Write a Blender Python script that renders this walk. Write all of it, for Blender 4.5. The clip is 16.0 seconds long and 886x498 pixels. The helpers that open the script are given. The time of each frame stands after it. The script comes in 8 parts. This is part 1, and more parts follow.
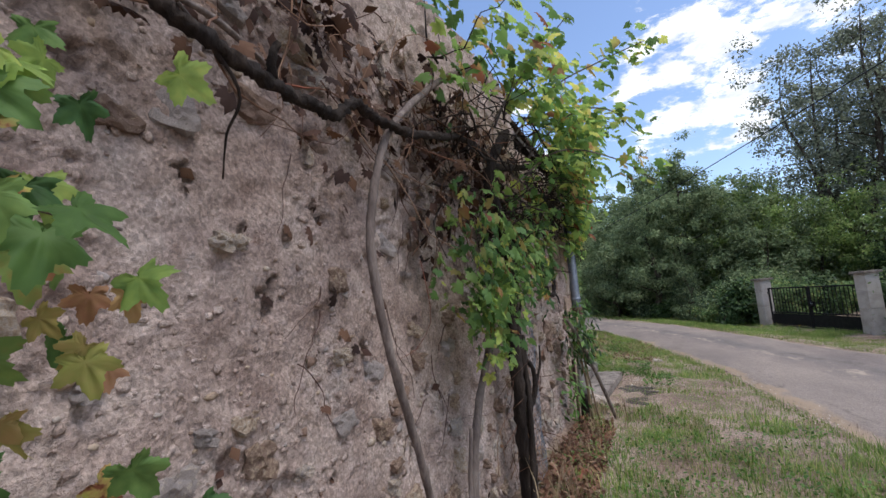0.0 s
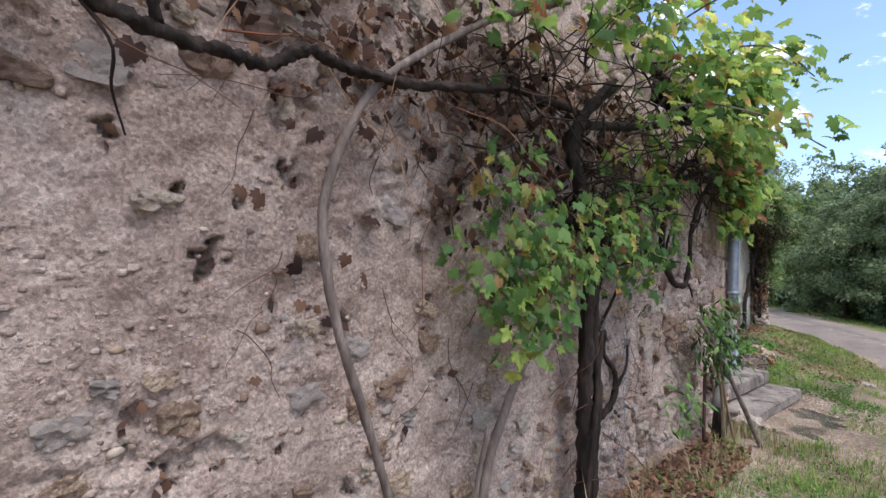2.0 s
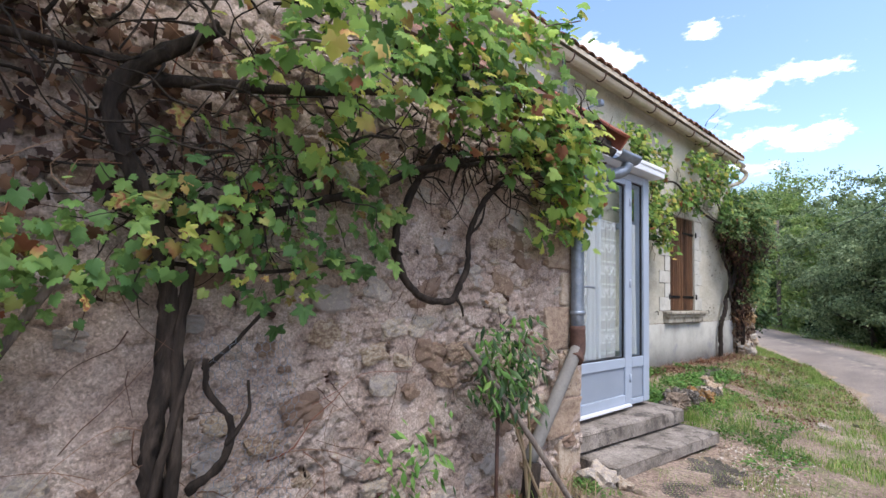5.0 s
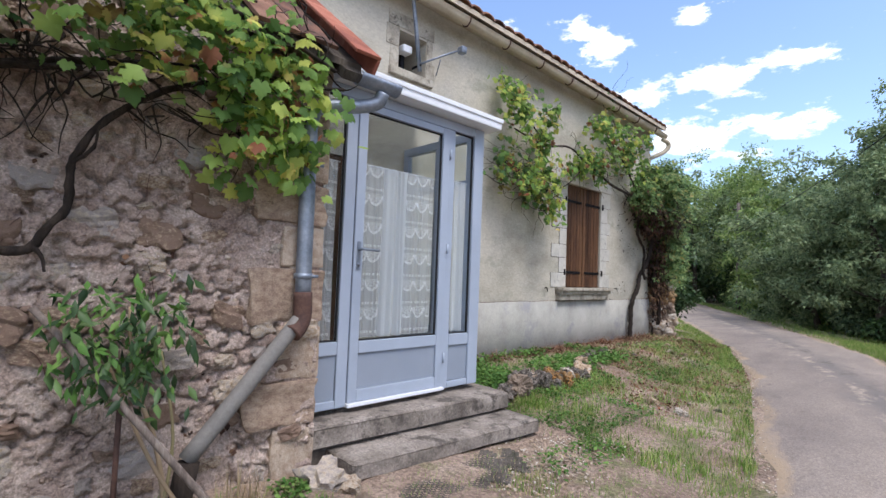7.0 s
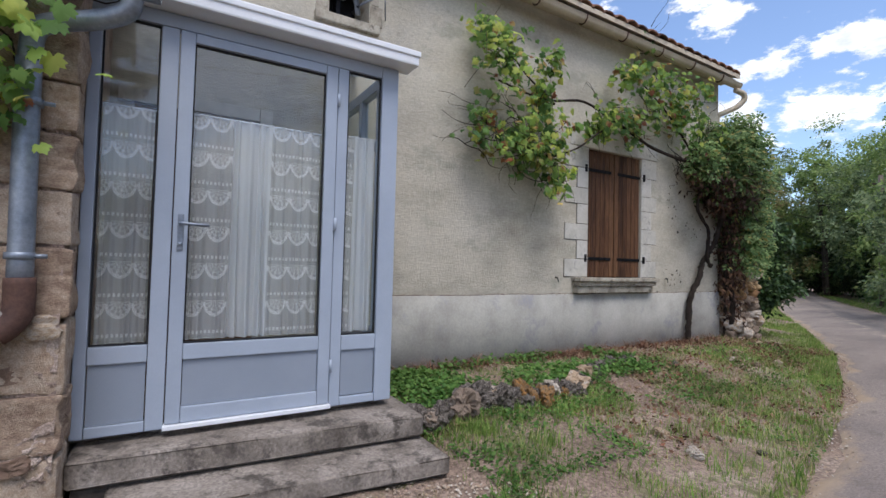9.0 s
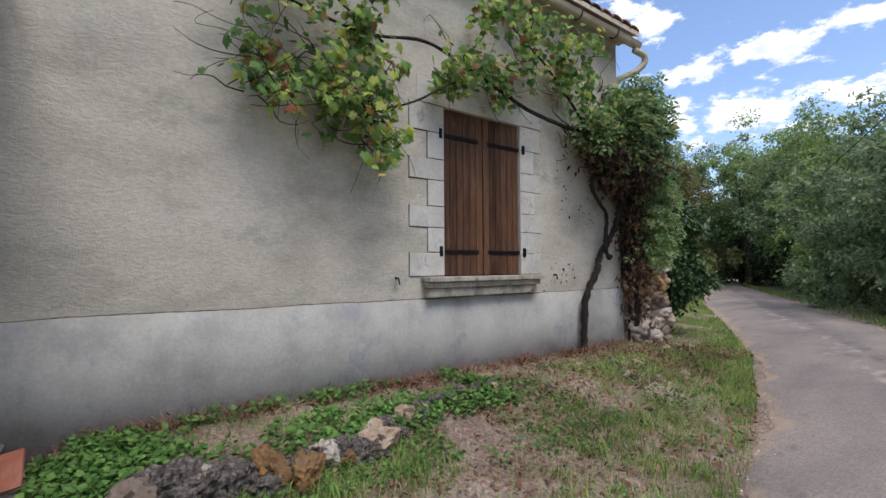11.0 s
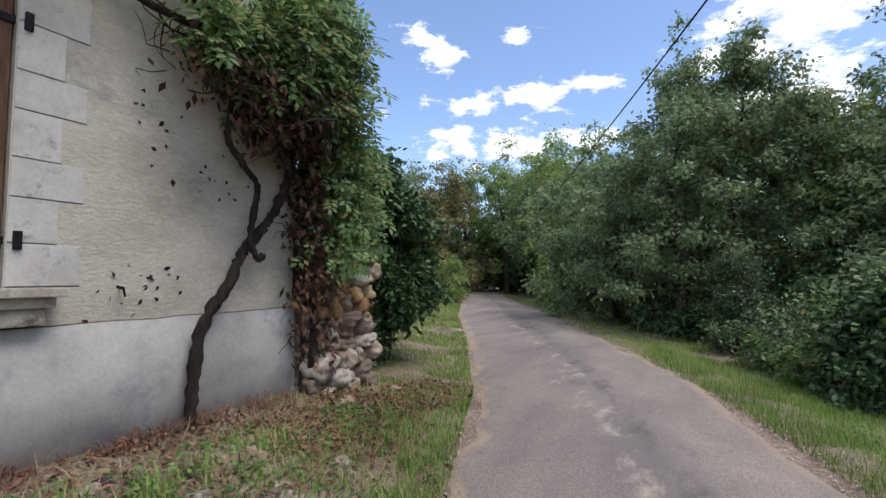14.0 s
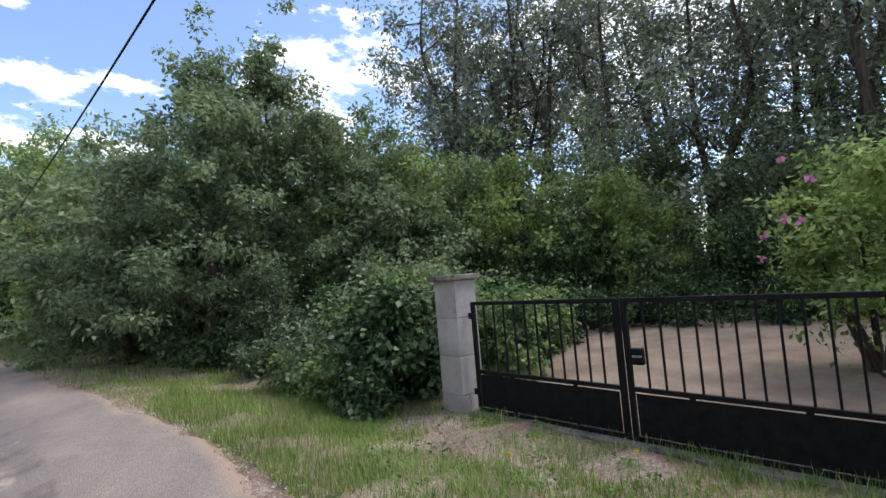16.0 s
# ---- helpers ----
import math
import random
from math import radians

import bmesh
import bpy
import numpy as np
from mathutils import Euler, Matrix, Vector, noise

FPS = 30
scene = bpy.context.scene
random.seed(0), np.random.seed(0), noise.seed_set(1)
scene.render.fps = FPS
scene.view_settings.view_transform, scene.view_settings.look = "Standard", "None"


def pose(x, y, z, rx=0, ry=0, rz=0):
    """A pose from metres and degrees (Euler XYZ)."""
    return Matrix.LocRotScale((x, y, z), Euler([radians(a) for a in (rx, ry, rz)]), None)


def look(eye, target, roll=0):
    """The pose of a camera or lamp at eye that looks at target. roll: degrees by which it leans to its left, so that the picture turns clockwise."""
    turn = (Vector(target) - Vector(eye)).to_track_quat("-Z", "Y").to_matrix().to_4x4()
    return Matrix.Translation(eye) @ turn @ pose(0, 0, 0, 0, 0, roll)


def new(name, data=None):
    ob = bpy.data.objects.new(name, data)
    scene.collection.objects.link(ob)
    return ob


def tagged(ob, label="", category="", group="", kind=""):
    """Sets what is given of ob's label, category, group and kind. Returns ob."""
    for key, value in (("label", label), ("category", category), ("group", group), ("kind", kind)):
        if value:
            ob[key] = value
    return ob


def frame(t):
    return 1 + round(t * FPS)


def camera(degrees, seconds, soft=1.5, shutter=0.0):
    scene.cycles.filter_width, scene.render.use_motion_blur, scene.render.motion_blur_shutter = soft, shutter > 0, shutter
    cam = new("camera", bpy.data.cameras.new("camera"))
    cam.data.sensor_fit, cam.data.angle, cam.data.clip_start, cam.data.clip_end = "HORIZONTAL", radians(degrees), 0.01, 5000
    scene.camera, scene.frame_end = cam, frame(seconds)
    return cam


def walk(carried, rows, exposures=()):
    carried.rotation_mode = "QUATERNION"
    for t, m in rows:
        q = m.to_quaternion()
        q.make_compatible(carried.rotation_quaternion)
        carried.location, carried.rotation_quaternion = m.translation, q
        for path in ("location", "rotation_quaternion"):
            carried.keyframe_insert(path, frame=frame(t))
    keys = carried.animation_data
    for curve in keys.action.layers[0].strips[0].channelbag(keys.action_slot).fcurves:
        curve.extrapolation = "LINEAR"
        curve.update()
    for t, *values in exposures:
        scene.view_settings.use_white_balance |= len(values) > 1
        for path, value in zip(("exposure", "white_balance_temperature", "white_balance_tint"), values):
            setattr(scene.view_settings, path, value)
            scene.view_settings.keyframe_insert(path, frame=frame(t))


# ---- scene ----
cam = camera(86.8, 16.0)
PATH = [
    (0, (-0.01, 0.015, 1.339), (-0.784, 1.845, 1.564), -5.0),
    (0.5, (0.024, 0.078, 1.376), (-0.681, 1.934, 1.611), -3.0),
    (1, (0.154, 0.213, 1.395), (-0.84, 1.939, 1.584), 0.7),
    (1.5, (0.287, 0.318, 1.412), (-0.961, 1.875, 1.54), 1.5),
    (2, (0.365, 0.554, 1.402), (-1.045, 1.971, 1.468), 2.2),
    (2.5, (0.523, 0.787, 1.406), (-0.929, 2.161, 1.466), 2.1),
    (3, (0.761, 1.063, 1.445), (-0.713, 2.413, 1.505), 0.9),
    (3.2, (0.806, 1.171, 1.445), (-0.676, 2.512, 1.499), -0.2),
    (5.3, (1.236, 2.555, 1.366), (-0.269, 3.86, 1.543), 2.0),
    (5.5, (1.289, 2.7, 1.351), (-0.208, 4.014, 1.526), 1.5),
    (6, (1.442, 3.06, 1.328), (-0.069, 4.367, 1.424), 0.8),
    (6.5, (1.59, 3.587, 1.299), (0.092, 4.906, 1.43), 2.7),
    (7, (1.786, 4.027, 1.297), (0.316, 5.38, 1.4), 2.2),
    (7.5, (1.831, 4.468, 1.267), (0.338, 5.796, 1.347), 2.1),
    (8, (1.894, 4.916, 1.246), (0.323, 6.151, 1.307), 1.7),
    (8.2, (1.918, 5.092, 1.249), (0.291, 6.255, 1.297), 1.7),
    (10.3, (1.529, 6.917, 1.257), (-0.22, 7.885, 1.321), 1.1),
    (10.5, (1.467, 7.108, 1.271), (-0.28, 8.082, 1.309), 0.7),
    (11, (1.32, 7.609, 1.234), (-0.281, 8.805, 1.313), -0.4),
    (11.5, (1.231, 8.136, 1.223), (-0.174, 9.557, 1.318), 1.2),
    (12, (1.142, 8.609, 1.218), (-0.128, 10.15, 1.321), 1.8),
    (12.5, (1.046, 9.079, 1.227), (-0.123, 10.699, 1.328), 1.8),
    (13, (0.991, 9.481, 1.227), (-0.161, 11.113, 1.331), 2.2),
    (13.5, (0.841, 9.895, 1.23), (-0.27, 11.555, 1.339), 1.1),
    (14, (0.764, 10.308, 1.226), (-0.191, 12.062, 1.337), 0.3),
    (14.5, (0.687, 10.716, 1.247), (0.25, 12.661, 1.408), -3.3),
    (14.7, (0.722, 10.858, 1.233), (0.604, 12.852, 1.339), -3.5),
    (15, (0.815, 11.133, 1.201), (1.064, 13.116, 1.264), -1.6),
    (15.5, (0.938, 11.52, 1.195), (1.467, 13.446, 1.298), -1.7),
    (16, (1.079, 11.849, 1.207), (1.867, 13.683, 1.328), -4.7),
]
walk(cam, [(t, look(eye, target, roll)) for t, eye, target, roll in PATH],
     exposures=[(0.0, 0.1), (1.0, 0.24), (2.0, 0.52), (3.0, 0.72), (5.5, 0.74), (6.2, 0.70), (6.6, 0.62), (7.0, 0.52), (8.2, 0.24), (10.4, 0.08), (12.0, 0.20), (14.0, 0.15), (14.6, 0.26), (15.0, 0.34), (16.0, 0.36)])

# ---- world, sun, exposure ----
SUN_ELEV, SUN_AZ = radians(62), radians(98)      # azimuth from +y towards +x
world = bpy.data.worlds.new("sky")
scene.world = world
world.use_nodes = True
wn, wl = world.node_tree.nodes, world.node_tree.links
wn.clear()
w_out = wn.new("ShaderNodeOutputWorld")
w_bg = wn.new("ShaderNodeBackground")
w_sky = wn.new("ShaderNodeTexSky")
w_sky.sky_type = "NISHITA"
w_sky.sun_disc = False
w_sky.sun_elevation, w_sky.sun_rotation = SUN_ELEV, SUN_AZ
w_sky.altitude, w_sky.air_density, w_sky.dust_density, w_sky.ozone_density = 150, 1.0, 1.2, 1.5
w_bg.inputs["Strength"].default_value = 0.15
w_tc = wn.new("ShaderNodeTexCoord")


def w_node(kind, **values):
    k = wn.new(kind)
    for a, b in values.items():
        k.inputs[a].default_value = b
    return k


def w_math(kind, a, b=None):
    k = wn.new("ShaderNodeMath")
    k.operation = kind
    for i, v in enumerate((a, b)):
        if isinstance(v, (int, float)):
            k.inputs[i].default_value = v
        elif v is not None:
            wl.new(v, k.inputs[i])
    return k.outputs[0]


w_sep = wn.new("ShaderNodeSeparateXYZ")
wl.new(w_tc.outputs["Generated"], w_sep.inputs[0])
w_puff = w_node("ShaderNodeTexNoise", Scale=13.0, Detail=10, Roughness=0.66)
w_broad = w_node("ShaderNodeTexNoise", Scale=2.4, Detail=6, Roughness=0.55)
w_shade = w_node("ShaderNodeTexNoise", Scale=14.0, Detail=5, Roughness=0.6)
w_flat = wn.new("ShaderNodeMapping")
w_flat.inputs["Scale"].default_value = (1.0, 1.0, 2.2)
wl.new(w_tc.outputs["Generated"], w_flat.inputs[0])
for k in (w_puff, w_broad, w_shade):
    wl.new(w_flat.outputs[0], k.inputs["Vector"])
w_az = w_math("MULTIPLY", w_math("ARCTAN2", w_sep.outputs["X"], w_sep.outputs["Y"]), 57.2958)
w_el = w_math("MULTIPLY", w_math("ARCSINE", w_sep.outputs["Z"]), 57.2958)
# the fair-weather clouds over the lane: heading, height, half width, half height in degrees
w_near = None
for az, el, half_az, half_el in ((-31.5, 27.6, 3.0, 1.3), (-28.5, 25.6, 2.6, 1.6), (-19.7, 27.2, 1.8, 0.9), (-24.0, 20.3, 4.0, 1.3), (-17.5, 20.9, 6.0, 1.5), (-10.0, 21.8, 3.4, 0.6), (-26.5, 15.2, 4.5, 2.2), (-19.5, 15.6, 7.5, 2.5), (-12.0, 15.6, 3.5, 1.3), (9.0, 23.5, 9.0, 5.0), (15.5, 25.0, 6.5, 4.5), (8.0, 16.5, 7.0, 3.0), (48.0, 24.0, 24.0, 9.0), (-58.0, 24.0, 12.0, 4.0)):
    da = w_math("DIVIDE", w_math("SUBTRACT", w_az, az), half_az)
    de = w_math("DIVIDE", w_math("SUBTRACT", w_el, el), half_el)
    g = w_math("EXPONENT", w_math("MULTIPLY", w_math("ADD", w_math("MULTIPLY", da, da), w_math("MULTIPLY", de, de)), -0.7))
    w_near = g if w_near is None else w_math("MAXIMUM", w_near, g)
w_near = w_math("ADD", w_near, w_math("MULTIPLY", w_math("SUBTRACT", w_puff.outputs["Fac"], 0.5), 3.6))
w_ramp = wn.new("ShaderNodeMapRange")
w_ramp.interpolation_type = "SMOOTHSTEP"
w_ramp.inputs["From Min"].default_value, w_ramp.inputs["From Max"].default_value = 0.42, 0.92
wl.new(w_near, w_ramp.inputs["Value"])
w_rest = wn.new("ShaderNodeMapRange")
w_rest.interpolation_type = "SMOOTHSTEP"
w_rest.inputs["From Min"].default_value, w_rest.inputs["From Max"].default_value = 0.48, 0.60
wl.new(w_broad.outputs["Fac"], w_rest.inputs["Value"])
# broken cloud over the rest of the sky, away from the lane's heading
w_off = wn.new("ShaderNodeMapRange")
w_off.inputs["From Min"].default_value, w_off.inputs["From Max"].default_value = 42.0, 60.0
wl.new(w_math("MAXIMUM", w_math("ABSOLUTE", w_math("ADD", w_az, 8.0)), w_math("MULTIPLY", w_el, 1.2)), w_off.inputs["Value"])
w_cover = w_math("MAXIMUM", w_ramp.outputs[0], w_math("MULTIPLY", w_rest.outputs[0], w_off.outputs[0]))
w_cloud = wn.new("ShaderNodeValToRGB")
w_cloud.color_ramp.elements[0].position, w_cloud.color_ramp.elements[0].color = 0.32, (5.4, 5.8, 6.6, 1)
w_cloud.color_ramp.elements[1].position, w_cloud.color_ramp.elements[1].color = 0.58, (8.2, 8.3, 8.6, 1)
wl.new(w_shade.outputs["Fac"], w_cloud.inputs[0])
w_gain = wn.new("ShaderNodeMix")
w_gain.data_type, w_gain.blend_type = "RGBA", "MULTIPLY"
w_gain.inputs["Factor"].default_value = 1.0
w_gain.inputs["B"].default_value = (1.38, 1.40, 1.52, 1)
w_mix = wn.new("ShaderNodeMix")
w_mix.data_type = "RGBA"
wl.new(w_sky.outputs[0], w_gain.inputs["A"])
wl.new(w_cover, w_mix.inputs["Factor"])
wl.new(w_gain.outputs["Result"], w_mix.inputs["A"])
wl.new(w_cloud.outputs[0], w_mix.inputs["B"])
wl.new(w_mix.outputs["Result"], w_bg.inputs["Color"])
wl.new(w_bg.outputs[0], w_out.inputs[0])

sun_data = bpy.data.lights.new("sun", "SUN")
sun_data.energy, sun_data.angle, sun_data.color = 2.2, radians(28), (1.0, 0.955, 0.92)
sun_from = Vector((math.sin(SUN_AZ) * math.cos(SUN_ELEV), math.cos(SUN_AZ) * math.cos(SUN_ELEV), math.sin(SUN_ELEV)))
sun = new("sun", sun_data)
sun.matrix_world = look(sun_from * 60, (0, 0, 0))


# ---- materials ----
def lin(r, g, b):
    return tuple((c / 255 / 12.92) if c / 255 < 0.04045 else ((c / 255 + 0.055) / 1.055) ** 2.4 for c in (r, g, b)) + (1.0,)


def surface(name, cols, scale=3.0, rough=0.8, bump=0.3, fine=60.0, metallic=0.0, grain=0.25, stretch=(1, 1, 1), stain=None, depth=0.01, per_piece=0.0, voro=0.0, speck=None):
    """A material: colours blended by broad noise, fine grain, optional stains, relief."""
    m = bpy.data.materials.new(name)
    m.use_nodes = True
    n, l = m.node_tree.nodes, m.node_tree.links
    b = n["Principled BSDF"]
    tc = n.new("ShaderNodeTexCoord")
    mp = n.new("ShaderNodeMapping")
    mp.inputs["Scale"].default_value = stretch
    oi = n.new("ShaderNodeObjectInfo")
    shift = n.new("ShaderNodeVectorMath")
    shift.operation = "ADD"
    spread = n.new("ShaderNodeMath")
    spread.operation = "MULTIPLY"
    spread.inputs[1].default_value = 37.0
    l.new(oi.outputs["Random"], spread.inputs[0])
    l.new(tc.outputs["Object"], shift.inputs[0])
    l.new(spread.outputs[0], shift.inputs[1])
    l.new(shift.outputs[0], mp.inputs[0])
    broad = n.new("ShaderNodeTexNoise")
    broad.inputs["Scale"].default_value, broad.inputs["Detail"].default_value, broad.inputs["Roughness"].default_value = scale, 6, 0.62
    l.new(mp.outputs[0], broad.inputs["Vector"])
    ramp = n.new("ShaderNodeValToRGB")
    er = ramp.color_ramp.elements
    for i, c in enumerate(cols):
        p = 0.3 + 0.4 * i / max(1, len(cols) - 1)
        e = er[i] if i < 2 else er.new(p)
        e.position, e.color = p, c
    if len(cols) == 1:
        er[1].color = cols[0]
    fac = broad.outputs["Fac"]
    if per_piece:
        add = n.new("ShaderNodeMath")
        add.operation = "MULTIPLY_ADD"
        add.inputs[1].default_value, add.inputs[2].default_value = per_piece, -per_piece / 2
        geo = n.new("ShaderNodeNewGeometry")
        both = n.new("ShaderNodeMath")
        both.operation = "ADD"
        frac = n.new("ShaderNodeMath")
        frac.operation = "FRACT"
        l.new(geo.outputs["Random Per Island"], both.inputs[0])
        l.new(oi.outputs["Random"], both.inputs[1])
        l.new(both.outputs[0], frac.inputs[0])
        l.new(frac.outputs[0], add.inputs[0])
        tot = n.new("ShaderNodeMath")
        tot.operation = "ADD"
        l.new(add.outputs[0], tot.inputs[0])
        l.new(broad.outputs["Fac"], tot.inputs[1])
        fac = tot.outputs[0]
    l.new(fac, ramp.inputs[0])
    fn = n.new("ShaderNodeTexNoise")
    fn.inputs["Scale"].default_value, fn.inputs["Detail"].default_value, fn.inputs["Roughness"].default_value = fine, 5, 0.7
    l.new(mp.outputs[0], fn.inputs["Vector"])
    gr = n.new("ShaderNodeMapRange")
    gr.inputs["From Min"].default_value, gr.inputs["From Max"].default_value = 0.3, 0.7
    gr.inputs["To Min"].default_value, gr.inputs["To Max"].default_value = 1 - grain, 1 + grain
    l.new(fn.outputs["Fac"], gr.inputs["Value"])
    mul = n.new("ShaderNodeMix")
    mul.data_type, mul.blend_type = "RGBA", "MULTIPLY"
    mul.inputs["Factor"].default_value = 1.0
    l.new(ramp.outputs[0], mul.inputs["A"])
    l.new(gr.outputs[0], mul.inputs["B"])
    colour = mul.outputs["Result"]
    if stain:
        sn = n.new("ShaderNodeTexNoise")
        sn.inputs["Scale"].default_value, sn.inputs["Detail"].default_value, sn.inputs["Roughness"].default_value = stain[1], 8, 0.7
        l.new(mp.outputs[0], sn.inputs["Vector"])
        sr = n.new("ShaderNodeValToRGB")
        sr.color_ramp.elements[0].position, sr.color_ramp.elements[1].position = stain[2], stain[2] + 0.1
        l.new(sn.outputs["Fac"], sr.inputs[0])
        mx = n.new("ShaderNodeMix")
        mx.data_type = "RGBA"
        l.new(sr.outputs[0], mx.inputs["Factor"])
        l.new(colour, mx.inputs["A"])
        mx.inputs["B"].default_value = stain[0]
        colour = mx.outputs["Result"]
    if speck:
        sv = n.new("ShaderNodeTexVoronoi")
        sv.inputs["Scale"].default_value = speck[0]
        l.new(mp.outputs[0], sv.inputs["Vector"])
        bw = n.new("ShaderNodeSeparateColor")
        l.new(sv.outputs["Color"], bw.inputs[0])
        sm = n.new("ShaderNodeMapRange")
        sm.inputs["To Min"].default_value, sm.inputs["To Max"].default_value = 1 - speck[1], 1 + speck[1]
        l.new(bw.outputs[0], sm.inputs["Value"])
        sx = n.new("ShaderNodeMix")
        sx.data_type, sx.blend_type = "RGBA", "MULTIPLY"
        sx.inputs["Factor"].default_value = 1.0
        l.new(colour, sx.inputs["A"])
        l.new(sm.outputs[0], sx.inputs["B"])
        colour = sx.outputs["Result"]
    l.new(colour, b.inputs["Base Color"])
    b.inputs["Roughness"].default_value, b.inputs["Metallic"].default_value = rough, metallic
    b.inputs["Specular IOR Level"].default_value = 0.3
    if bump:
        bp = n.new("ShaderNodeBump")
        bp.inputs["Strength"].default_value, bp.inputs["Distance"].default_value = bump, depth
        h = fn.outputs["Fac"]
        if voro:
            vo = n.new("ShaderNodeTexVoronoi")
            vo.inputs["Scale"].default_value = voro
            l.new(mp.outputs[0], vo.inputs["Vector"])
            hs = n.new("ShaderNodeMath")
            hs.operation = "ADD"
            l.new(vo.outputs["Distance"], hs.inputs[0])
            l.new(fn.outputs["Fac"], hs.inputs[1])
            h = hs.outputs[0]
        l.new(h, bp.inputs["Height"])
        l.new(bp.outputs[0], b.inputs["Normal"])
    return m


def foliage(name, cols, through_light=0.35, rough=0.55, spread=1.0):
    """Leaves: each leaf its own tint, some light through them."""
    m = bpy.data.materials.new(name)
    m.use_nodes = True
    n, l = m.node_tree.nodes, m.node_tree.links
    b = n["Principled BSDF"]
    geo, oi = n.new("ShaderNodeNewGeometry"), n.new("ShaderNodeObjectInfo")
    both, frac = n.new("ShaderNodeMath"), n.new("ShaderNodeMath")
    both.operation, frac.operation = "ADD", "FRACT"
    l.new(geo.outputs["Random Per Island"], both.inputs[0])
    l.new(oi.outputs["Random"], both.inputs[1])
    l.new(both.outputs[0], frac.inputs[0])
    ramp = n.new("ShaderNodeValToRGB")
    er = ramp.color_ramp.elements
    for i, (p, c) in enumerate(cols):
        e = er[i] if i < 2 else er.new(p)
        e.position, e.color = p, c
    tc, no = n.new("ShaderNodeTexCoord"), n.new("ShaderNodeTexNoise")
    no.inputs["Scale"].default_value, no.inputs["Detail"].default_value = 1.1, 3
    l.new(tc.outputs["Object"], no.inputs["Vector"])
    vr = n.new("ShaderNodeMapRange")
    vr.inputs["From Min"].default_value, vr.inputs["From Max"].default_value = 0.3, 0.7
    vr.inputs["To Min"].default_value, vr.inputs["To Max"].default_value = 0.75, 1.25
    l.new(no.outputs["Fac"], vr.inputs["Value"])
    blot, bm_ = n.new("ShaderNodeTexNoise"), n.new("ShaderNodeMath")
    blot.inputs["Scale"].default_value, blot.inputs["Detail"].default_value = 4.5, 4
    l.new(tc.outputs["Object"], blot.inputs["Vector"])
    bm_.operation = "MULTIPLY_ADD"
    bm_.inputs[1].default_value = 0.5
    l.new(blot.outputs["Fac"], bm_.inputs[0])
    l.new(frac.outputs[0], bm_.inputs[2])
    bsub = n.new("ShaderNodeMath")
    bsub.operation = "SUBTRACT"
    bsub.inputs[1].default_value = 0.25
    l.new(bm_.outputs[0], bsub.inputs[0])
    mul = n.new("ShaderNodeMix")
    mul.data_type, mul.blend_type = "RGBA", "MULTIPLY"
    mul.inputs["Factor"].default_value = 1.0
    l.new(bsub.outputs[0], ramp.inputs[0])
    l.new(ramp.outputs[0], mul.inputs["A"])
    l.new(vr.outputs[0], mul.inputs["B"])
    l.new(mul.outputs["Result"], b.inputs["Base Color"])
    b.inputs["Roughness"].default_value = rough
    b.inputs["Specular IOR Level"].default_value = 0.2
    tr, mix = n.new("ShaderNodeBsdfTranslucent"), n.new("ShaderNodeMixShader")
    l.new(mul.outputs["Result"], tr.inputs["Color"])
    mix.inputs[0].default_value = through_light
    l.new(b.outputs[0], mix.inputs[1])
    l.new(tr.outputs[0], mix.inputs[2])
    l.new(mix.outputs[0], n["Material Output"].inputs["Surface"])
    return m


M_MORTAR = surface("old_lime_mortar", [lin(134, 114, 104), lin(168, 149, 138), lin(188, 172, 161)], 5.0, 0.95, 1.0, 75, grain=0.34, stain=(lin(116, 90, 78), 9.0, 0.62), depth=0.012, speck=(120, 0.26))
M_STONE = surface("rubble_stone", [lin(128, 106, 92), lin(164, 144, 122), lin(184, 170, 154), lin(156, 146, 140)], 9, 0.9, 0.8, 45, grain=0.25, per_piece=0.7, stain=(lin(96, 88, 78), 12, 0.62), depth=0.01)
M_PALE = surface("pale_dry_stone", [lin(132, 116, 102), lin(170, 156, 140), lin(194, 186, 176), lin(168, 146, 122)], 5, 0.9, 0.9, 45, grain=0.22, per_piece=0.8, depth=0.01)
M_OCHRE = surface("ochre_dry_stone", [lin(140, 108, 76), lin(176, 142, 102), lin(192, 168, 134)], 5, 0.9, 0.9, 45, grain=0.22, per_piece=0.6, depth=0.01)
M_QUOIN = surface("tan_corner_stone", [lin(134, 112, 98), lin(166, 145, 126), lin(184, 167, 150)], 7, 0.92, 0.9, 45, grain=0.34, per_piece=0.35, stain=(lin(128, 108, 92), 8, 0.6), depth=0.01)
M_DARKBLOCK = surface("mossy_dark_block", [lin(58, 54, 46), lin(84, 78, 68), lin(104, 98, 86)], 4, 0.95, 0.6, 50, grain=0.25, stain=(lin(62, 72, 40), 3, 0.5), depth=0.01)
M_TUFA = surface("pitted_grey_rock", [lin(52, 47, 43), lin(104, 96, 89), lin(156, 148, 140)], 9, 0.95, 0.9, 45, grain=0.35, stain=(lin(58, 50, 44), 14, 0.56), depth=0.015)
M_ORANGE = surface("orange_lichen_rock", [lin(112, 100, 88), lin(150, 116, 76), lin(178, 124, 62)], 7, 0.95, 0.9, 45, grain=0.3, stain=(lin(92, 82, 72), 9, 0.54), depth=0.015)
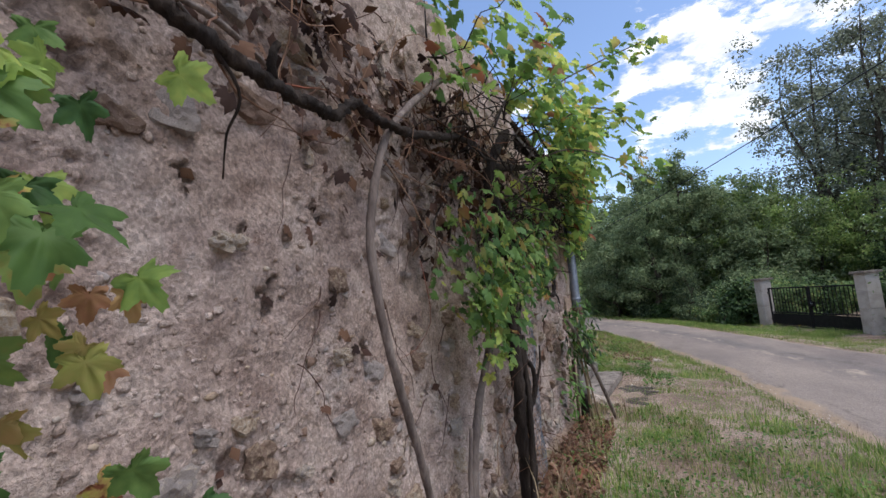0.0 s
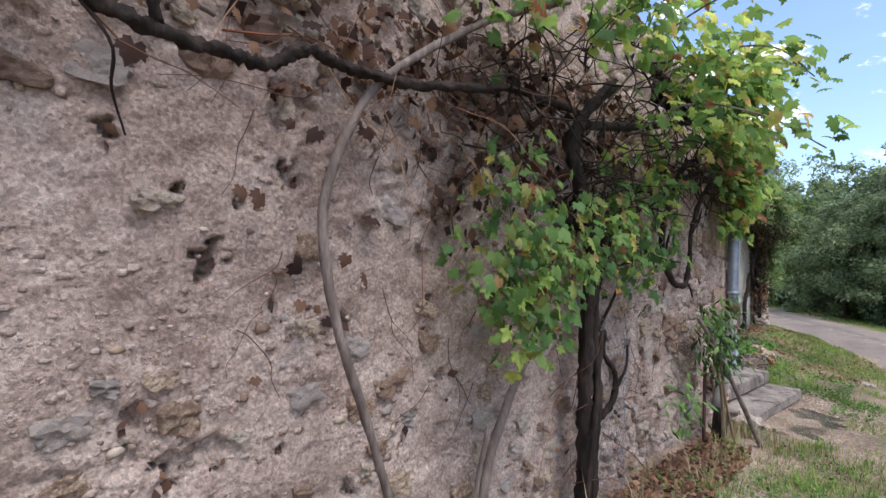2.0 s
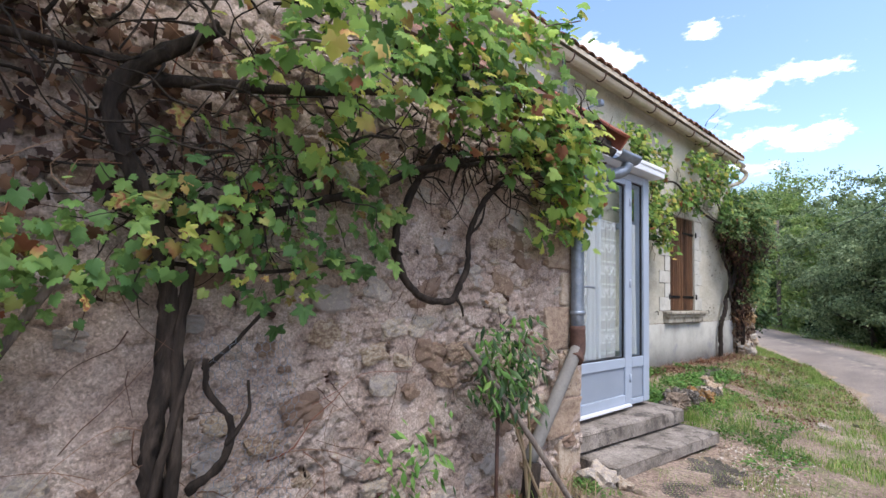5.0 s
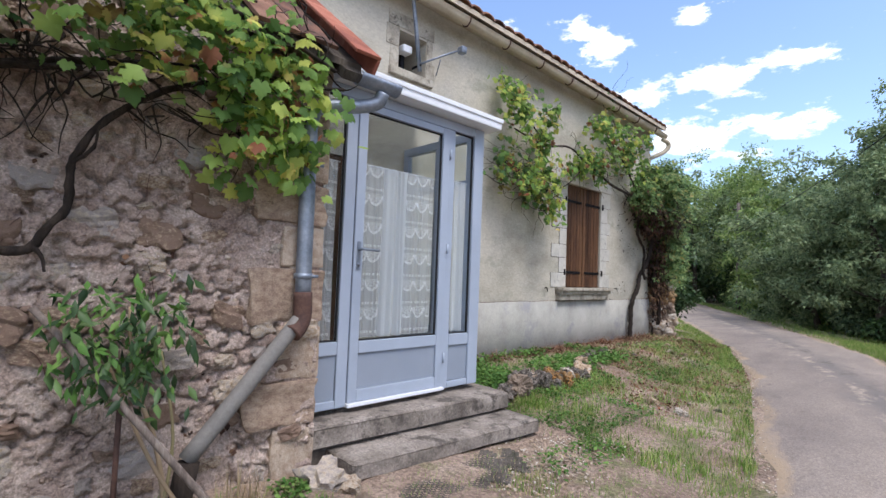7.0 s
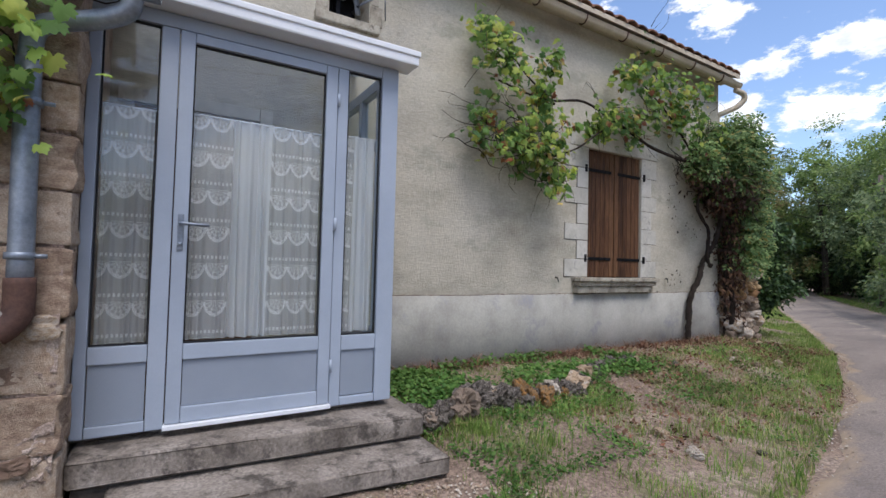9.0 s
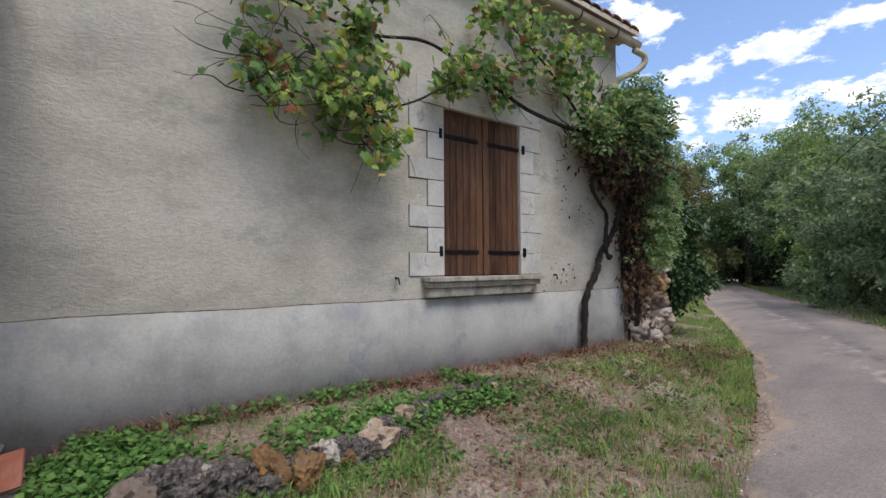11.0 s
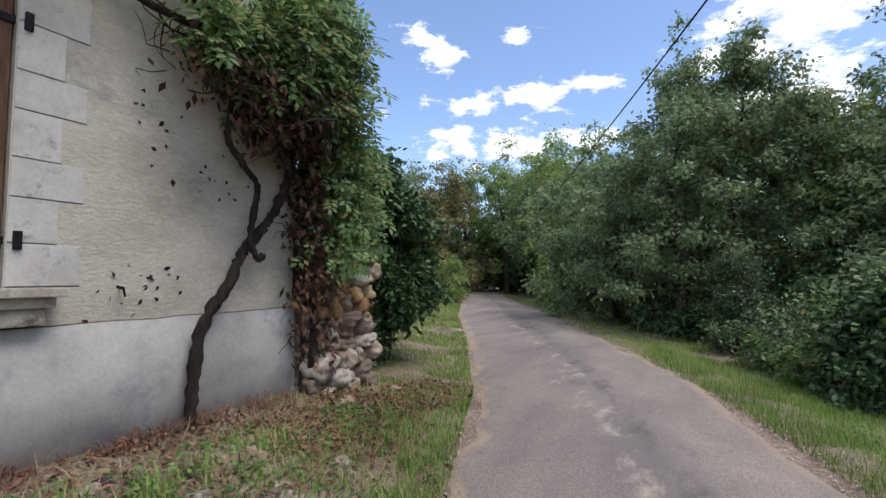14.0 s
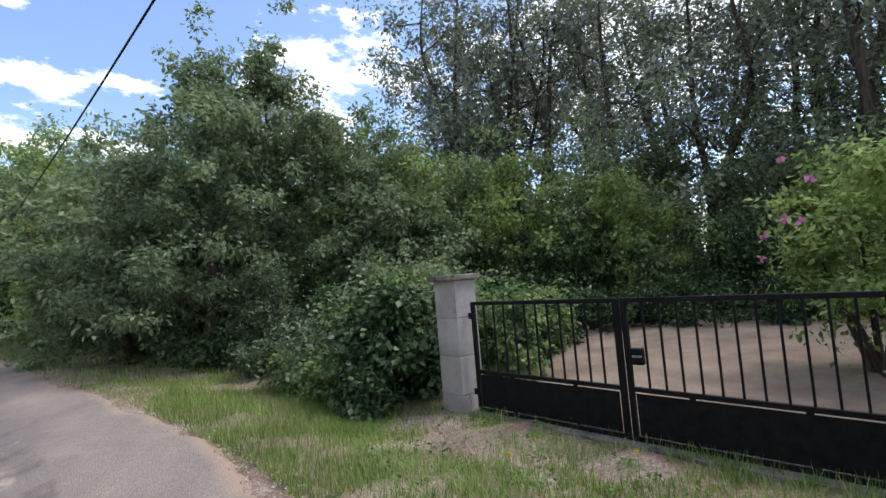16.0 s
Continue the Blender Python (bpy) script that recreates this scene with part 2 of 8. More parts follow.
M_STUCCO = surface("roughcast_render", [lin(154, 148, 135), lin(184, 177, 162), lin(196, 189, 175)], 1.5, 0.95, 0.8, 42, grain=0.10, speck=(38, 0.06), stretch=(1, 0.7, 1.3), stain=(lin(164, 160, 146), 2.2, 0.55), depth=0.011)
M_PLINTH = surface("smooth_cement_render", [lin(146, 143, 137), lin(170, 167, 159), lin(184, 181, 174)], 2.2, 0.9, 0.4, 40, grain=0.10, stain=(lin(148, 147, 150), 2.4, 0.56), depth=0.006)
M_DRESSED = surface("whitewashed_cut_stone", [lin(170, 166, 157), lin(188, 184, 175), lin(198, 194, 187)], 4, 0.9, 0.35, 30, grain=0.10, stain=(lin(142, 139, 135), 10, 0.57), depth=0.006)
M_SILL = surface("weathered_sill_stone", [lin(122, 114, 102), lin(166, 158, 144), lin(186, 179, 165)], 6, 0.9, 0.4, 45, grain=0.18, stain=(lin(92, 86, 77), 9, 0.56), depth=0.008)
M_WOOD = surface("stained_shutter_wood", [lin(58, 38, 27), lin(84, 57, 40), lin(106, 76, 54)], 5, 0.6, 0.3, 22, grain=0.3, stretch=(5, 5, 0.5), per_piece=0.35, stain=(lin(126, 98, 76), 6, 0.63), depth=0.004)
M_IRON = surface("black_wrought_iron", [lin(24, 24, 27), lin(40, 40, 44)], 12, 0.55, 0.3, 90, metallic=0.6, grain=0.2, depth=0.002)
M_ALU = surface("pale_grey_blue_frame", [lin(152, 161, 176), lin(158, 168, 183), lin(165, 174, 189)], 2, 0.38, 0.03, 120, grain=0.03, depth=0.001)
M_PANEL = surface("pale_grey_panel", [lin(134, 143, 156), lin(142, 150, 163)], 2, 0.42, 0.03, 120, grain=0.03, depth=0.001)
M_SEAL = surface("black_rubber_seal", [lin(30, 31, 34), lin(40, 41, 44)], 9, 0.7, 0.0)
M_WHITE = surface("white_plastic", [lin(214, 217, 222), lin(226, 228, 232)], 3, 0.4, 0.03, 80, grain=0.03, depth=0.001)
M_CONCRETE = surface("weathered_concrete", [lin(88, 81, 75), lin(128, 119, 111), lin(152, 143, 135)], 3.5, 0.95, 0.6, 60, grain=0.24, stain=(lin(80, 74, 69), 6, 0.52), depth=0.008, speck=(70, 0.18))
# dark grey for joints and ground grid; on step risers it carries painted shade
M_DARKGREY = surface("dark_grey_with_riser_shade", [lin(66, 61, 57), lin(92, 86, 80), lin(112, 105, 98)], 6, 0.95, 0.8, 50, grain=0.25, stain=(lin(58, 60, 46), 5, 0.58), depth=0.012)
M_PILLAR = surface("grey_cement_pillar", [lin(150, 144, 138), lin(172, 166, 160), lin(184, 179, 174)], 3, 0.92, 0.4, 60, grain=0.12, stain=(lin(118, 112, 106), 4, 0.62), depth=0.006)
M_ZINC = surface("weathered_zinc", [lin(104, 112, 124), lin(130, 138, 150), lin(150, 157, 168)], 5, 0.45, 0.1, 40, metallic=0.55, grain=0.12, depth=0.002)
M_RUSTPIPE = surface("rusty_cast_elbow", [lin(70, 52, 48), lin(96, 70, 60)], 8, 0.8, 0.4, 60, grain=0.25, depth=0.004)
M_FIBRE = surface("fibre_cement_pipe", [lin(104, 101, 98), lin(126, 122, 118)], 4, 0.9, 0.3, 60, grain=0.15, stain=(lin(120, 110, 98), 6, 0.6), depth=0.004)
M_GUTTER = surface("cream_painted_gutter", [lin(176, 162, 142), lin(200, 188, 168)], 4, 0.6, 0.1, 50, grain=0.1, stain=(lin(140, 110, 84), 5, 0.64), depth=0.002)
M_TILE = surface("brown_clay_tile", [lin(78, 56, 46), lin(112, 78, 62), lin(132, 98, 80)], 4, 0.9, 0.5, 40, grain=0.2, per_piece=0.5, stain=(lin(66, 62, 54), 7, 0.58), depth=0.006)
M_REDTILE = surface("red_clay_verge_tile", [lin(128, 74, 58), lin(156, 94, 74), lin(170, 114, 94)], 4, 0.85, 0.3, 50, grain=0.12, per_piece=0.3, depth=0.004)
M_EARTH = surface("dry_earth", [lin(112, 95, 84), lin(148, 128, 114), lin(176, 158, 143)], 1.4, 1.0, 0.9, 40, grain=0.38, speck=(60, 0.3), stain=(lin(118, 116, 84), 1.9, 0.53), depth=0.03)
M_SAND = surface("sandy_courtyard", [lin(112, 98, 86), lin(134, 118, 103), lin(152, 136, 120)], 1.6, 1.0, 0.6, 60, grain=0.2, stain=(lin(110, 104, 78), 2.5, 0.6), depth=0.02)
M_BARK = surface("dark_vine_bark", [lin(28, 23, 21), lin(46, 38, 33), lin(68, 58, 51)], 9, 0.95, 0.9, 30, grain=0.3, stretch=(3, 3, 0.6), depth=0.012)
M_GREYBARK = surface("grey_cane_bark", [lin(78, 68, 63), lin(110, 98, 91), lin(138, 127, 118)], 9, 0.9, 0.6, 40, grain=0.25, stretch=(3, 3, 0.6), depth=0.006)
M_TRUNK = surface("tree_bark", [lin(46, 40, 36), lin(78, 70, 62), lin(100, 92, 82)], 5, 0.95, 0.8, 25, grain=0.3, stretch=(3, 3, 0.5), depth=0.02)
M_GRAPE = foliage("grape_leaf", [(0.0, lin(92, 124, 68)), (0.36, lin(126, 160, 88)), (0.66, lin(166, 192, 102)), (0.88, lin(208, 212, 112)), (0.96, lin(204, 178, 112)), (1.0, lin(150, 98, 74))], 0.62)
M_RUSTLEAF = foliage("turning_grape_leaf", [(0.0, lin(150, 160, 82)), (0.5, lin(176, 146, 96)), (1.0, lin(142, 96, 78))], 0.4)
# darker copy of the grape leaf, shade put into its greens
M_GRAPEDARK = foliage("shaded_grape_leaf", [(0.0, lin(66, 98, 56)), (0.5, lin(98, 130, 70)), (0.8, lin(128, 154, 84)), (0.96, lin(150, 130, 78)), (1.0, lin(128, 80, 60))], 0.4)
M_WISTERIA = foliage("creeper_leaf", [(0.0, lin(82, 108, 68)), (0.5, lin(116, 144, 92)), (0.85, lin(152, 174, 116)), (0.97, lin(172, 162, 100))], 0.48)
M_DRYLEAF = foliage("dry_leaf", [(0.0, lin(78, 56, 46)), (0.4, lin(112, 82, 66)), (0.8, lin(142, 114, 92)), (1.0, lin(126, 76, 58))], 0.1, 0.8)
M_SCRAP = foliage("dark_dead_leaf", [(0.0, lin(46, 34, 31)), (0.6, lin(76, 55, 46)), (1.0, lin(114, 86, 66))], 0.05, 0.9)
M_LAUREL = foliage("dark_hedge_leaf", [(0.0, lin(38, 56, 36)), (0.6, lin(60, 84, 50)), (0.95, lin(90, 114, 66))], 0.15, 0.4)
M_TREE = foliage("tree_leaf", [(0.0, lin(86, 104, 76)), (0.5, lin(126, 145, 106)), (0.9, lin(150, 164, 122)), (1.0, lin(166, 176, 132))], 0.46)
M_TREEDARK = foliage("dark_tree_leaf", [(0.0, lin(90, 98, 88)), (0.5, lin(124, 132, 114)), (0.95, lin(156, 164, 138))], 0.42)
M_TREEDEEP = foliage("deep_green_tree_leaf", [(0.0, lin(60, 76, 58)), (0.5, lin(94, 114, 84)), (0.95, lin(134, 150, 108))], 0.3)
M_TREELIGHT = foliage("light_tree_leaf", [(0.0, lin(98, 124, 72)), (0.5, lin(132, 156, 90)), (0.95, lin(166, 180, 114))], 0.48)
M_TREERUST = foliage("rusty_tree_leaf", [(0.0, lin(96, 104, 68)), (0.5, lin(130, 130, 86)), (0.95, lin(160, 142, 98))], 0.42)
M_GRASS = foliage("grass_blade", [(0.0, lin(92, 124, 58)), (0.5, lin(124, 154, 76)), (0.85, lin(156, 172, 98)), (1.0, lin(190, 180, 126))], 0.4, 0.6)
M_STRAW = foliage("dry_grass_blade", [(0.0, lin(138, 116, 94)), (0.5, lin(172, 151, 124)), (1.0, lin(128, 124, 86))], 0.2, 0.8)
M_CLOVER = foliage("low_weed_leaf", [(0.0, lin(64, 98, 46)), (0.5, lin(88, 124, 60)), (1.0, lin(118, 148, 78))], 0.3, 0.55)
M_PINK = foliage("pink_petal", [(0.0, lin(186, 110, 150)), (1.0, lin(212, 150, 182))], 0.4, 0.6)
M_YELLOW = foliage("yellow_petal", [(0.0, lin(206, 178, 40)), (1.0, lin(222, 200, 60))], 0.3, 0.7)


def road_material():
    """Worn asphalt: smooth wheel tracks, a darker patched crown and pale broken spots along it."""
    m = surface("worn_asphalt", [lin(116, 106, 101), lin(136, 125, 117), lin(152, 139, 128)], 0.9, 0.95, 0.6, 90, grain=0.2, stretch=(1.0, 0.45, 1.0), depth=0.008, voro=110, speck=(90, 0.12))
    n, l = m.node_tree.nodes, m.node_tree.links
    b = n["Principled BSDF"]
    base = b.inputs["Base Color"].links[0].from_socket
    uv, sep = n.new("ShaderNodeUVMap"), n.new("ShaderNodeSeparateXYZ")
    uv.uv_map = "lane"
    l.new(uv.outputs[0], sep.inputs[0])

    def band(centre, half, scale, lo, hi, seed):
        d = n.new("ShaderNodeMath")
        d.operation = "SUBTRACT"
        d.inputs[1].default_value = centre
        l.new(sep.outputs["X"], d.inputs[0])
        a = n.new("ShaderNodeMath")
        a.operation = "ABSOLUTE"
        l.new(d.outputs[0], a.inputs[0])
        s = n.new("ShaderNodeMapRange")
        s.inputs["From Min"].default_value, s.inputs["From Max"].default_value = 0.0, half
        s.inputs["To Min"].default_value, s.inputs["To Max"].default_value = 0.30, -0.30
        l.new(a.outputs[0], s.inputs["Value"])
        tc, mp, no = n.new("ShaderNodeTexCoord"), n.new("ShaderNodeMapping"), n.new("ShaderNodeTexNoise")
        mp.inputs["Scale"].default_value = (1.0, 0.4, 1.0)
        mp.inputs["Location"].default_value = (seed, seed * 2, 0)
        no.inputs["Scale"].default_value, no.inputs["Detail"].default_value, no.inputs["Roughness"].default_value = scale, 8, 0.68
        l.new(tc.outputs["Object"], mp.inputs[0])
        l.new(mp.outputs[0], no.inputs["Vector"])
        t = n.new("ShaderNodeMath")
        t.operation = "ADD"
        l.new(no.outputs["Fac"], t.inputs[0])
        l.new(s.outputs[0], t.inputs[1])
        k = n.new("ShaderNodeMapRange")
        k.inputs["From Min"].default_value, k.inputs["From Max"].default_value = lo, hi
        l.new(t.outputs[0], k.inputs["Value"])
        return k.outputs[0]
    for centre, half, scale, lo, hi, seed, tint in ((0.56, 0.42, 1.2, 0.52, 0.86, 3.0, lin(116, 109, 105)), (0.48, 0.46, 5.5, 0.78, 0.94, 9.0, lin(172, 157, 141)), (0.58, 0.60, 5.0, 0.78, 0.98, 14.0, lin(96, 90, 86)), (0.10, 0.55, 6.5, 0.84, 1.0, 21.0, lin(104, 95, 88)), (0.02, 0.14, 2.0, 0.62, 0.80, 5.0, lin(166, 146, 124)), (0.98, 0.16, 2.0, 0.62, 0.80, 7.0, lin(158, 138, 120))):
        mx = n.new("ShaderNodeMix")
        mx.data_type = "RGBA"
        l.new(band(centre, half, scale, lo, hi, seed), mx.inputs["Factor"])
        l.new(base, mx.inputs["A"])
        mx.inputs["B"].default_value = tint
        base = mx.outputs["Result"]
    l.new(base, b.inputs["Base Color"])
    return m


M_ROAD = road_material()


def glass_material():
    m = bpy.data.materials.new("window_glass")
    m.use_nodes = True
    n, l = m.node_tree.nodes, m.node_tree.links
    n.clear()
    out, mix, tr, gl, fr = (n.new(k) for k in ("ShaderNodeOutputMaterial", "ShaderNodeMixShader", "ShaderNodeBsdfTransparent", "ShaderNodeBsdfGlossy", "ShaderNodeLayerWeight"))
    pw, sc = n.new("ShaderNodeMath"), n.new("ShaderNodeMath")
    pw.operation, sc.operation = "POWER", "MULTIPLY_ADD"
    pw.inputs[1].default_value, sc.inputs[1].default_value, sc.inputs[2].default_value = 4.0, 0.45, 0.035
    tr.inputs["Color"].default_value = (0.93, 0.95, 0.95, 1)
    gl.inputs["Roughness"].default_value = 0.02
    l.new(fr.outputs["Facing"], pw.inputs[0])
    l.new(pw.outputs[0], sc.inputs[0])
    l.new(sc.outputs[0], mix.inputs[0])
    l.new(tr.outputs[0], mix.inputs[1])
    l.new(gl.outputs[0], mix.inputs[2])
    l.new(mix.outputs[0], out.inputs[0])
    return m


M_GLASS = glass_material()


def lace_material():
    """White lace: rows of scallops with open mesh between, by height and width."""
    m = bpy.data.materials.new("white_lace")
    m.use_nodes = True
    n, l = m.node_tree.nodes, m.node_tree.links
    b = n["Principled BSDF"]
    b.inputs["Base Color"].default_value = lin(238, 238, 240)
    b.inputs["Roughness"].default_value = 0.9
    tc, sep = n.new("ShaderNodeTexCoord"), n.new("ShaderNodeSeparateXYZ")
    l.new(tc.outputs["Object"], sep.inputs[0])

    def op(kind, a, c=None):
        k = n.new("ShaderNodeMath")
        k.operation = kind
        for i, v in enumerate((a, c)):
            if v is None:
                continue
            if isinstance(v, (int, float)):
                k.inputs[i].default_value = v
            else:
                l.new(v, k.inputs[i])
        return k.outputs[0]
    row = op("FRACT", op("DIVIDE", sep.outputs["Z"], 0.215))
    bars = op("MULTIPLY", op("LESS_THAN", op("ABSOLUTE", op("SUBTRACT", row, 0.90)), 0.045), op("GREATER_THAN", op("SINE", op("MULTIPLY", sep.outputs["Y"], 300.0)), -0.1))
    cy = op("MULTIPLY", op("SUBTRACT", op("FRACT", op("DIVIDE", sep.outputs["Y"], 0.115)), 0.5), 0.115)
    cz = op("MULTIPLY", op("SUBTRACT", row, 0.72), 0.215)
    dist = op("SQRT", op("ADD", op("MULTIPLY", cy, cy), op("MULTIPLY", op("MULTIPLY", cz, cz), 0.45)))
    rim = op("MULTIPLY", op("LESS_THAN", op("ABSOLUTE", op("SUBTRACT", dist, 0.054)), 0.006), op("LESS_THAN", row, 0.70))
    inside = op("MULTIPLY", op("LESS_THAN", dist, 0.05), op("LESS_THAN", row, 0.74))
    rays = op("SINE", op("MULTIPLY", op("ARCTAN2", cz, cy), 13.0))
    weave = op("GREATER_THAN", op("ADD", rays, op("MULTIPLY", op("SINE", op("MULTIPLY", dist, 420.0)), 0.8)), -0.15)
    petal = op("MAXIMUM", rim, op("MULTIPLY", inside, op("MULTIPLY", weave, 0.75)))
    solid = op("MAXIMUM", bars, petal)
    alpha = op("ADD", op("MULTIPLY", solid, 0.36), 0.52)
    tr, mix, tl, mix2 = (n.new(k) for k in ("ShaderNodeBsdfTransparent", "ShaderNodeMixShader", "ShaderNodeBsdfTranslucent", "ShaderNodeMixShader"))
    tl.inputs["Color"].default_value = lin(226, 226, 226)
    mix2.inputs[0].default_value = 0.35
    l.new(b.outputs[0], mix2.inputs[1])
    l.new(tl.outputs[0], mix2.inputs[2])
    l.new(alpha, mix.inputs[0])
    l.new(tr.outputs[0], mix.inputs[1])
    l.new(mix2.outputs[0], mix.inputs[2])
    l.new(mix.outputs[0], n["Material Output"].inputs["Surface"])
    return m


M_LACE = lace_material()


def sheer(name, colour, see_through, behind):
    """Thin pale sheet that lets light through."""
    m = bpy.data.materials.new(name)
    m.use_nodes = True
    n, l = m.node_tree.nodes, m.node_tree.links
    b = n["Principled BSDF"]
    b.inputs["Base Color"].default_value, b.inputs["Roughness"].default_value = colour, 0.8
    tr, tl, m1, m2 = (n.new(k) for k in ("ShaderNodeBsdfTransparent", "ShaderNodeBsdfTranslucent", "ShaderNodeMixShader", "ShaderNodeMixShader"))
    tc, wv = n.new("ShaderNodeTexCoord"), n.new("ShaderNodeTexNoise")
    wv.inputs["Scale"].default_value = 90
    l.new(tc.outputs["Object"], wv.inputs["Vector"])
    mr = n.new("ShaderNodeMapRange")
    mr.inputs["To Min"].default_value, mr.inputs["To Max"].default_value = 1 - see_through - 0.08, 1 - see_through + 0.08
    l.new(wv.outputs["Fac"], mr.inputs["Value"])
    tl.inputs["Color"].default_value = colour
    m1.inputs[0].default_value = behind
    l.new(b.outputs[0], m1.inputs[1])
    l.new(tl.outputs[0], m1.inputs[2])
    l.new(mr.outputs[0], m2.inputs[0])
    l.new(tr.outputs[0], m2.inputs[1])
    l.new(m1.outputs[0], m2.inputs[2])
    l.new(m2.outputs[0], n["Material Output"].inputs["Surface"])
    return m


M_VEIL = sheer("white_voile", lin(236, 238, 242), 0.22, 0.35)
M_POLY = sheer("translucent_roof_sheet", lin(232, 234, 236), 0.10, 0.75)


# ---- mesh helpers ----
def grid_noise(p, cell, seed):
    """Smooth value noise in [-1, 1] at points p (N, d), d = 2 or 3, with that cell size."""
    q = np.asarray(p, float) / cell
    i = np.floor(q).astype(np.int64)
    f = q - i
    f = f * f * (3 - 2 * f)
    d = q.shape[1]
    total = np.zeros(len(q))
    for c in range(2 ** d):
        w = np.ones(len(q))
        hsh = np.full(len(q), seed * 7919 + 17, np.int64)
        for k in range(d):
            bit = (c >> k) & 1
            w *= f[:, k] if bit else 1 - f[:, k]
            hsh = (hsh * 1103515245 + (i[:, k] + bit) * 374761393 + 12345) & 0x7FFFFFFF
            hsh ^= hsh >> 13
        hsh = (hsh * 1274126177) & 0x7FFFFFFF
        hsh ^= hsh >> 16
        total += w * ((hsh & 0xFFFF) / 32767.5 - 1)
    return total


def fbm(p, cell, seed, octaves=4, gain=0.5):
    out, a = 0, 1.0
    for k in range(octaves):
        out = out + a * grid_noise(p, cell / 2 ** k, seed + k)
        a *= gain
    return out


def mesh_np(name, verts, faces, material, smooth=False):
    """A mesh from arrays of vertices and of faces with one size."""
    verts, faces = np.asarray(verts, np.float32), np.asarray(faces, np.int32)
    me = bpy.data.meshes.new(name)
    k = faces.shape[1]
    me.vertices.add(len(verts))
    me.vertices.foreach_set("co", verts.ravel())
    me.loops.add(faces.size)
    me.loops.foreach_set("vertex_index", faces.ravel())
    me.polygons.add(len(faces))
    me.polygons.foreach_set("loop_start", np.arange(0, faces.size, k, dtype=np.int32))
    me.polygons.foreach_set("loop_total", np.full(len(faces), k, np.int32))
    if smooth:
        me.polygons.foreach_set("use_smooth", np.ones(len(faces), bool))
    me.update(calc_edges=True)
    me.materials.append(material)
    return me


def part_np(name, verts, faces, material, parent=None, label="", smooth=False):
    ob = new(name, mesh_np(name, verts, faces, material, smooth))
    if parent is not None:
        ob.parent = parent
    return tagged(ob, label)


def part(name, bm, material, parent=None, label="", smooth=False):
    """Links a bmesh as one mesh object, under a thing or part where one is given."""
    me = bpy.data.meshes.new(name)
    bm.to_mesh(me)
    bm.free()
    me.materials.append(material)
    if smooth:
        me.polygons.foreach_set("use_smooth", np.ones(len(me.polygons), bool))
    ob = new(name, me)
    if parent is not None:
        ob.parent = parent
    return tagged(ob, label)


def empty(name, label, category, group="", kind=""):
    ob = new(name)
    ob.empty_display_size = 0.1
    return tagged(ob, label, category, group, kind)


def add_box(bm, x0, x1, y0, y1, z0, z1, bevel=0.0, m=None):
    r = bmesh.ops.create_cube(bm, size=1.0)
    vs = r["verts"]
    for v in vs:
        v.co = Vector(((x0 + x1) / 2 + v.co.x * (x1 - x0), (y0 + y1) / 2 + v.co.y * (y1 - y0), (z0 + z1) / 2 + v.co.z * (z1 - z0)))
        if m is not None:
            v.co = m @ v.co
    if bevel:
        es = list({e for v in vs for e in v.link_edges})
        bmesh.ops.bevel(bm, geom=es, offset=bevel, segments=2, affect="EDGES", profile=0.6)


def box(x0, x1, y0, y1, z0, z1, bevel=0.0, m=None):
    bm = bmesh.new()
    add_box(bm, x0, x1, y0, y1, z0, z1, bevel, m)
    return bm


def smooth_path(pts, n):
    """Catmull-Rom through the points, n samples per span."""
    p = np.asarray(pts, float)
    p = np.vstack([2 * p[0] - p[1], p, 2 * p[-1] - p[-2]])
    out = []
    for i in range(1, len(p) - 2):
        for t in np.linspace(0, 1, n, endpoint=False):
            a, b, c, d = p[i - 1], p[i], p[i + 1], p[i + 2]
            out.append(0.5 * (2 * b + (c - a) * t + (2 * a - 5 * b + 4 * c - d) * t * t + (3 * b - a - 3 * c + d) * t ** 3))
    out.append(p[-2])
    return np.array(out)


def tube(pts, r0, r1, seg=8, knots=0.0, seed=0, closed=True):
    """Vertices and quads of a tapered tube along points."""
    p = np.asarray(pts, float)
    n = len(p)
    tan = np.gradient(p, axis=0)
    tan /= np.linalg.norm(tan, axis=1)[:, None] + 1e-9
    up = np.array([0.31, 0.17, 0.93]) if abs(tan[0][2]) < 0.9 else np.array([0.9, 0.3, 0.1])
    verts = []
    rng = np.random.default_rng(seed)
    lump = 1 + knots * rng.uniform(-1, 1, (n, seg))
    side = np.cross(tan[0], up)
    for i in range(n):
        side = side - tan[i] * (side @ tan[i])
        side /= np.linalg.norm(side) + 1e-9
        other = np.cross(tan[i], side)
        r = r0 + (r1 - r0) * i / max(1, n - 1)
        for k in range(seg):
            a = 2 * math.pi * k / seg
            verts.append(p[i] + (side * math.cos(a) + other * math.sin(a)) * r * lump[i, k])
    faces = [(i * seg + k, i * seg + (k + 1) % seg, (i + 1) * seg + (k + 1) % seg, (i + 1) * seg + k) for i in range(n - 1) for k in range(seg)]
    if closed:
        c0, c1 = len(verts), len(verts) + 1
        verts += [p[0], p[-1]]
        for k in range(seg):
            faces.append((c0, (k + 1) % seg, k, k))
            faces.append((c1, (n - 1) * seg + k, (n - 1) * seg + (k + 1) % seg, (n - 1) * seg + (k + 1) % seg))
    return np.array(verts), faces


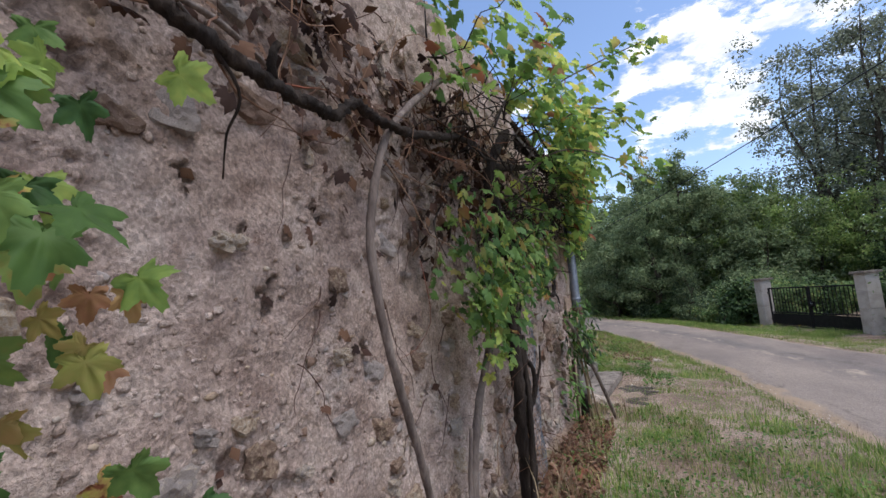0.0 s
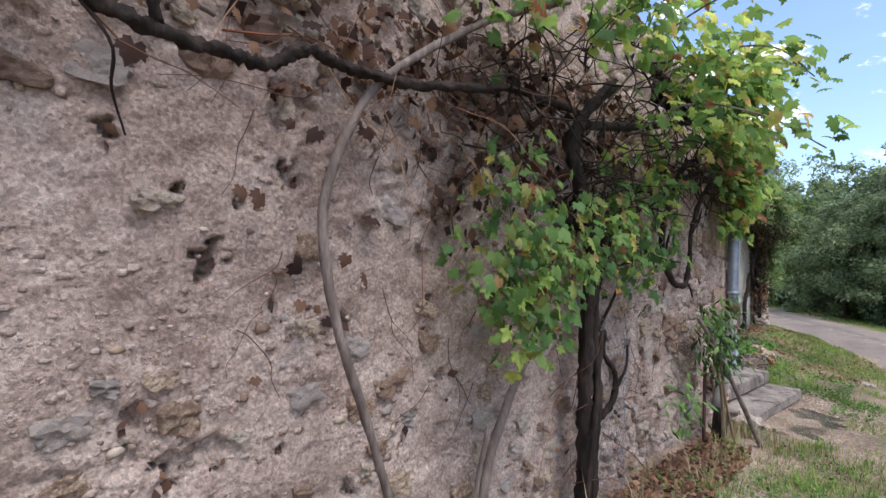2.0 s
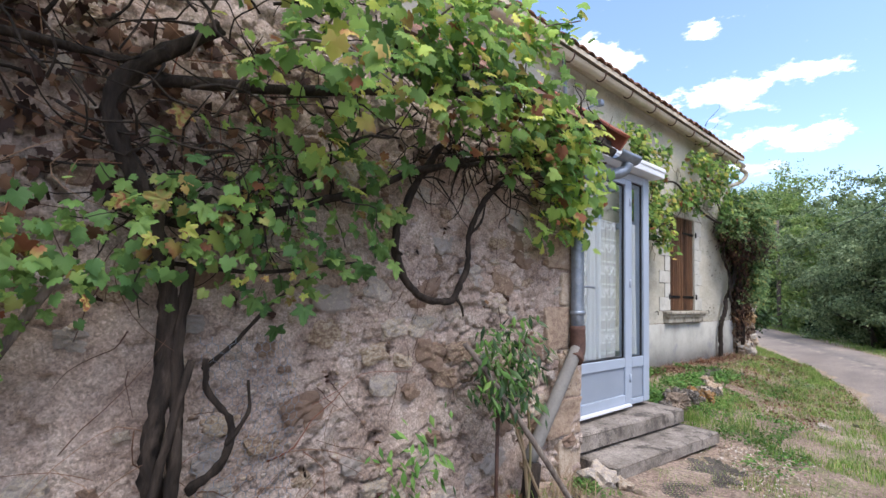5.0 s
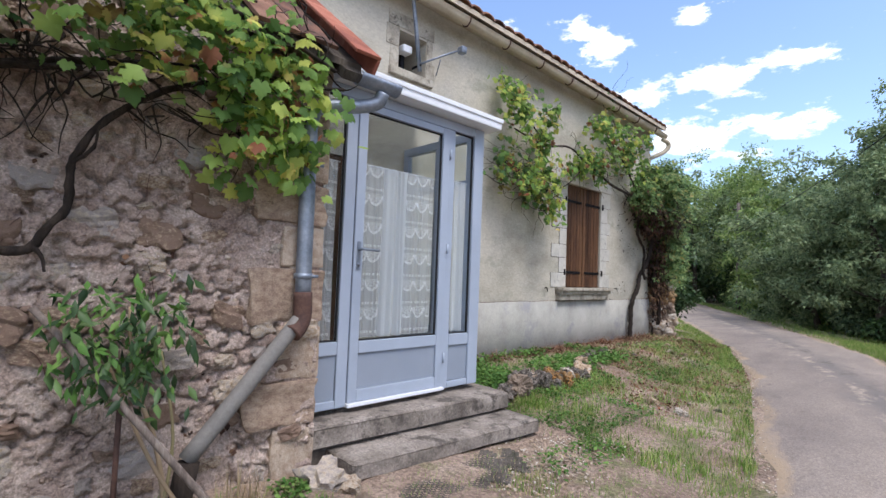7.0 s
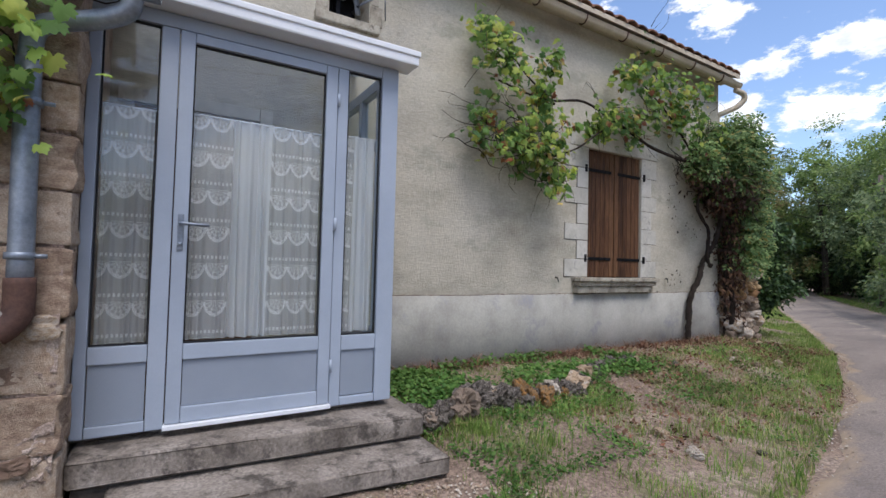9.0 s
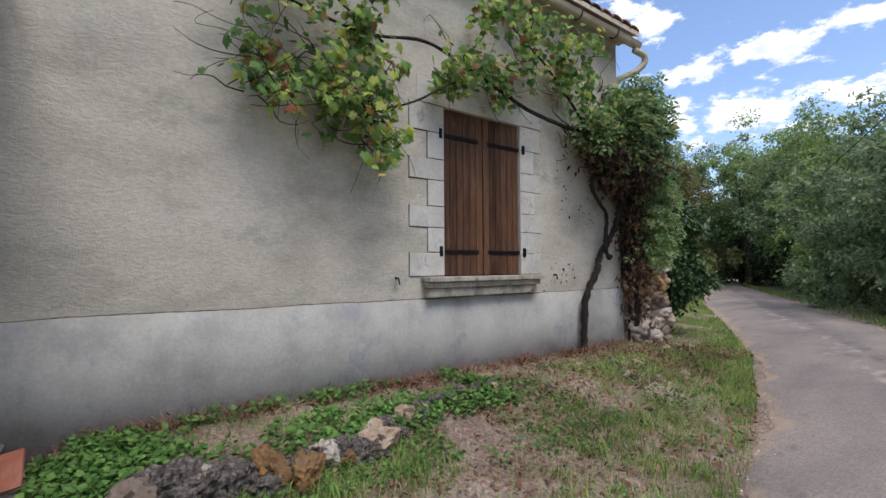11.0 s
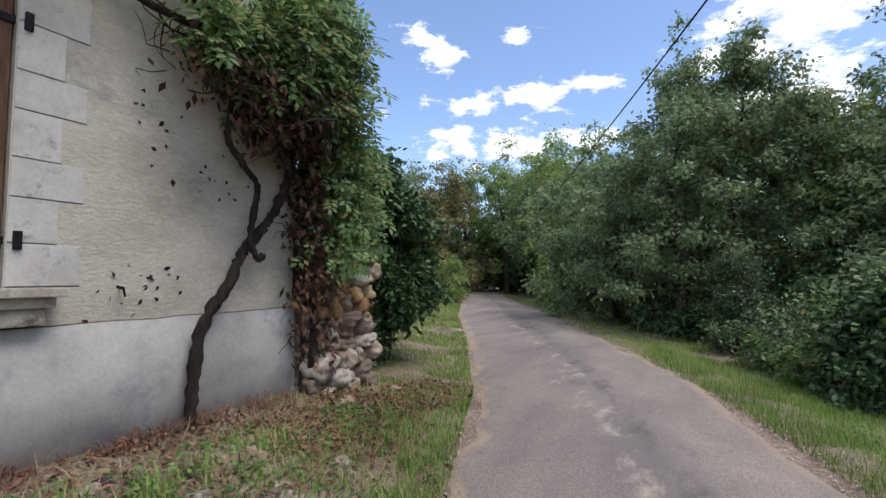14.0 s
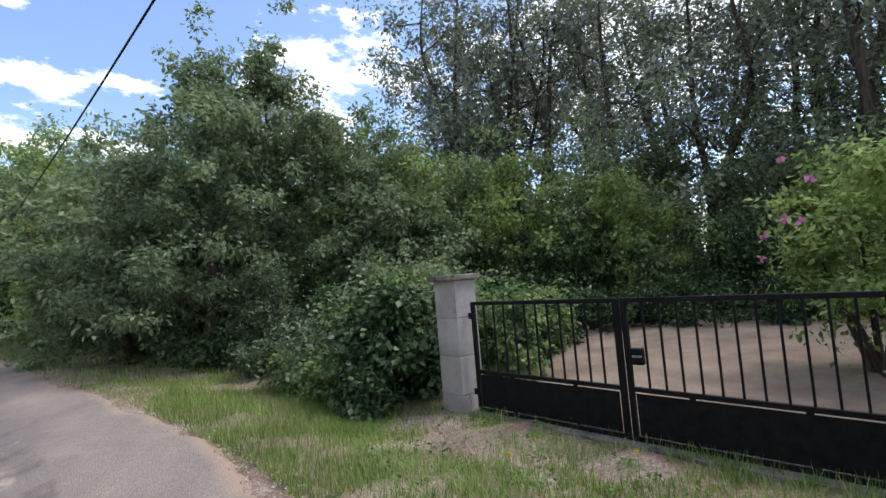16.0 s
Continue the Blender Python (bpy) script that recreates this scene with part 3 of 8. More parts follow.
def part_tubes(name, tubes, material, parent=None, label=""):
    """One mesh of several tubes, each (points, r0, r1, segments, knots)."""
    me = bpy.data.meshes.new(name)
    vs, fs, base = [], [], 0
    for i, (pts, r0, r1, seg, kn) in enumerate(tubes):
        v, f = tube(pts, r0, r1, seg, kn, i + 3)
        vs.extend(v.tolist())
        fs.extend(tuple(dict.fromkeys(j + base for j in q)) for q in f)
        base += len(v)
    me.from_pydata(vs, [], fs)
    me.polygons.foreach_set("use_smooth", np.ones(len(me.polygons), bool))
    me.materials.append(material)
    ob = new(name, me)
    if parent is not None:
        ob.parent = parent
    return tagged(ob, label)


def leaf_grape():
    """A five-lobed toothed leaf: stalk at the origin, tip along +y, face along +z, about 1 wide."""
    outline = [(0.00, 0.10), (0.16, -0.08), (0.36, -0.06), (0.34, 0.12), (0.52, 0.24), (0.46, 0.36), (0.50, 0.52), (0.32, 0.52), (0.26, 0.70), (0.14, 0.80), (0.0, 1.0)]
    pts = outline + [(-x, y) for x, y in outline[-2:0:-1]]
    v = [(0.0, 0.38, 0.05)]
    for i, (x, y) in enumerate(pts):
        z = -0.30 * abs(x) ** 1.3 - 0.34 * max(0.0, y - 0.4) ** 2 + (0.04 if i % 2 else -0.04)
        v.append((x, y, z))
    f = [(0, 1 + i, 1 + (i + 1) % len(pts)) for i in range(len(pts))]
    return np.array(v), np.array(f)


def leaf_plain(width=0.5):
    """A pointed leaf, folded along its middle."""
    v = np.array([(0, 0, 0), (width / 2, 0.45, -0.07), (0, 0.5, 0.04), (-width / 2, 0.45, -0.07), (0, 1, -0.12)], float)
    f = np.array([(0, 1, 2), (0, 2, 3), (1, 4, 2), (2, 4, 3)])
    return v, f


def leaf_kite(width=0.55):
    v = np.array([(0, 0, 0), (width / 2, 0.45, 0.06), (0, 1, -0.05), (-width / 2, 0.45, 0.06)], float)
    f = np.array([(0, 1, 2), (0, 2, 3)])
    return v, f


def leaf_spray():
    """A small twig with five leaflets."""
    base, tri = leaf_kite(0.5)
    vs, fs = [], []
    for x, y, a, s in ((0.0, 0.5, 0, 0.5), (0.02, 0.30, -60, 0.5), (-0.02, 0.33, 55, 0.52), (0.02, 0.05, -75, 0.48), (-0.02, 0.08, 70, 0.46)):
        c, sn = math.cos(radians(a)), math.sin(radians(a))
        p = base * s
        fs.append(tri + 4 * len(vs))
        vs.append(np.stack([p[:, 0] * c - p[:, 1] * sn + x, p[:, 0] * sn + p[:, 1] * c + y, p[:, 2] - 0.15 * abs(x)], 1))
    return np.vstack(vs), np.vstack(fs)


def frames_for(normals, tips):
    """Turning matrices whose z is the normal and whose y leans to the tip direction."""
    z = normals / (np.linalg.norm(normals, axis=1)[:, None] + 1e-9)
    y = tips - z * np.sum(tips * z, 1)[:, None]
    y /= np.linalg.norm(y, axis=1)[:, None] + 1e-9
    x = np.cross(y, z)
    return np.stack([x, y, z], 2)


def scatter(template, pos, normals, tips, sizes):
    tv, tf = template
    rot = frames_for(normals, tips)
    v = np.einsum("nij,kj->nki", rot, tv) * sizes[:, None, None] + pos[:, None, :]
    f = tf[None] + (np.arange(len(pos)) * len(tv))[:, None, None]
    return v.reshape(-1, 3), f.reshape(-1, tf.shape[1])


def rock_mesh(name, seed, material, blocky=0.5, sub=2, rough=1.0):
    bm = bmesh.new()
    bmesh.ops.create_icosphere(bm, subdivisions=sub, radius=0.5)
    co = np.array([v.co for v in bm.verts])
    mx = np.abs(co).max(1)[:, None]
    co = co * (1 - blocky) + (co / mx * 0.42) * blocky
    co = co * (1 + 0.22 * rough * grid_noise(co + seed * 3.1, 0.45, seed)[:, None] + 0.12 * rough * grid_noise(co + seed, 0.2, seed + 5)[:, None])
    if rough > 1.8:
        co = co * (1 - 0.10 * rough * smoothstep(0.25, 0.5, grid_noise(co + seed * 1.7, 0.16, seed + 9)))[:, None]
    for v, c in zip(bm.verts, co):
        v.co = c
    me = bpy.data.meshes.new(name)
    bm.to_mesh(me)
    bm.free()
    me.polygons.foreach_set("use_smooth", np.full(len(me.polygons), rough < 1.8))
    me.materials.append(material)
    return me


def smoothstep(a, b, x):
    t = np.clip((np.asarray(x, float) - a) / (b - a), 0, 1)
    return t * t * (3 - 2 * t)


# ---- ground and lane ----
LEFT_Y = [-60, -4, 2, 4.6, 5.9, 7.9, 11.1, 12.5, 14.7, 16.3, 18.5, 22.8, 28, 32, 40, 60, 120]
LEFT_X = [1.9, 1.9, 1.75, 1.44, 1.2, 0.88, 0.05, -0.42, -1.25, -2.05, -3.15, -5.5, -8.0, -9.8, -14, -26, -66]
RIGHT_Y = [-60, -4, 2, 6, 9.3, 12, 13.8, 15.6, 17, 19.2, 21.5, 23.6, 28.1, 31, 40, 60, 120]
RIGHT_X = [5.6, 5.4, 4.9, 4.1, 3.1, 2.15, 1.58, 1.04, 0.45, -0.5, -1.75, -2.7, -5.0, -6.6, -11, -23, -62]


def lane_left(y):
    return np.interp(y, LEFT_Y, LEFT_X)


def lane_right(y):
    return np.interp(y, RIGHT_Y, RIGHT_X)


def ground_z(x, y):
    x, y = np.asarray(x, float), np.asarray(y, float)
    dl, dr = lane_left(y) - x, x - lane_right(y)
    z = 0.09 * smoothstep(0.15, 1.6, dl) - 0.15 * smoothstep(0.1, 1.6, dr)
    bed = smoothstep(7.0, 7.6, y) * (1 - smoothstep(13.2, 15.0, y))
    z = z + bed * 0.16 * smoothstep(0.75, 1.5, -x) + 0.08 * smoothstep(0.3, 0.9, -x) * (1 - smoothstep(4.6, 5.4, y))
    z = z - 0.06 * smoothstep(5.2, 5.6, y) * (1 - smoothstep(7.2, 7.8, y)) * smoothstep(-0.2, 0.3, -x)
    far = smoothstep(60, 200, np.hypot(x, y))
    return z * (1 - far)


def spaced(lo, hi, step, reach, ratio=1.28):
    core = list(np.arange(lo, hi + step / 2, step))
    s, a, b = step, lo, hi
    while b < reach or a > -reach:
        s *= ratio
        a, b = a - s, b + s
        core = [a] + core + [b]
    return np.array(core)


def build_ground():
    xs, ys = spaced(-3.5, 7.0, 0.09, 1500), spaced(-2.0, 26.0, 0.09, 1500)
    gx, gy = np.meshgrid(xs, ys, indexing="ij")
    p = np.stack([gx.ravel(), gy.ravel()], 1)
    z = ground_z(p[:, 0], p[:, 1])
    dl, dr = lane_left(p[:, 1]) - p[:, 0], p[:, 0] - lane_right(p[:, 1])
    off = smoothstep(0.0, 0.3, np.maximum(dl, dr))
    near = 1 - smoothstep(20, 60, np.hypot(p[:, 0], p[:, 1] - 12))
    z = z + near * off * (0.025 * fbm(p, 0.5, 3, 3) + 0.008 * grid_noise(p, 0.13, 9)) - 0.03 * (1 - off)
    nx, ny = len(xs), len(ys)
    idx = np.arange(nx * ny).reshape(nx, ny)
    f = np.stack([idx[:-1, :-1], idx[1:, :-1], idx[1:, 1:], idx[:-1, 1:]], -1).reshape(-1, 4)
    ob = part_np("ground", np.column_stack([p, z]), f, M_EARTH, smooth=True)
    tagged(ob, "dry brown earth verge with patchy mown grass", "ground", kind="structure")


def build_lane():
    ys = np.concatenate([np.arange(-20, 34, 0.08), np.arange(34, 90, 1.0)])
    n = 26
    l = lane_left(ys) + 0.05 * grid_noise(ys[:, None].repeat(2, 1), 0.35, 21) + 0.06 * grid_noise(ys[:, None].repeat(2, 1), 1.1, 22)
    r = lane_right(ys) + 0.06 * grid_noise(ys[:, None].repeat(2, 1), 0.35, 31) + 0.07 * grid_noise(ys[:, None].repeat(2, 1), 1.1, 32)
    t = np.linspace(0, 1, n)
    x = l[:, None] + (r - l)[:, None] * t[None]
    y = np.repeat(ys[:, None], n, 1)
    p = np.stack([x.ravel(), y.ravel()], 1)
    z = 0.002 + 0.03 * (1 - (2 * np.tile(t, len(ys)) - 1) ** 2) + 0.006 * fbm(p, 0.8, 41, 3) + 0.003 * grid_noise(p, 0.12, 45)
    for hx, hy, hr, hd in ((0.76, 14.37, 0.13, 0.03), (0.21, 14.17, 0.12, 0.03), (-0.19, 16.8, 0.15, 0.03), (-0.38, 15.1, 0.2, 0.015), (0.95, 12.6, 0.14, 0.02), (0.6, 17.0, 0.15, 0.02)):
        z -= hd * np.exp(-((p[:, 0] - hx) ** 2 * 1.0 + (p[:, 1] - hy) ** 2 * 2.2) / hr ** 2)
    edge = np.tile((t == 0) | (t == 1), len(ys))
    z[edge] -= 0.05
    idx = np.arange(len(ys) * n).reshape(len(ys), n)
    f = np.stack([idx[:-1, :-1], idx[:-1, 1:], idx[1:, 1:], idx[1:, :-1]], -1).reshape(-1, 4)
    ob = part_np("road", np.column_stack([p, z]), f, M_ROAD, smooth=True)
    layer = ob.data.uv_layers.new(name="lane")
    across, along = np.tile(t, len(ys)), np.repeat(ys, n)
    layer.data.foreach_set("uv", np.stack([across, along], 1)[f.ravel()].astype(np.float32).ravel())
    tagged(ob, "narrow worn asphalt lane, patched and pitted", "road", kind="structure")


build_ground()
build_lane()


# ---- the house ----
HW = -2.21                     # face of the house wall


def eave_z(y):
    return 4.23 - 0.016 * (y - 7.0)


def build_house_wall():
    bm = bmesh.new()
    y0, y1, zt = -3.0, 13.145, 4.5
    wy0, wy1, wz0, wz1 = 10.26, 11.29, 1.15, 2.76
    vy0, vy1, vz0, vz1 = 6.95, 7.33, 3.46, 3.90
    xb = HW - 0.45
    add_box(bm, xb, HW, y0, vy0, 0.0, zt)
    add_box(bm, xb, HW, vy0, vy1, 0.0, vz0)
    add_box(bm, xb, HW, vy0, vy1, vz1, zt)
    add_box(bm, xb, HW, vy1, wy0, 0.0, zt)
    add_box(bm, xb, HW, wy0, wy1, 0.0, wz0)
    add_box(bm, xb, HW, wy0, wy1, wz1, zt)
    add_box(bm, xb, HW, wy1, y1, 0.0, zt)
    add_box(bm, -9.0, xb, y1 - 0.45, y1, 0.0, zt)
    add_box(bm, -9.0, xb, y0, y0 + 0.45, 0.0, zt)
    add_box(bm, -9.0, -8.6, y0 + 0.45, y1 - 0.45, 0.0, zt)
    bmesh.ops.remove_doubles(bm, verts=bm.verts, dist=0.0005)
    wall = part("wall_house", bm, M_STUCCO)
    tagged(wall, "cream roughcast rendered house wall", "wall", kind="structure")
    # plinth with an uneven top edge
    n = 360
    ys = np.linspace(7.15, 13.155, n)
    top = 0.95 + 0.006 * fbm(ys[:, None].repeat(2, 1), 0.5, 5, 3)
    v, f = [], []
    for i, y in enumerate(ys):
        v += [(HW - 0.02, y, 0.0), (HW + 0.016, y, 0.0), (HW + 0.016, y, top[i] - 0.006), (HW + 0.010, y, top[i]), (HW - 0.02, y, top[i])]
    for i in range(n - 1):
        for k in range(4):
            f.append((i * 5 + k, i * 5 + k + 1, i * 5 + 5 + k + 1, i * 5 + 5 + k))
    ob = part_np("plinth", v, f, M_PLINTH)
    tagged(ob, "smooth grey cement plinth along the house wall", "plinth", kind="structure")
    v, f = [], []
    wob = 0.004 * fbm(ys[:, None].repeat(2, 1), 0.07, 15, 3)
    for i, y in enumerate(ys):
        a = top[i] + 0.002 + 0.5 * wob[i]
        v += [(HW + 0.012, y, a), (HW + 0.004, y, a + 0.003 + abs(wob[i]))]
    for i in range(n - 1):
        f.append((2 * i, 2 * i + 2, 2 * i + 3, 2 * i + 1))
    tagged(part_np("render_crack", v, f, M_RUSTPIPE, ob), "dark crack along the top of the plinth")
    bm = bmesh.new()
    add_box(bm, -9.0, HW + 0.014, y1, y1 + 0.03, 0.0, 0.9)
    part("plinth", bm, M_PLINTH)
    tagged(bpy.data.objects["plinth.001"], "smooth cement plinth round the house corner", "plinth", kind="structure")


build_house_wall()


def build_window():
    win = empty("window_1", "shuttered window with whitewashed cut-stone surround", "window", kind="structure")
    # quoins at the sides, alternating long and short, a few millimetres proud
    zs = [1.155, 1.375, 1.605, 1.805, 2.05, 2.25, 2.50, 2.76]
    for i in range(len(zs) - 1):
        far = 9.87 if i % 2 == 0 else 10.07
        part("cut_stone", box(HW - 0.1, HW + 0.012, far, 10.255, zs[i] + 0.004, zs[i + 1] - 0.004, 0.004), M_DRESSED, win)
        part("joint", box(HW - 0.02, HW + 0.003, far - 0.007, 10.250, zs[i] - 0.003, zs[i + 1] - 0.001), M_DARKGREY, win, "dark open joint")
        far = 11.61 if i % 2 == 0 else 11.50
        part("joint", box(HW - 0.02, HW + 0.0015, 11.30, far + 0.004, zs[i] - 0.002, zs[i] + 0.0025), M_DARKGREY, win, "dark open joint")
        part("cut_stone", box(HW - 0.1, HW + 0.004, 11.295, far, zs[i] + 0.003, zs[i + 1] - 0.003, 0.004), M_DRESSED, win)
    part("lintel", box(HW - 0.1, HW + 0.012, 9.95, 11.62, 2.765, 3.0, 0.005), M_DRESSED, win)
    bm = bmesh.new()
    add_box(bm, HW - 0.15, HW + 0.15, 9.99, 11.50, 1.105, 1.15, 0.008)
    add_box(bm, HW - 0.05, HW + 0.115, 10.01, 11.47, 1.05, 1.104, 0.01)
    add_box(bm, HW - 0.05, HW + 0.085, 10.02, 11.44, 0.962, 1.049, 0.012)
    part("window_sill", bm, M_SILL, win, "weathered moulded stone sill")
    # dark sheet behind the planks, showing through their gaps
    part("back_board", box(HW - 0.2, HW - 0.14, 10.2, 11.35, 1.1, 2.8), M_BARK, win)


build_window()


def build_shutters():
    rng = random.Random(4)
    for y0, y1, hinge in ((10.268, 10.772, 10.262), (10.782, 11.284, 11.29)):
        sh = empty("shutter", "closed brown-stained plank shutter with black strap hinges", "shutter", "window shutters")
        sh.location = (0, 0, 0)
        n = 6
        w = (y1 - y0) / n
        for i in range(n):
            bm = box(HW - 0.06, HW - 0.028 + rng.uniform(-0.002, 0.002), y0 + i * w + 0.0028, y0 + (i + 1) * w - 0.0028, 1.158, 2.755, 0.003)
            part("plank", bm, M_WOOD, sh)
        left = hinge == 10.262
        for z in (1.385, 2.50):
            bm = bmesh.new()
            a, b = (hinge - 0.03, y1 - 0.06) if left else (y0 + 0.06, hinge + 0.03)
            add_box(bm, HW - 0.03, HW - 0.018, a, b, z - 0.02, z + 0.02, 0.003)
            hy = hinge - 0.045 if left else hinge + 0.045
            add_box(bm, HW - 0.03, HW + 0.02, hy - 0.018, hy + 0.018, z - 0.045, z + 0.05, 0.005)
            for k in range(3):
                add_box(bm, HW - 0.02, HW - 0.012, a + 0.1 + k * 0.13, a + 0.118 + k * 0.13, z - 0.008, z + 0.008, 0.002)
            part("strap_hinge", bm, M_IRON, sh, "black iron strap hinge")
    for y in (9.73, 11.815):
        hook = empty("shutter_catch", "black iron shutter catch in the wall", "shutter catch", "shutter catches")
        part_tubes("bar", [([(HW - 0.05, y, 1.14), (HW + 0.03, y, 1.14), (HW + 0.05, y, 1.142)], 0.007, 0.007, 6, 0), ([(HW + 0.045, y - 0.035, 1.15), (HW + 0.045, y, 1.145), (HW + 0.045, y + 0.012, 1.09)], 0.008, 0.006, 6, 0)], M_IRON, hook)


build_shutters()


def build_vent():
    v = empty("window_2", "small dark attic opening with cut-stone surround", "window", kind="structure")
    for a, b, z0, z1 in ((6.83, 6.945, 3.47, 3.70), (6.78, 6.945, 3.705, 3.92), (7.335, 7.46, 3.47, 3.66), (7.335, 7.42, 3.665, 3.92), (6.80, 7.44, 3.925, 4.08)):
        part("cut_stone", box(HW - 0.1, HW + 0.008, a, b, z0, z1, 0.006), M_SILL, v)
    part("window_sill", box(HW - 0.2, HW + 0.05, 6.82, 7.42, 3.38, 3.465, 0.012), M_SILL, v)
    # black sheet closing the opening, its colour standing for the shade inside
    part("back_board", box(HW - 0.44, HW - 0.40, 6.9, 7.4, 3.4, 3.95), M_IRON, v)
    # small white box on a bracket in the opening; it gives no light
    lamp = empty("vent_box", "small white box in the attic opening", "lamp")
    part("housing", box(HW - 0.1, HW + 0.02, 7.0, 7.12, 3.68, 3.76, 0.012), M_WHITE, lamp)
    part("bracket", box(HW - 0.2, HW - 0.08, 7.04, 7.08, 3.46, 3.69, 0.005), M_IRON, lamp)
    mast = empty("aerial_mast", "leaning grey metal mast with a side arm", "aerial")
    part_tubes("pole", [([(HW + 0.06, 7.20, 3.50), (HW + 0.10, 7.10, 3.9), (HW + 0.14, 7.0, 4.25), (HW + 0.16, 6.93, 4.5)], 0.024, 0.022, 10, 0)], M_ZINC, mast)
    part_tubes("arm", [([(HW + 0.06, 7.18, 3.57), (HW + 0.2, 7.40, 3.70), (HW + 0.24, 7.64, 3.84)], 0.012, 0.010, 8, 0), ([(HW - 0.02, 7.5, 3.55), (HW + 0.15, 7.42, 3.68)], 0.006, 0.006, 6, 0)], M_ZINC, mast)
    part("head", box(HW + 0.2, HW + 0.29, 7.62, 7.70, 3.80, 3.88, 0.02), M_ZINC, mast)
    part_tubes("clamp", [([(HW - 0.05, 7.185, 3.56), (HW + 0.09, 7.185, 3.56)], 0.014, 0.014, 8, 0)], M_IRON, mast)


build_vent()


def build_house_roof():
    bm = bmesh.new()
    add_box(bm, -5.9, -1.96, -3.2, 13.29, -0.03, 0.03)
    for v in bm.verts:
        v.co.z += eave_z(v.co.y) + 0.14 + (-1.96 - v.co.x) * 0.42
    r = part("roof_boarding", bm, M_GUTTER)
    tagged(r, "pale boarded roof edge under the tiles", "roof", kind="structure")
    bm = bmesh.new()
    add_box(bm, -9.6, -5.9, -3.2, 13.29, -0.03, 0.03)
    for v in bm.verts:
        v.co.z += eave_z(v.co.y) + 0.14 + 3.94 * 0.42 - (-5.9 - v.co.x) * 0.42
    tagged(part("roof_boarding", bm, M_TILE), "far slope of the tiled roof", "roof", kind="structure")
    soff = bmesh.new()
    add_box(soff, HW - 0.02, -2.0, 5.0, 13.24, -0.01, 0.01)
    for v in soff.verts:
        v.co.z += eave_z(v.co.y) + 0.085
    tagged(part("soffit", soff, M_GUTTER), "cream painted boarded soffit under the eave", "soffit", kind="structure")
    # half-round tiles, two rows at the edge as pieces, the rest joined
    roof = empty("roof_1", "brown clay tiled roof with mossy edge tiles", "roof", kind="structure")
    seg = 6
    v, f = [], []
    for i in range(2):
        for k in range(seg + 1):
            a = math.pi * k / seg
            v.append((-0.42 * i, math.cos(a) * (0.105 - 0.012 * i), math.sin(a) * 0.055 + 0.42 * 0.42 * i * 1.0))
        for k in range(seg + 1):
            a = math.pi * k / seg
            v.append((-0.42 * i, math.cos(a) * (0.092 - 0.012 * i), math.sin(a) * 0.042 - 0.012 + 0.42 * 0.42 * i))
    s = seg + 1
    for k in range(seg):
        f += [(k, k + 1, 2 * s + k + 1, 2 * s + k), (s + k + 1, s + k, 3 * s + k, 3 * s + k + 1), (k + 1, k, s + k, s + k + 1)]
    me = mesh_np("roof_tile", v, f, M_TILE)
    rng = random.Random(9)
    y = 5.2
    rest_v, rest_f = [], []
    tv, tf = np.array(v), np.array(f)
    while y < 13.26:
        for row in range(9):
            x, z = -1.945 - row * 0.37 + rng.uniform(-0.012, 0.012), eave_z(y) + 0.175 + row * 0.37 * 0.42 + rng.uniform(-0.004, 0.004)
            if row < 2:
                t = new("roof_tile", me)
                t.parent = roof
                t.location, t.rotation_euler = (x, y, z), (0, 0, rng.uniform(-0.02, 0.02))
            else:
                rest_f.append(tf + len(rest_v) * len(tv))
                rest_v.append(tv + np.array((x, y, z)))
        y += 0.205
    rest = part_np("tile_rows", np.vstack(rest_v), np.vstack(rest_f), M_TILE, roof)
    tagged(rest, kind="stuff")


build_house_roof()


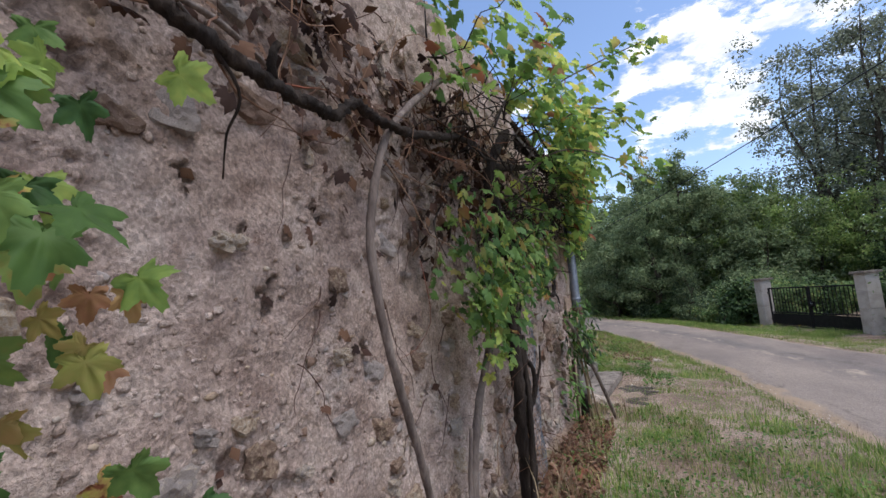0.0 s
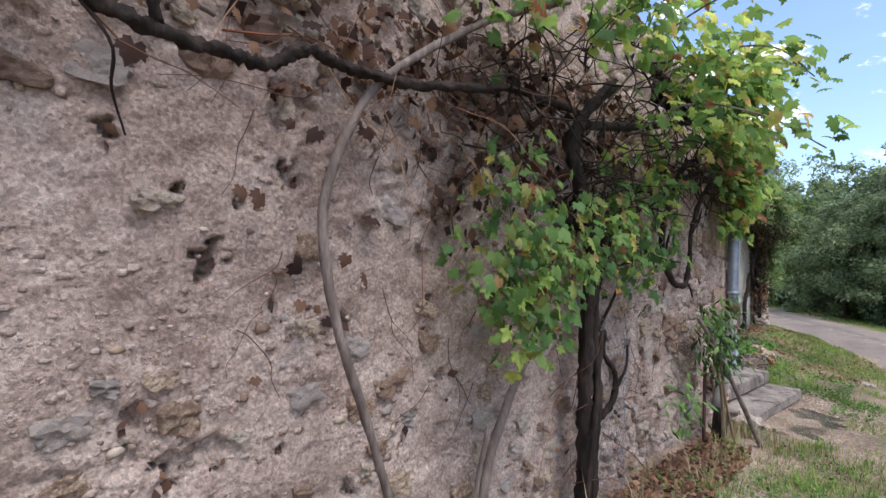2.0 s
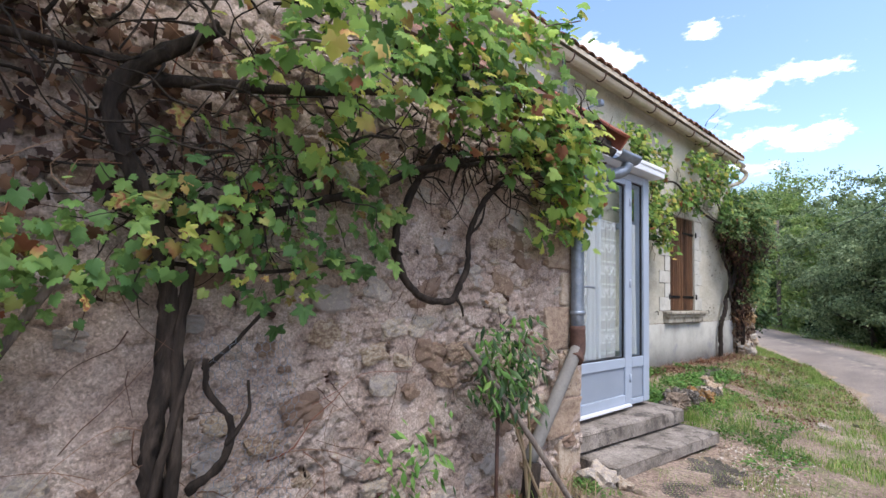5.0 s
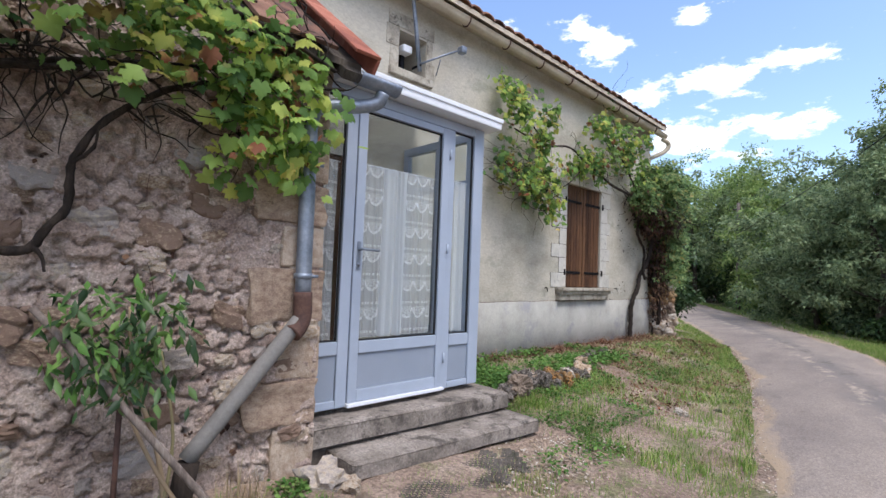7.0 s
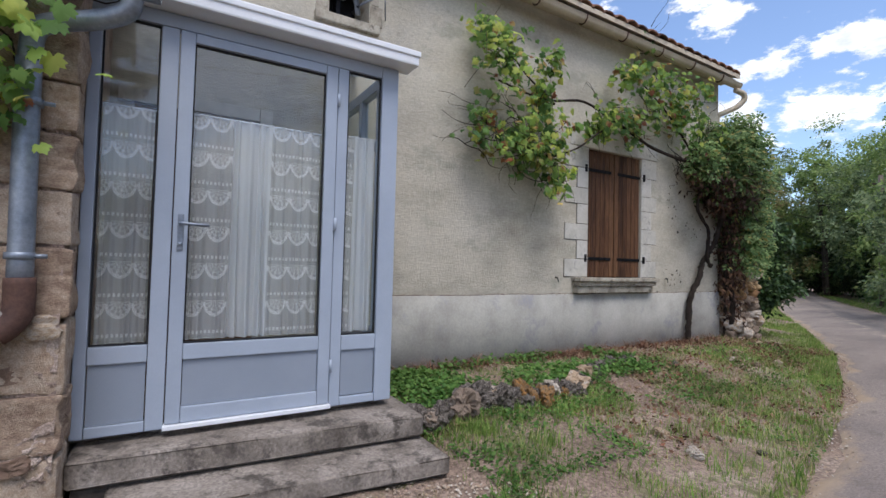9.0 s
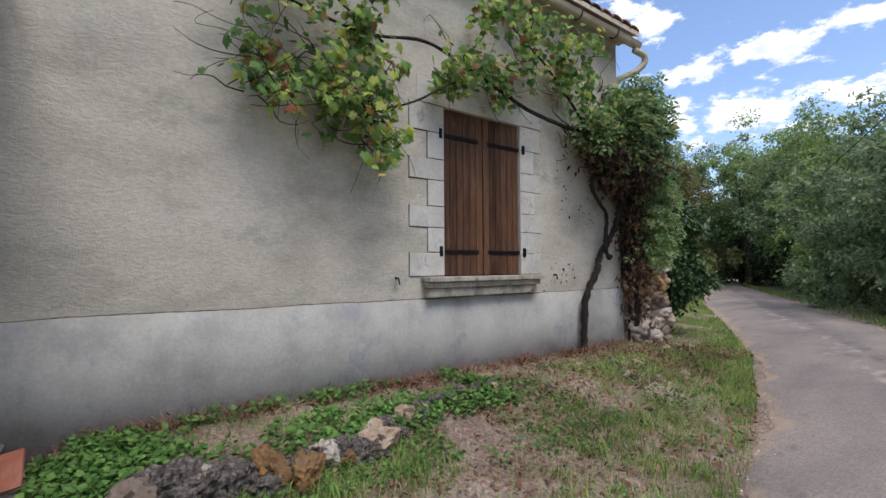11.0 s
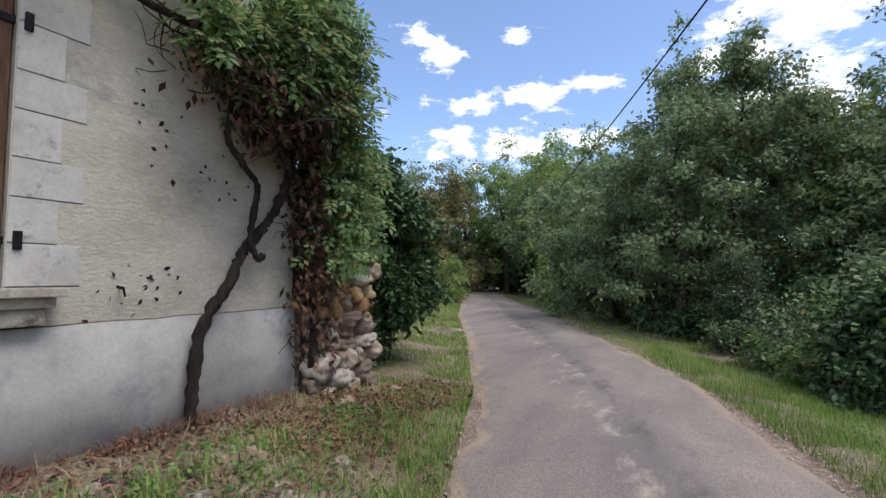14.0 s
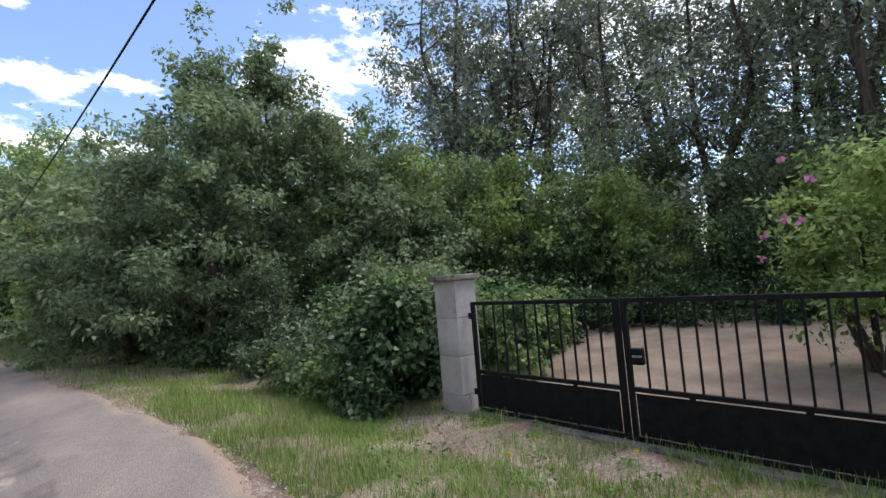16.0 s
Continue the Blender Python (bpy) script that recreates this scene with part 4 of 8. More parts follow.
def build_gutter():
    g = empty("gutter", "cream painted eaves gutter with brackets and swan-neck outlet", "gutter")
    n = 60
    ys = np.linspace(5.2, 13.34, n)
    prof = [(math.cos(a) * 0.062, math.sin(a) * 0.062) for a in np.linspace(math.pi, 2 * math.pi, 9)]
    prof = prof + [(0.068, 0.004), (0.058, 0.006)] + [(x * 0.93, z * 0.93) for x, z in prof[::-1]][1:]
    k = len(prof)
    v, f = [], []
    for y in ys:
        for x, z in prof:
            v.append((-2.01 + x, y, eave_z(y) + 0.035 + z * 1.05))
    for i in range(n - 1):
        for j in range(k):
            f.append((i * k + j, i * k + (j + 1) % k, (i + 1) * k + (j + 1) % k, (i + 1) * k + j))
    part_np("trough", v, f, M_GUTTER, g, smooth=True)
    cap = bmesh.new()
    bmesh.ops.create_circle(cap, cap_ends=True, segments=16, radius=0.064)
    for q in cap.verts:
        q.co = Vector((-2.01 + q.co.x, 13.342, eave_z(13.34) + 0.035 + min(q.co.y, 0.0) * 1.05))
    part("end_cap", cap, M_GUTTER, g)
    y = 5.6
    while y < 13.3:
        pts = [(-2.01 + math.cos(a) * 0.070, y, eave_z(y) + 0.035 + math.sin(a) * 0.074) for a in np.linspace(math.pi, 2 * math.pi, 9)] + [(-1.938, y, eave_z(y) + 0.05)]
        part_tubes("bracket", [(pts, 0.009, 0.009, 6, 0)], M_RUSTPIPE, g)
        y += 0.72
    neck = smooth_path([(-2.01, 13.26, 4.07), (-2.0, 13.36, 4.06), (-1.98, 13.44, 4.03), (-1.99, 13.46, 3.95), (-2.06, 13.38, 3.84), (-2.17, 13.23, 3.75), (-2.24, 13.19, 3.70), (-2.26, 13.19, 3.5), (-2.26, 13.19, 2.4)], 5)
    part_tubes("swan_neck", [(neck, 0.042, 0.042, 12, 0)], M_GUTTER, g)


build_gutter()


# ---- the rubble-stone lean-to ----
def stone_x(y):
    return -0.935 + 0.037 * (np.asarray(y, float) - 1.15)


WALL_TOP = 2.52


HOLLOWS = []
hollow_rng = random.Random(44)
while len(HOLLOWS) < 120:
    hy, hz = hollow_rng.uniform(0.3, 5.2), hollow_rng.uniform(0.3, 2.4)
    if hollow_rng.random() < (0.9 if hy < 2.7 else 0.5):
        HOLLOWS.append((hy, hz, hollow_rng.uniform(0.012, 0.034), hollow_rng.uniform(0.7, 1.6), hollow_rng.uniform(0.03, 0.07)))


def stone_cells(p):
    """Flat-lying rubble stones by nearest centres: the gap to the joint, and how proud each stone is."""
    size = np.array([0.17, 0.105])
    q = p / size
    row = np.floor(q).astype(np.int64)
    near, second, pick = np.full(len(p), 9.0), np.full(len(p), 9.0), np.zeros(len(p))
    for a in (-1, 0, 1):
        for b in (-1, 0, 1):
            c = row + np.array([a, b])
            h1 = np.modf(np.abs(np.sin(c[:, 0] * 12.9898 + c[:, 1] * 78.233) * 43758.5453))[0]
            h2 = np.modf(np.abs(np.sin(c[:, 0] * 39.346 + c[:, 1] * 11.135) * 24634.6345))[0]
            dx = (c[:, 0] + 0.12 + 0.76 * h1 + 0.5 * (c[:, 1] % 2) - 0.25 - q[:, 0])
            dy = (c[:, 1] + 0.22 + 0.56 * h2 - q[:, 1])
            dist = np.hypot(dx, dy * 1.15)
            closer = dist < near
            second = np.where(closer, near, np.minimum(second, dist))
            pick = np.where(closer, h1 * 0.6 + h2 * 0.4, pick)
            near = np.where(closer, dist, near)
    return (second - near) * 0.11, pick - 0.5


def wall_relief(p):
    """How far the rough wall face stands out, from (y, z)."""
    d = 0.018 * fbm(p, 0.55, 61, 3) + 0.006 * fbm(p, 0.12, 64, 3) + 0.004 * fbm(p, 0.03, 67, 2, 0.75)
    warp = p + 0.022 * np.stack([fbm(p, 0.05, 90, 3, 0.7), fbm(p, 0.05, 95, 3, 0.7)], 1)
    rough = smoothstep(-0.25, 0.35, fbm(p + 3.3, 0.45, 101, 2))
    d = d - 0.022 * smoothstep(0.58, 0.63, grid_noise(warp, 0.085, 71)) * (0.2 + 0.8 * rough)
    d = d - 0.014 * smoothstep(0.68, 0.74, grid_noise(warp + 5.3, 0.035, 75)) * rough
    d = d + 0.011 * smoothstep(0.36, 0.41, grid_noise(warp + 9.1, 0.085, 77)) * rough - 0.009 * smoothstep(0.34, 0.39, grid_noise(warp + 2.7, 0.05, 79)) * rough
    crack = np.abs(fbm(warp, 0.28, 78, 3))
    rubble = np.maximum(smoothstep(2.4, 3.6, p[:, 0]), 0.9 * (1 - smoothstep(0.55, 0.95, p[:, 1] + 0.3 * (p[:, 0] - 0.8))))
    d = d - 0.022 * (1 - smoothstep(0.0, 0.07, crack)) * (0.25 + 0.75 * rubble)
    for hy, hz, hr, tall, deep in HOLLOWS:
        near = np.hypot(warp[:, 0] - hy, (warp[:, 1] - hz) / tall)
        d = d - deep * (1 - smoothstep(hr * 0.75, hr, near))
    gap, lift = stone_cells(warp)
    bare = smoothstep(-0.05, 0.4, fbm(p + 7.7, 0.5, 131, 2) + 0.25 * rubble - 0.12)
    bare = bare * rubble
    d = d + bare * (0.014 * lift - 0.038 * (1 - smoothstep(0.004, 0.026, gap)))
    return d


def build_stone_wall():
    ys, zs = np.concatenate([np.arange(-2.5, 0.2, 0.03), np.arange(0.2, 3.4, 0.0095), np.arange(3.4, 5.401, 0.0105)]), np.arange(-0.15, WALL_TOP + 0.01, 0.0098)
    gy, gz = np.meshgrid(ys, zs, indexing="ij")
    p = np.stack([gy.ravel(), gz.ravel()], 1)
    x = stone_x(p[:, 0]) + wall_relief(p) - 0.01
    v = np.column_stack([x, p[:, 0], p[:, 1]])
    ny, nz = len(ys), len(zs)
    idx = np.arange(ny * nz).reshape(ny, nz)
    f = np.stack([idx[:-1, :-1], idx[1:, :-1], idx[1:, 1:], idx[:-1, 1:]], -1).reshape(-1, 4)
    wall = part_np("wall_stone", v, f, M_MORTAR, smooth=True)
    tagged(wall, "old rubble-stone wall under crumbling lime mortar", "wall", kind="structure")
    ys, zs = np.arange(-2.5, 3.7, 0.02), np.concatenate([[WALL_TOP - 0.02], np.arange(WALL_TOP, 2.99, 0.02)])
    gy, gz = np.meshgrid(ys, zs, indexing="ij")
    p = np.stack([gy.ravel(), gz.ravel()], 1)
    x = stone_x(p[:, 0]) + wall_relief(p) - 0.012
    idx = np.arange(len(ys) * len(zs)).reshape(len(ys), len(zs))
    f = np.stack([idx[:-1, :-1], idx[1:, :-1], idx[1:, 1:], idx[:-1, 1:]], -1).reshape(-1, 4)
    part_np("wall_top", np.column_stack([x, p[:, 0], p[:, 1]]), f, M_MORTAR, wall, smooth=True)
    part("wall_back", box(-1.2, -1.03, -2.5, 3.66, WALL_TOP, 2.97), M_MORTAR, wall)
    # the end of the building towards the porch, rising under the roof slope
    end = bmesh.new()
    pts = [(-0.87, -0.1), (-0.87, WALL_TOP), (HW + 0.01, WALL_TOP + 1.05), (HW + 0.01, -0.1)]
    a = [end.verts.new((x, 5.40, z)) for x, z in pts]
    b = [end.verts.new((x, 4.95, z)) for x, z in pts]
    end.faces.new(a[::-1])
    end.faces.new(b)
    for i in range(4):
        end.faces.new((a[i], a[(i + 1) % 4], b[(i + 1) % 4], b[i]))
    bmesh.ops.recalc_face_normals(end, faces=end.faces)
    tagged(part("wall_stone_end", end, M_MORTAR), "stone end wall of the lean-to beside the porch", "wall", kind="structure")
    core = box(HW + 0.02, -1.12, -2.5, 4.9, -0.1, WALL_TOP - 0.02)
    tagged(part("wall_stone_core", core, M_MORTAR), "inner mass of the old stone wall", "wall", kind="structure")
    return wall


stone_wall = build_stone_wall()


def build_lean_to_roof():
    slope = 0.82
    bm = box(HW + 0.02, -0.60, 4.75, 5.50, -0.02, 0.02)
    add_box(bm, HW + 0.02, -0.90, 3.68, 4.75, -0.02, 0.02)
    add_box(bm, HW + 0.02, -1.21, -2.6, 3.68, -0.02, 0.02)
    for v in bm.verts:
        v.co.z += 2.50 + (-0.60 - v.co.x) * slope
    tagged(part("lean_to_roof_boarding", bm, M_TRUNK), "old boards under the lean-to tiles", "roof", kind="structure")
    roof = empty("roof_2", "steep lean-to roof with red clay verge tiles", "roof", kind="structure")
    tiles = bmesh.new()
    y = -2.5
    while y < 5.3:
        for row in range(0 if y > 4.7 else 1 if y > 3.7 else 2, 5):
            x0 = -0.56 - row * 0.33
            m = Matrix.Translation((x0, y, 2.535 + row * 0.33 * slope)) @ Matrix.Rotation(math.atan(slope), 4, "Y")
            add_box(tiles, -0.42, 0.0, 0.005, 0.225, 0.0, 0.022, 0.0, m)
        y += 0.23
    part("tile_rows", tiles, M_TILE, roof)
    for row in range(5):
        x0 = -0.52 - row * 0.36
        m = Matrix.Translation((x0, 5.40, 2.515 + row * 0.36 * slope)) @ Matrix.Rotation(math.atan(slope), 4, "Y")
        bm = bmesh.new()
        add_box(bm, -0.47, 0.0, 0.0, 0.17, 0.03, 0.052, 0.006, m)
        add_box(bm, -0.47, 0.0, 0.148, 0.172, -0.075, 0.03, 0.006, m)
        part("verge_tile", bm, M_REDTILE, roof, "red clay verge tile")
    board = Matrix.Translation((-0.54, 5.36, 2.44)) @ Matrix.Rotation(math.atan(slope), 4, "Y")
    part("verge_board", box(-2.2, 0.0, 0.0, 0.12, -0.06, 0.0, 0.004, board), M_TRUNK, roof)
    g = empty("zinc_gutter", "grey zinc gutter end with pipe on the lean-to corner", "gutter")
    prof = [(math.cos(a) * 0.06, math.sin(a) * 0.06) for a in np.linspace(math.pi, 2 * math.pi, 9)]
    prof = prof + [(x * 0.93, z * 0.93) for x, z in prof[::-1]]
    k = len(prof)
    v, f = [], []
    for y in (5.44, 5.52, 5.62, 5.72):
        for x, z in prof:
            v.append((-0.535 + x, y, 2.43 + z))
    for i in range(3):
        for j in range(k):
            f.append((i * k + j, i * k + (j + 1) % k, (i + 1) * k + (j + 1) % k, (i + 1) * k + j))
    part_np("trough", v, f, M_ZINC, g, smooth=True)
    cap = bmesh.new()
    bmesh.ops.create_circle(cap, cap_ends=True, segments=16, radius=0.062)
    for q in cap.verts:
        q.co = Vector((-0.535 + q.co.x, 5.722, 2.43 + min(q.co.y, 0.0)))
    part("end_cap", cap, M_ZINC, g)
    elbow = smooth_path([(-0.535, 5.62, 2.37), (-0.56, 5.60, 2.31), (-0.62, 5.50, 2.275), (-0.70, 5.34, 2.25), (-0.72, 5.27, 2.20), (-0.725, 5.255, 2.05)], 6)
    part_tubes("elbow", [(elbow, 0.042, 0.042, 12, 0)], M_ZINC, g)
    part_tubes("downpipe", [(np.linspace((-0.725, 5.255, 2.08), (-0.725, 5.265, 1.10), 8), 0.045, 0.045, 14, 0)], M_ZINC, g, "grey zinc downpipe")
    part_tubes("shoe", [(smooth_path([(-0.725, 5.265, 1.16), (-0.72, 5.265, 1.02), (-0.71, 5.235, 0.96), (-0.70, 5.20, 0.93)], 5), 0.054, 0.054, 12, 0)], M_RUSTPIPE, g, "rusty pipe shoe")
    for z in (1.25, 1.9):
        part_tubes("pipe_clip", [(np.linspace((-0.725, 5.26, z - 0.015), (-0.725, 5.26, z + 0.015), 3), 0.052, 0.052, 14, 0), ([(-0.76, 5.26, z), (-0.84, 5.28, z)], 0.008, 0.008, 6, 0), ([(-0.72, 5.30, z), (-0.72, 5.35, z)], 0.010, 0.010, 6, 0)], M_ZINC, g)
    slant = empty("drain_pipe", "slanting fibre-cement drain pipe along the wall foot", "pipe")
    part_tubes("pipe", [(np.linspace((-0.715, 5.245, 1.0), (-0.69, 4.70, 0.36), 10), 0.043, 0.043, 16, 0.01)], M_FIBRE, slant)
    part_tubes("gully", [(np.linspace((-0.66, 4.70, 0.36), (-0.67, 4.66, 0.05), 5), 0.052, 0.052, 14, 0.03)], M_BARK, slant, "dark cast gully")


build_lean_to_roof()


# ---- the glazed porch ----
def build_porch():
    P = -1.09
    porch = empty("porch", "pale grey glazed porch with door and lace curtains on steps", "porch", kind="structure")

    def bar(name, y0, y1, z0, z1, d=0.05, mat=M_ALU, out=0.0, parent=porch, bevel=0.006):
        return part(name, box(P - d, P + out, y0, y1, z0, z1, bevel), mat, parent)

    def pane(y0, y1, z0, z1, parent, depth=0.028):
        for a, b, c, d in ((y0, y0 + 0.008, z0, z1), (y1 - 0.008, y1, z0, z1), (y0 + 0.008, y1 - 0.008, z0, z0 + 0.008), (y0 + 0.008, y1 - 0.008, z1 - 0.008, z1)):
            part("seal", box(P - depth - 0.006, P - depth + 0.012, a, b, c, d), M_SEAL, parent)
        g = part("pane", box(P - depth - 0.006, P - depth, y0 + 0.008, y1 - 0.008, z0 + 0.008, z1 - 0.008), M_GLASS, parent, "clear glass pane")
        g.visible_shadow = False

    bar("post", 5.405, 5.46, 0.34, 2.52)
    bar("post", 5.72, 5.805, 0.34, 2.52, 0.06)
    bar("post", 6.705, 6.775, 0.34, 2.52, 0.06)
    bar("corner_post", 7.012, 7.13, 0.34, 2.60, 0.10, out=0.004)
    bar("head_rail", 5.405, 7.01, 2.522, 2.60, 0.07)
    bar("transom", 5.462, 5.718, 0.705, 0.795)
    bar("transom", 6.777, 7.01, 0.69, 0.785)
    bar("bottom_rail", 5.462, 5.718, 0.34, 0.395)
    bar("bottom_rail", 6.777, 7.01, 0.34, 0.392)
    for y0, y1, z1 in ((5.462, 5.718, 0.703), (6.777, 7.01, 0.688)):
        part("kick_panel", box(P - 0.03, P - 0.014, y0 + 0.004, y1 - 0.004, 0.398, z1), M_PANEL, porch, "flat grey lower panel")
    pane(5.462, 5.718, 0.797, 2.52, porch)
    pane(6.777, 7.01, 0.787, 2.52, porch)
    # the side towards the road's far end
    S = 7.125
    part("side_rail", box(HW + 0.02, P - 0.102, S - 0.06, S, 2.52, 2.60, 0.005), M_ALU, porch)
    part("side_rail", box(HW + 0.02, P - 0.102, S - 0.06, S, 0.34, 0.79, 0.005), M_ALU, porch)
    part("side_rail", box(HW + 0.02, P - 0.102, S - 0.06, S, 2.10, 2.16, 0.005), M_ALU, porch)
    part("side_post", box(HW + 0.02, HW + 0.09, S - 0.06, S, 0.792, 2.518, 0.005), M_ALU, porch)
    part("side_post", box(-1.68, -1.62, S - 0.058, S - 0.002, 0.792, 2.518, 0.005), M_ALU, porch)
    g = part("side_pane", box(HW + 0.09, P - 0.1, S - 0.033, S - 0.027, 0.792, 2.518), M_GLASS, porch, "clear glass pane")
    g.visible_shadow = False
    bm = bmesh.new()
    add_box(bm, P - 0.05, -0.955, 5.60, 7.22, 2.605, 2.70, 0.012)
    add_box(bm, P - 0.05, -0.945, 5.59, 7.23, 2.665, 2.705, 0.008)
    part("fascia", bm, M_WHITE, porch, "white porch fascia with drip edge")
    # unseen roof sheet, assumed translucent so daylight brightens the porch inside
    bm = bmesh.new()
    add_box(bm, HW + 0.012, P - 0.052, 5.43, 7.22, 0.0, 0.016)
    for v in bm.verts:
        v.co.z += 2.69 + (P - 0.05 - v.co.x) * 0.30
    part("porch_roof", bm, M_POLY, porch, "unseen translucent roof sheet, added to light the porch inside")
    for y in (5.44, 6.0, 6.6, 7.16):
        bm = bmesh.new()
        add_box(bm, HW + 0.012, P - 0.052, y, y + 0.045, -0.06, -0.002)
        for v in bm.verts:
            v.co.z += 2.69 + (P - 0.05 - v.co.x) * 0.30
        part("roof_rafter", bm, M_ALU, porch)
    part("porch_floor", box(HW + 0.01, P - 0.1, 5.405, 7.06, 0.30, 0.335), M_CONCRETE, porch)
    # the door
    door = empty("door_1", "closed glazed porch door with lace curtain and lever handle", "door", kind="structure")
    L0, L1, B, T = 5.81, 6.70, 0.365, 2.515
    G0, G1 = 5.882, 6.626
    F = 0.012
    for nm, y0, y1, z0, z1 in (("stile", L0, G0, B, T), ("stile", G1, L1, B, T), ("rail", G0 + 0.001, G1 - 0.001, 2.46, T), ("rail", G0 + 0.001, G1 - 0.001, 0.705, 0.79), ("rail", G0 + 0.001, G1 - 0.001, B, 0.45)):
        part(nm, box(P - 0.055, P + F, y0, y1, z0, z1, 0.006), M_ALU, door)
    part("kick_panel", box(P - 0.03, P - 0.004, G0 + 0.004, G1 - 0.004, 0.453, 0.702), M_PANEL, door, "flat grey lower panel")
    pane(G0, G1, 0.792, 2.458, door, 0.018)
    h = part("handle_plate", box(P + F, P + F + 0.008, 5.832, 5.862, 1.30, 1.50, 0.004), M_ZINC, door, "brushed metal handle plate")
    part_tubes("lever", [(smooth_path([(P + F + 0.004, 5.847, 1.445), (P + F + 0.045, 5.847, 1.445), (P + F + 0.055, 5.87, 1.445), (P + F + 0.055, 5.985, 1.44)], 4), 0.010, 0.009, 8, 0)], M_ZINC, h)
    part_tubes("lock_barrel", [([(P + F, 5.847, 1.335), (P + F + 0.018, 5.847, 1.335)], 0.011, 0.011, 10, 0)], M_ZINC, h)
    part("threshold", box(P - 0.05, P + 0.035, 5.80, 6.71, 0.338, 0.362, 0.004), M_WHITE, door, "bright metal threshold")
    for z in (0.6, 1.5, 2.3):
        part_tubes("hinge", [([(P + 0.02, 6.705, z - 0.04), (P + 0.02, 6.705, z + 0.04)], 0.009, 0.009, 8, 0)], M_ALU, door)
    # half-curtains behind the glass: a lace edge and a plain veil
    for y0, y1, zt, folds, edge, back in ((5.47, 5.71, 2.06, 4.5, 5.71, 0.0), (5.885, 6.62, 2.08, 12, 6.10, 0.30), (6.785, 7.0, 2.10, 3.5, 6.85, 0.0)):
        c = empty("lace_curtain", "white half-curtain with a lace edge gathered behind the glass", "curtain", "lace curtains")
        zs = np.concatenate([np.linspace(0.80, zt, 30), [zt + 0.012]])
        k = len(zs)
        for nm, a0, a1, mat in (("lace", y0, edge, M_LACE), ("veil", edge, y1 - back, M_VEIL), ("lace", y1 - back, y1, M_LACE)):
            if a1 - a0 < 0.01:
                continue
            n = max(8, int((a1 - a0) / 0.004))
            v, f = [], []
            for y in np.linspace(a0, a1, n):
                ph = (y - y0) / (y1 - y0) * folds * 2 * math.pi
                ph = ph + 1.1 * math.sin(ph * 0.31 + y0) + 0.6 * math.sin(ph * 0.17 + 2)
                for z in zs:
                    a = (0.012 + 0.014 * (zt - z)) * (0.45 if nm == "lace" else 1.0)
                    v.append((P - 0.085 + a * (math.sin(ph + 0.12 * z) + 0.3 * math.sin(2.3 * ph + z)), y + 0.006 * math.sin(ph * 0.5 + z * 1.5), z))
            for i in range(n - 1):
                for j in range(k - 1):
                    f.append((i * k + j, (i + 1) * k + j, (i + 1) * k + j + 1, i * k + j + 1))
            part_np(nm, v, f, mat, c, "lace edge with rows of scallops" if nm == "lace" else "plain sheer veil in folds", smooth=True)
        part_tubes("rod", [([(P - 0.085, y0 - 0.01, zt + 0.006), (P - 0.085, y1 + 0.01, zt + 0.006)], 0.005, 0.005, 8, 0)], M_WHITE, c)
    inner = empty("door_2", "dark wooden inner door of the house behind the porch", "door", kind="structure")
    part("leaf", box(HW + 0.002, HW + 0.03, 5.55, 6.40, 0.34, 2.38, 0.004), M_WOOD, inner)
    part("frame", box(HW + 0.002, HW + 0.05, 6.402, 6.50, 0.34, 2.48, 0.005), M_DRESSED, inner)
    part("frame", box(HW + 0.002, HW + 0.05, 5.45, 6.40, 2.382, 2.48, 0.005), M_DRESSED, inner)


build_porch()


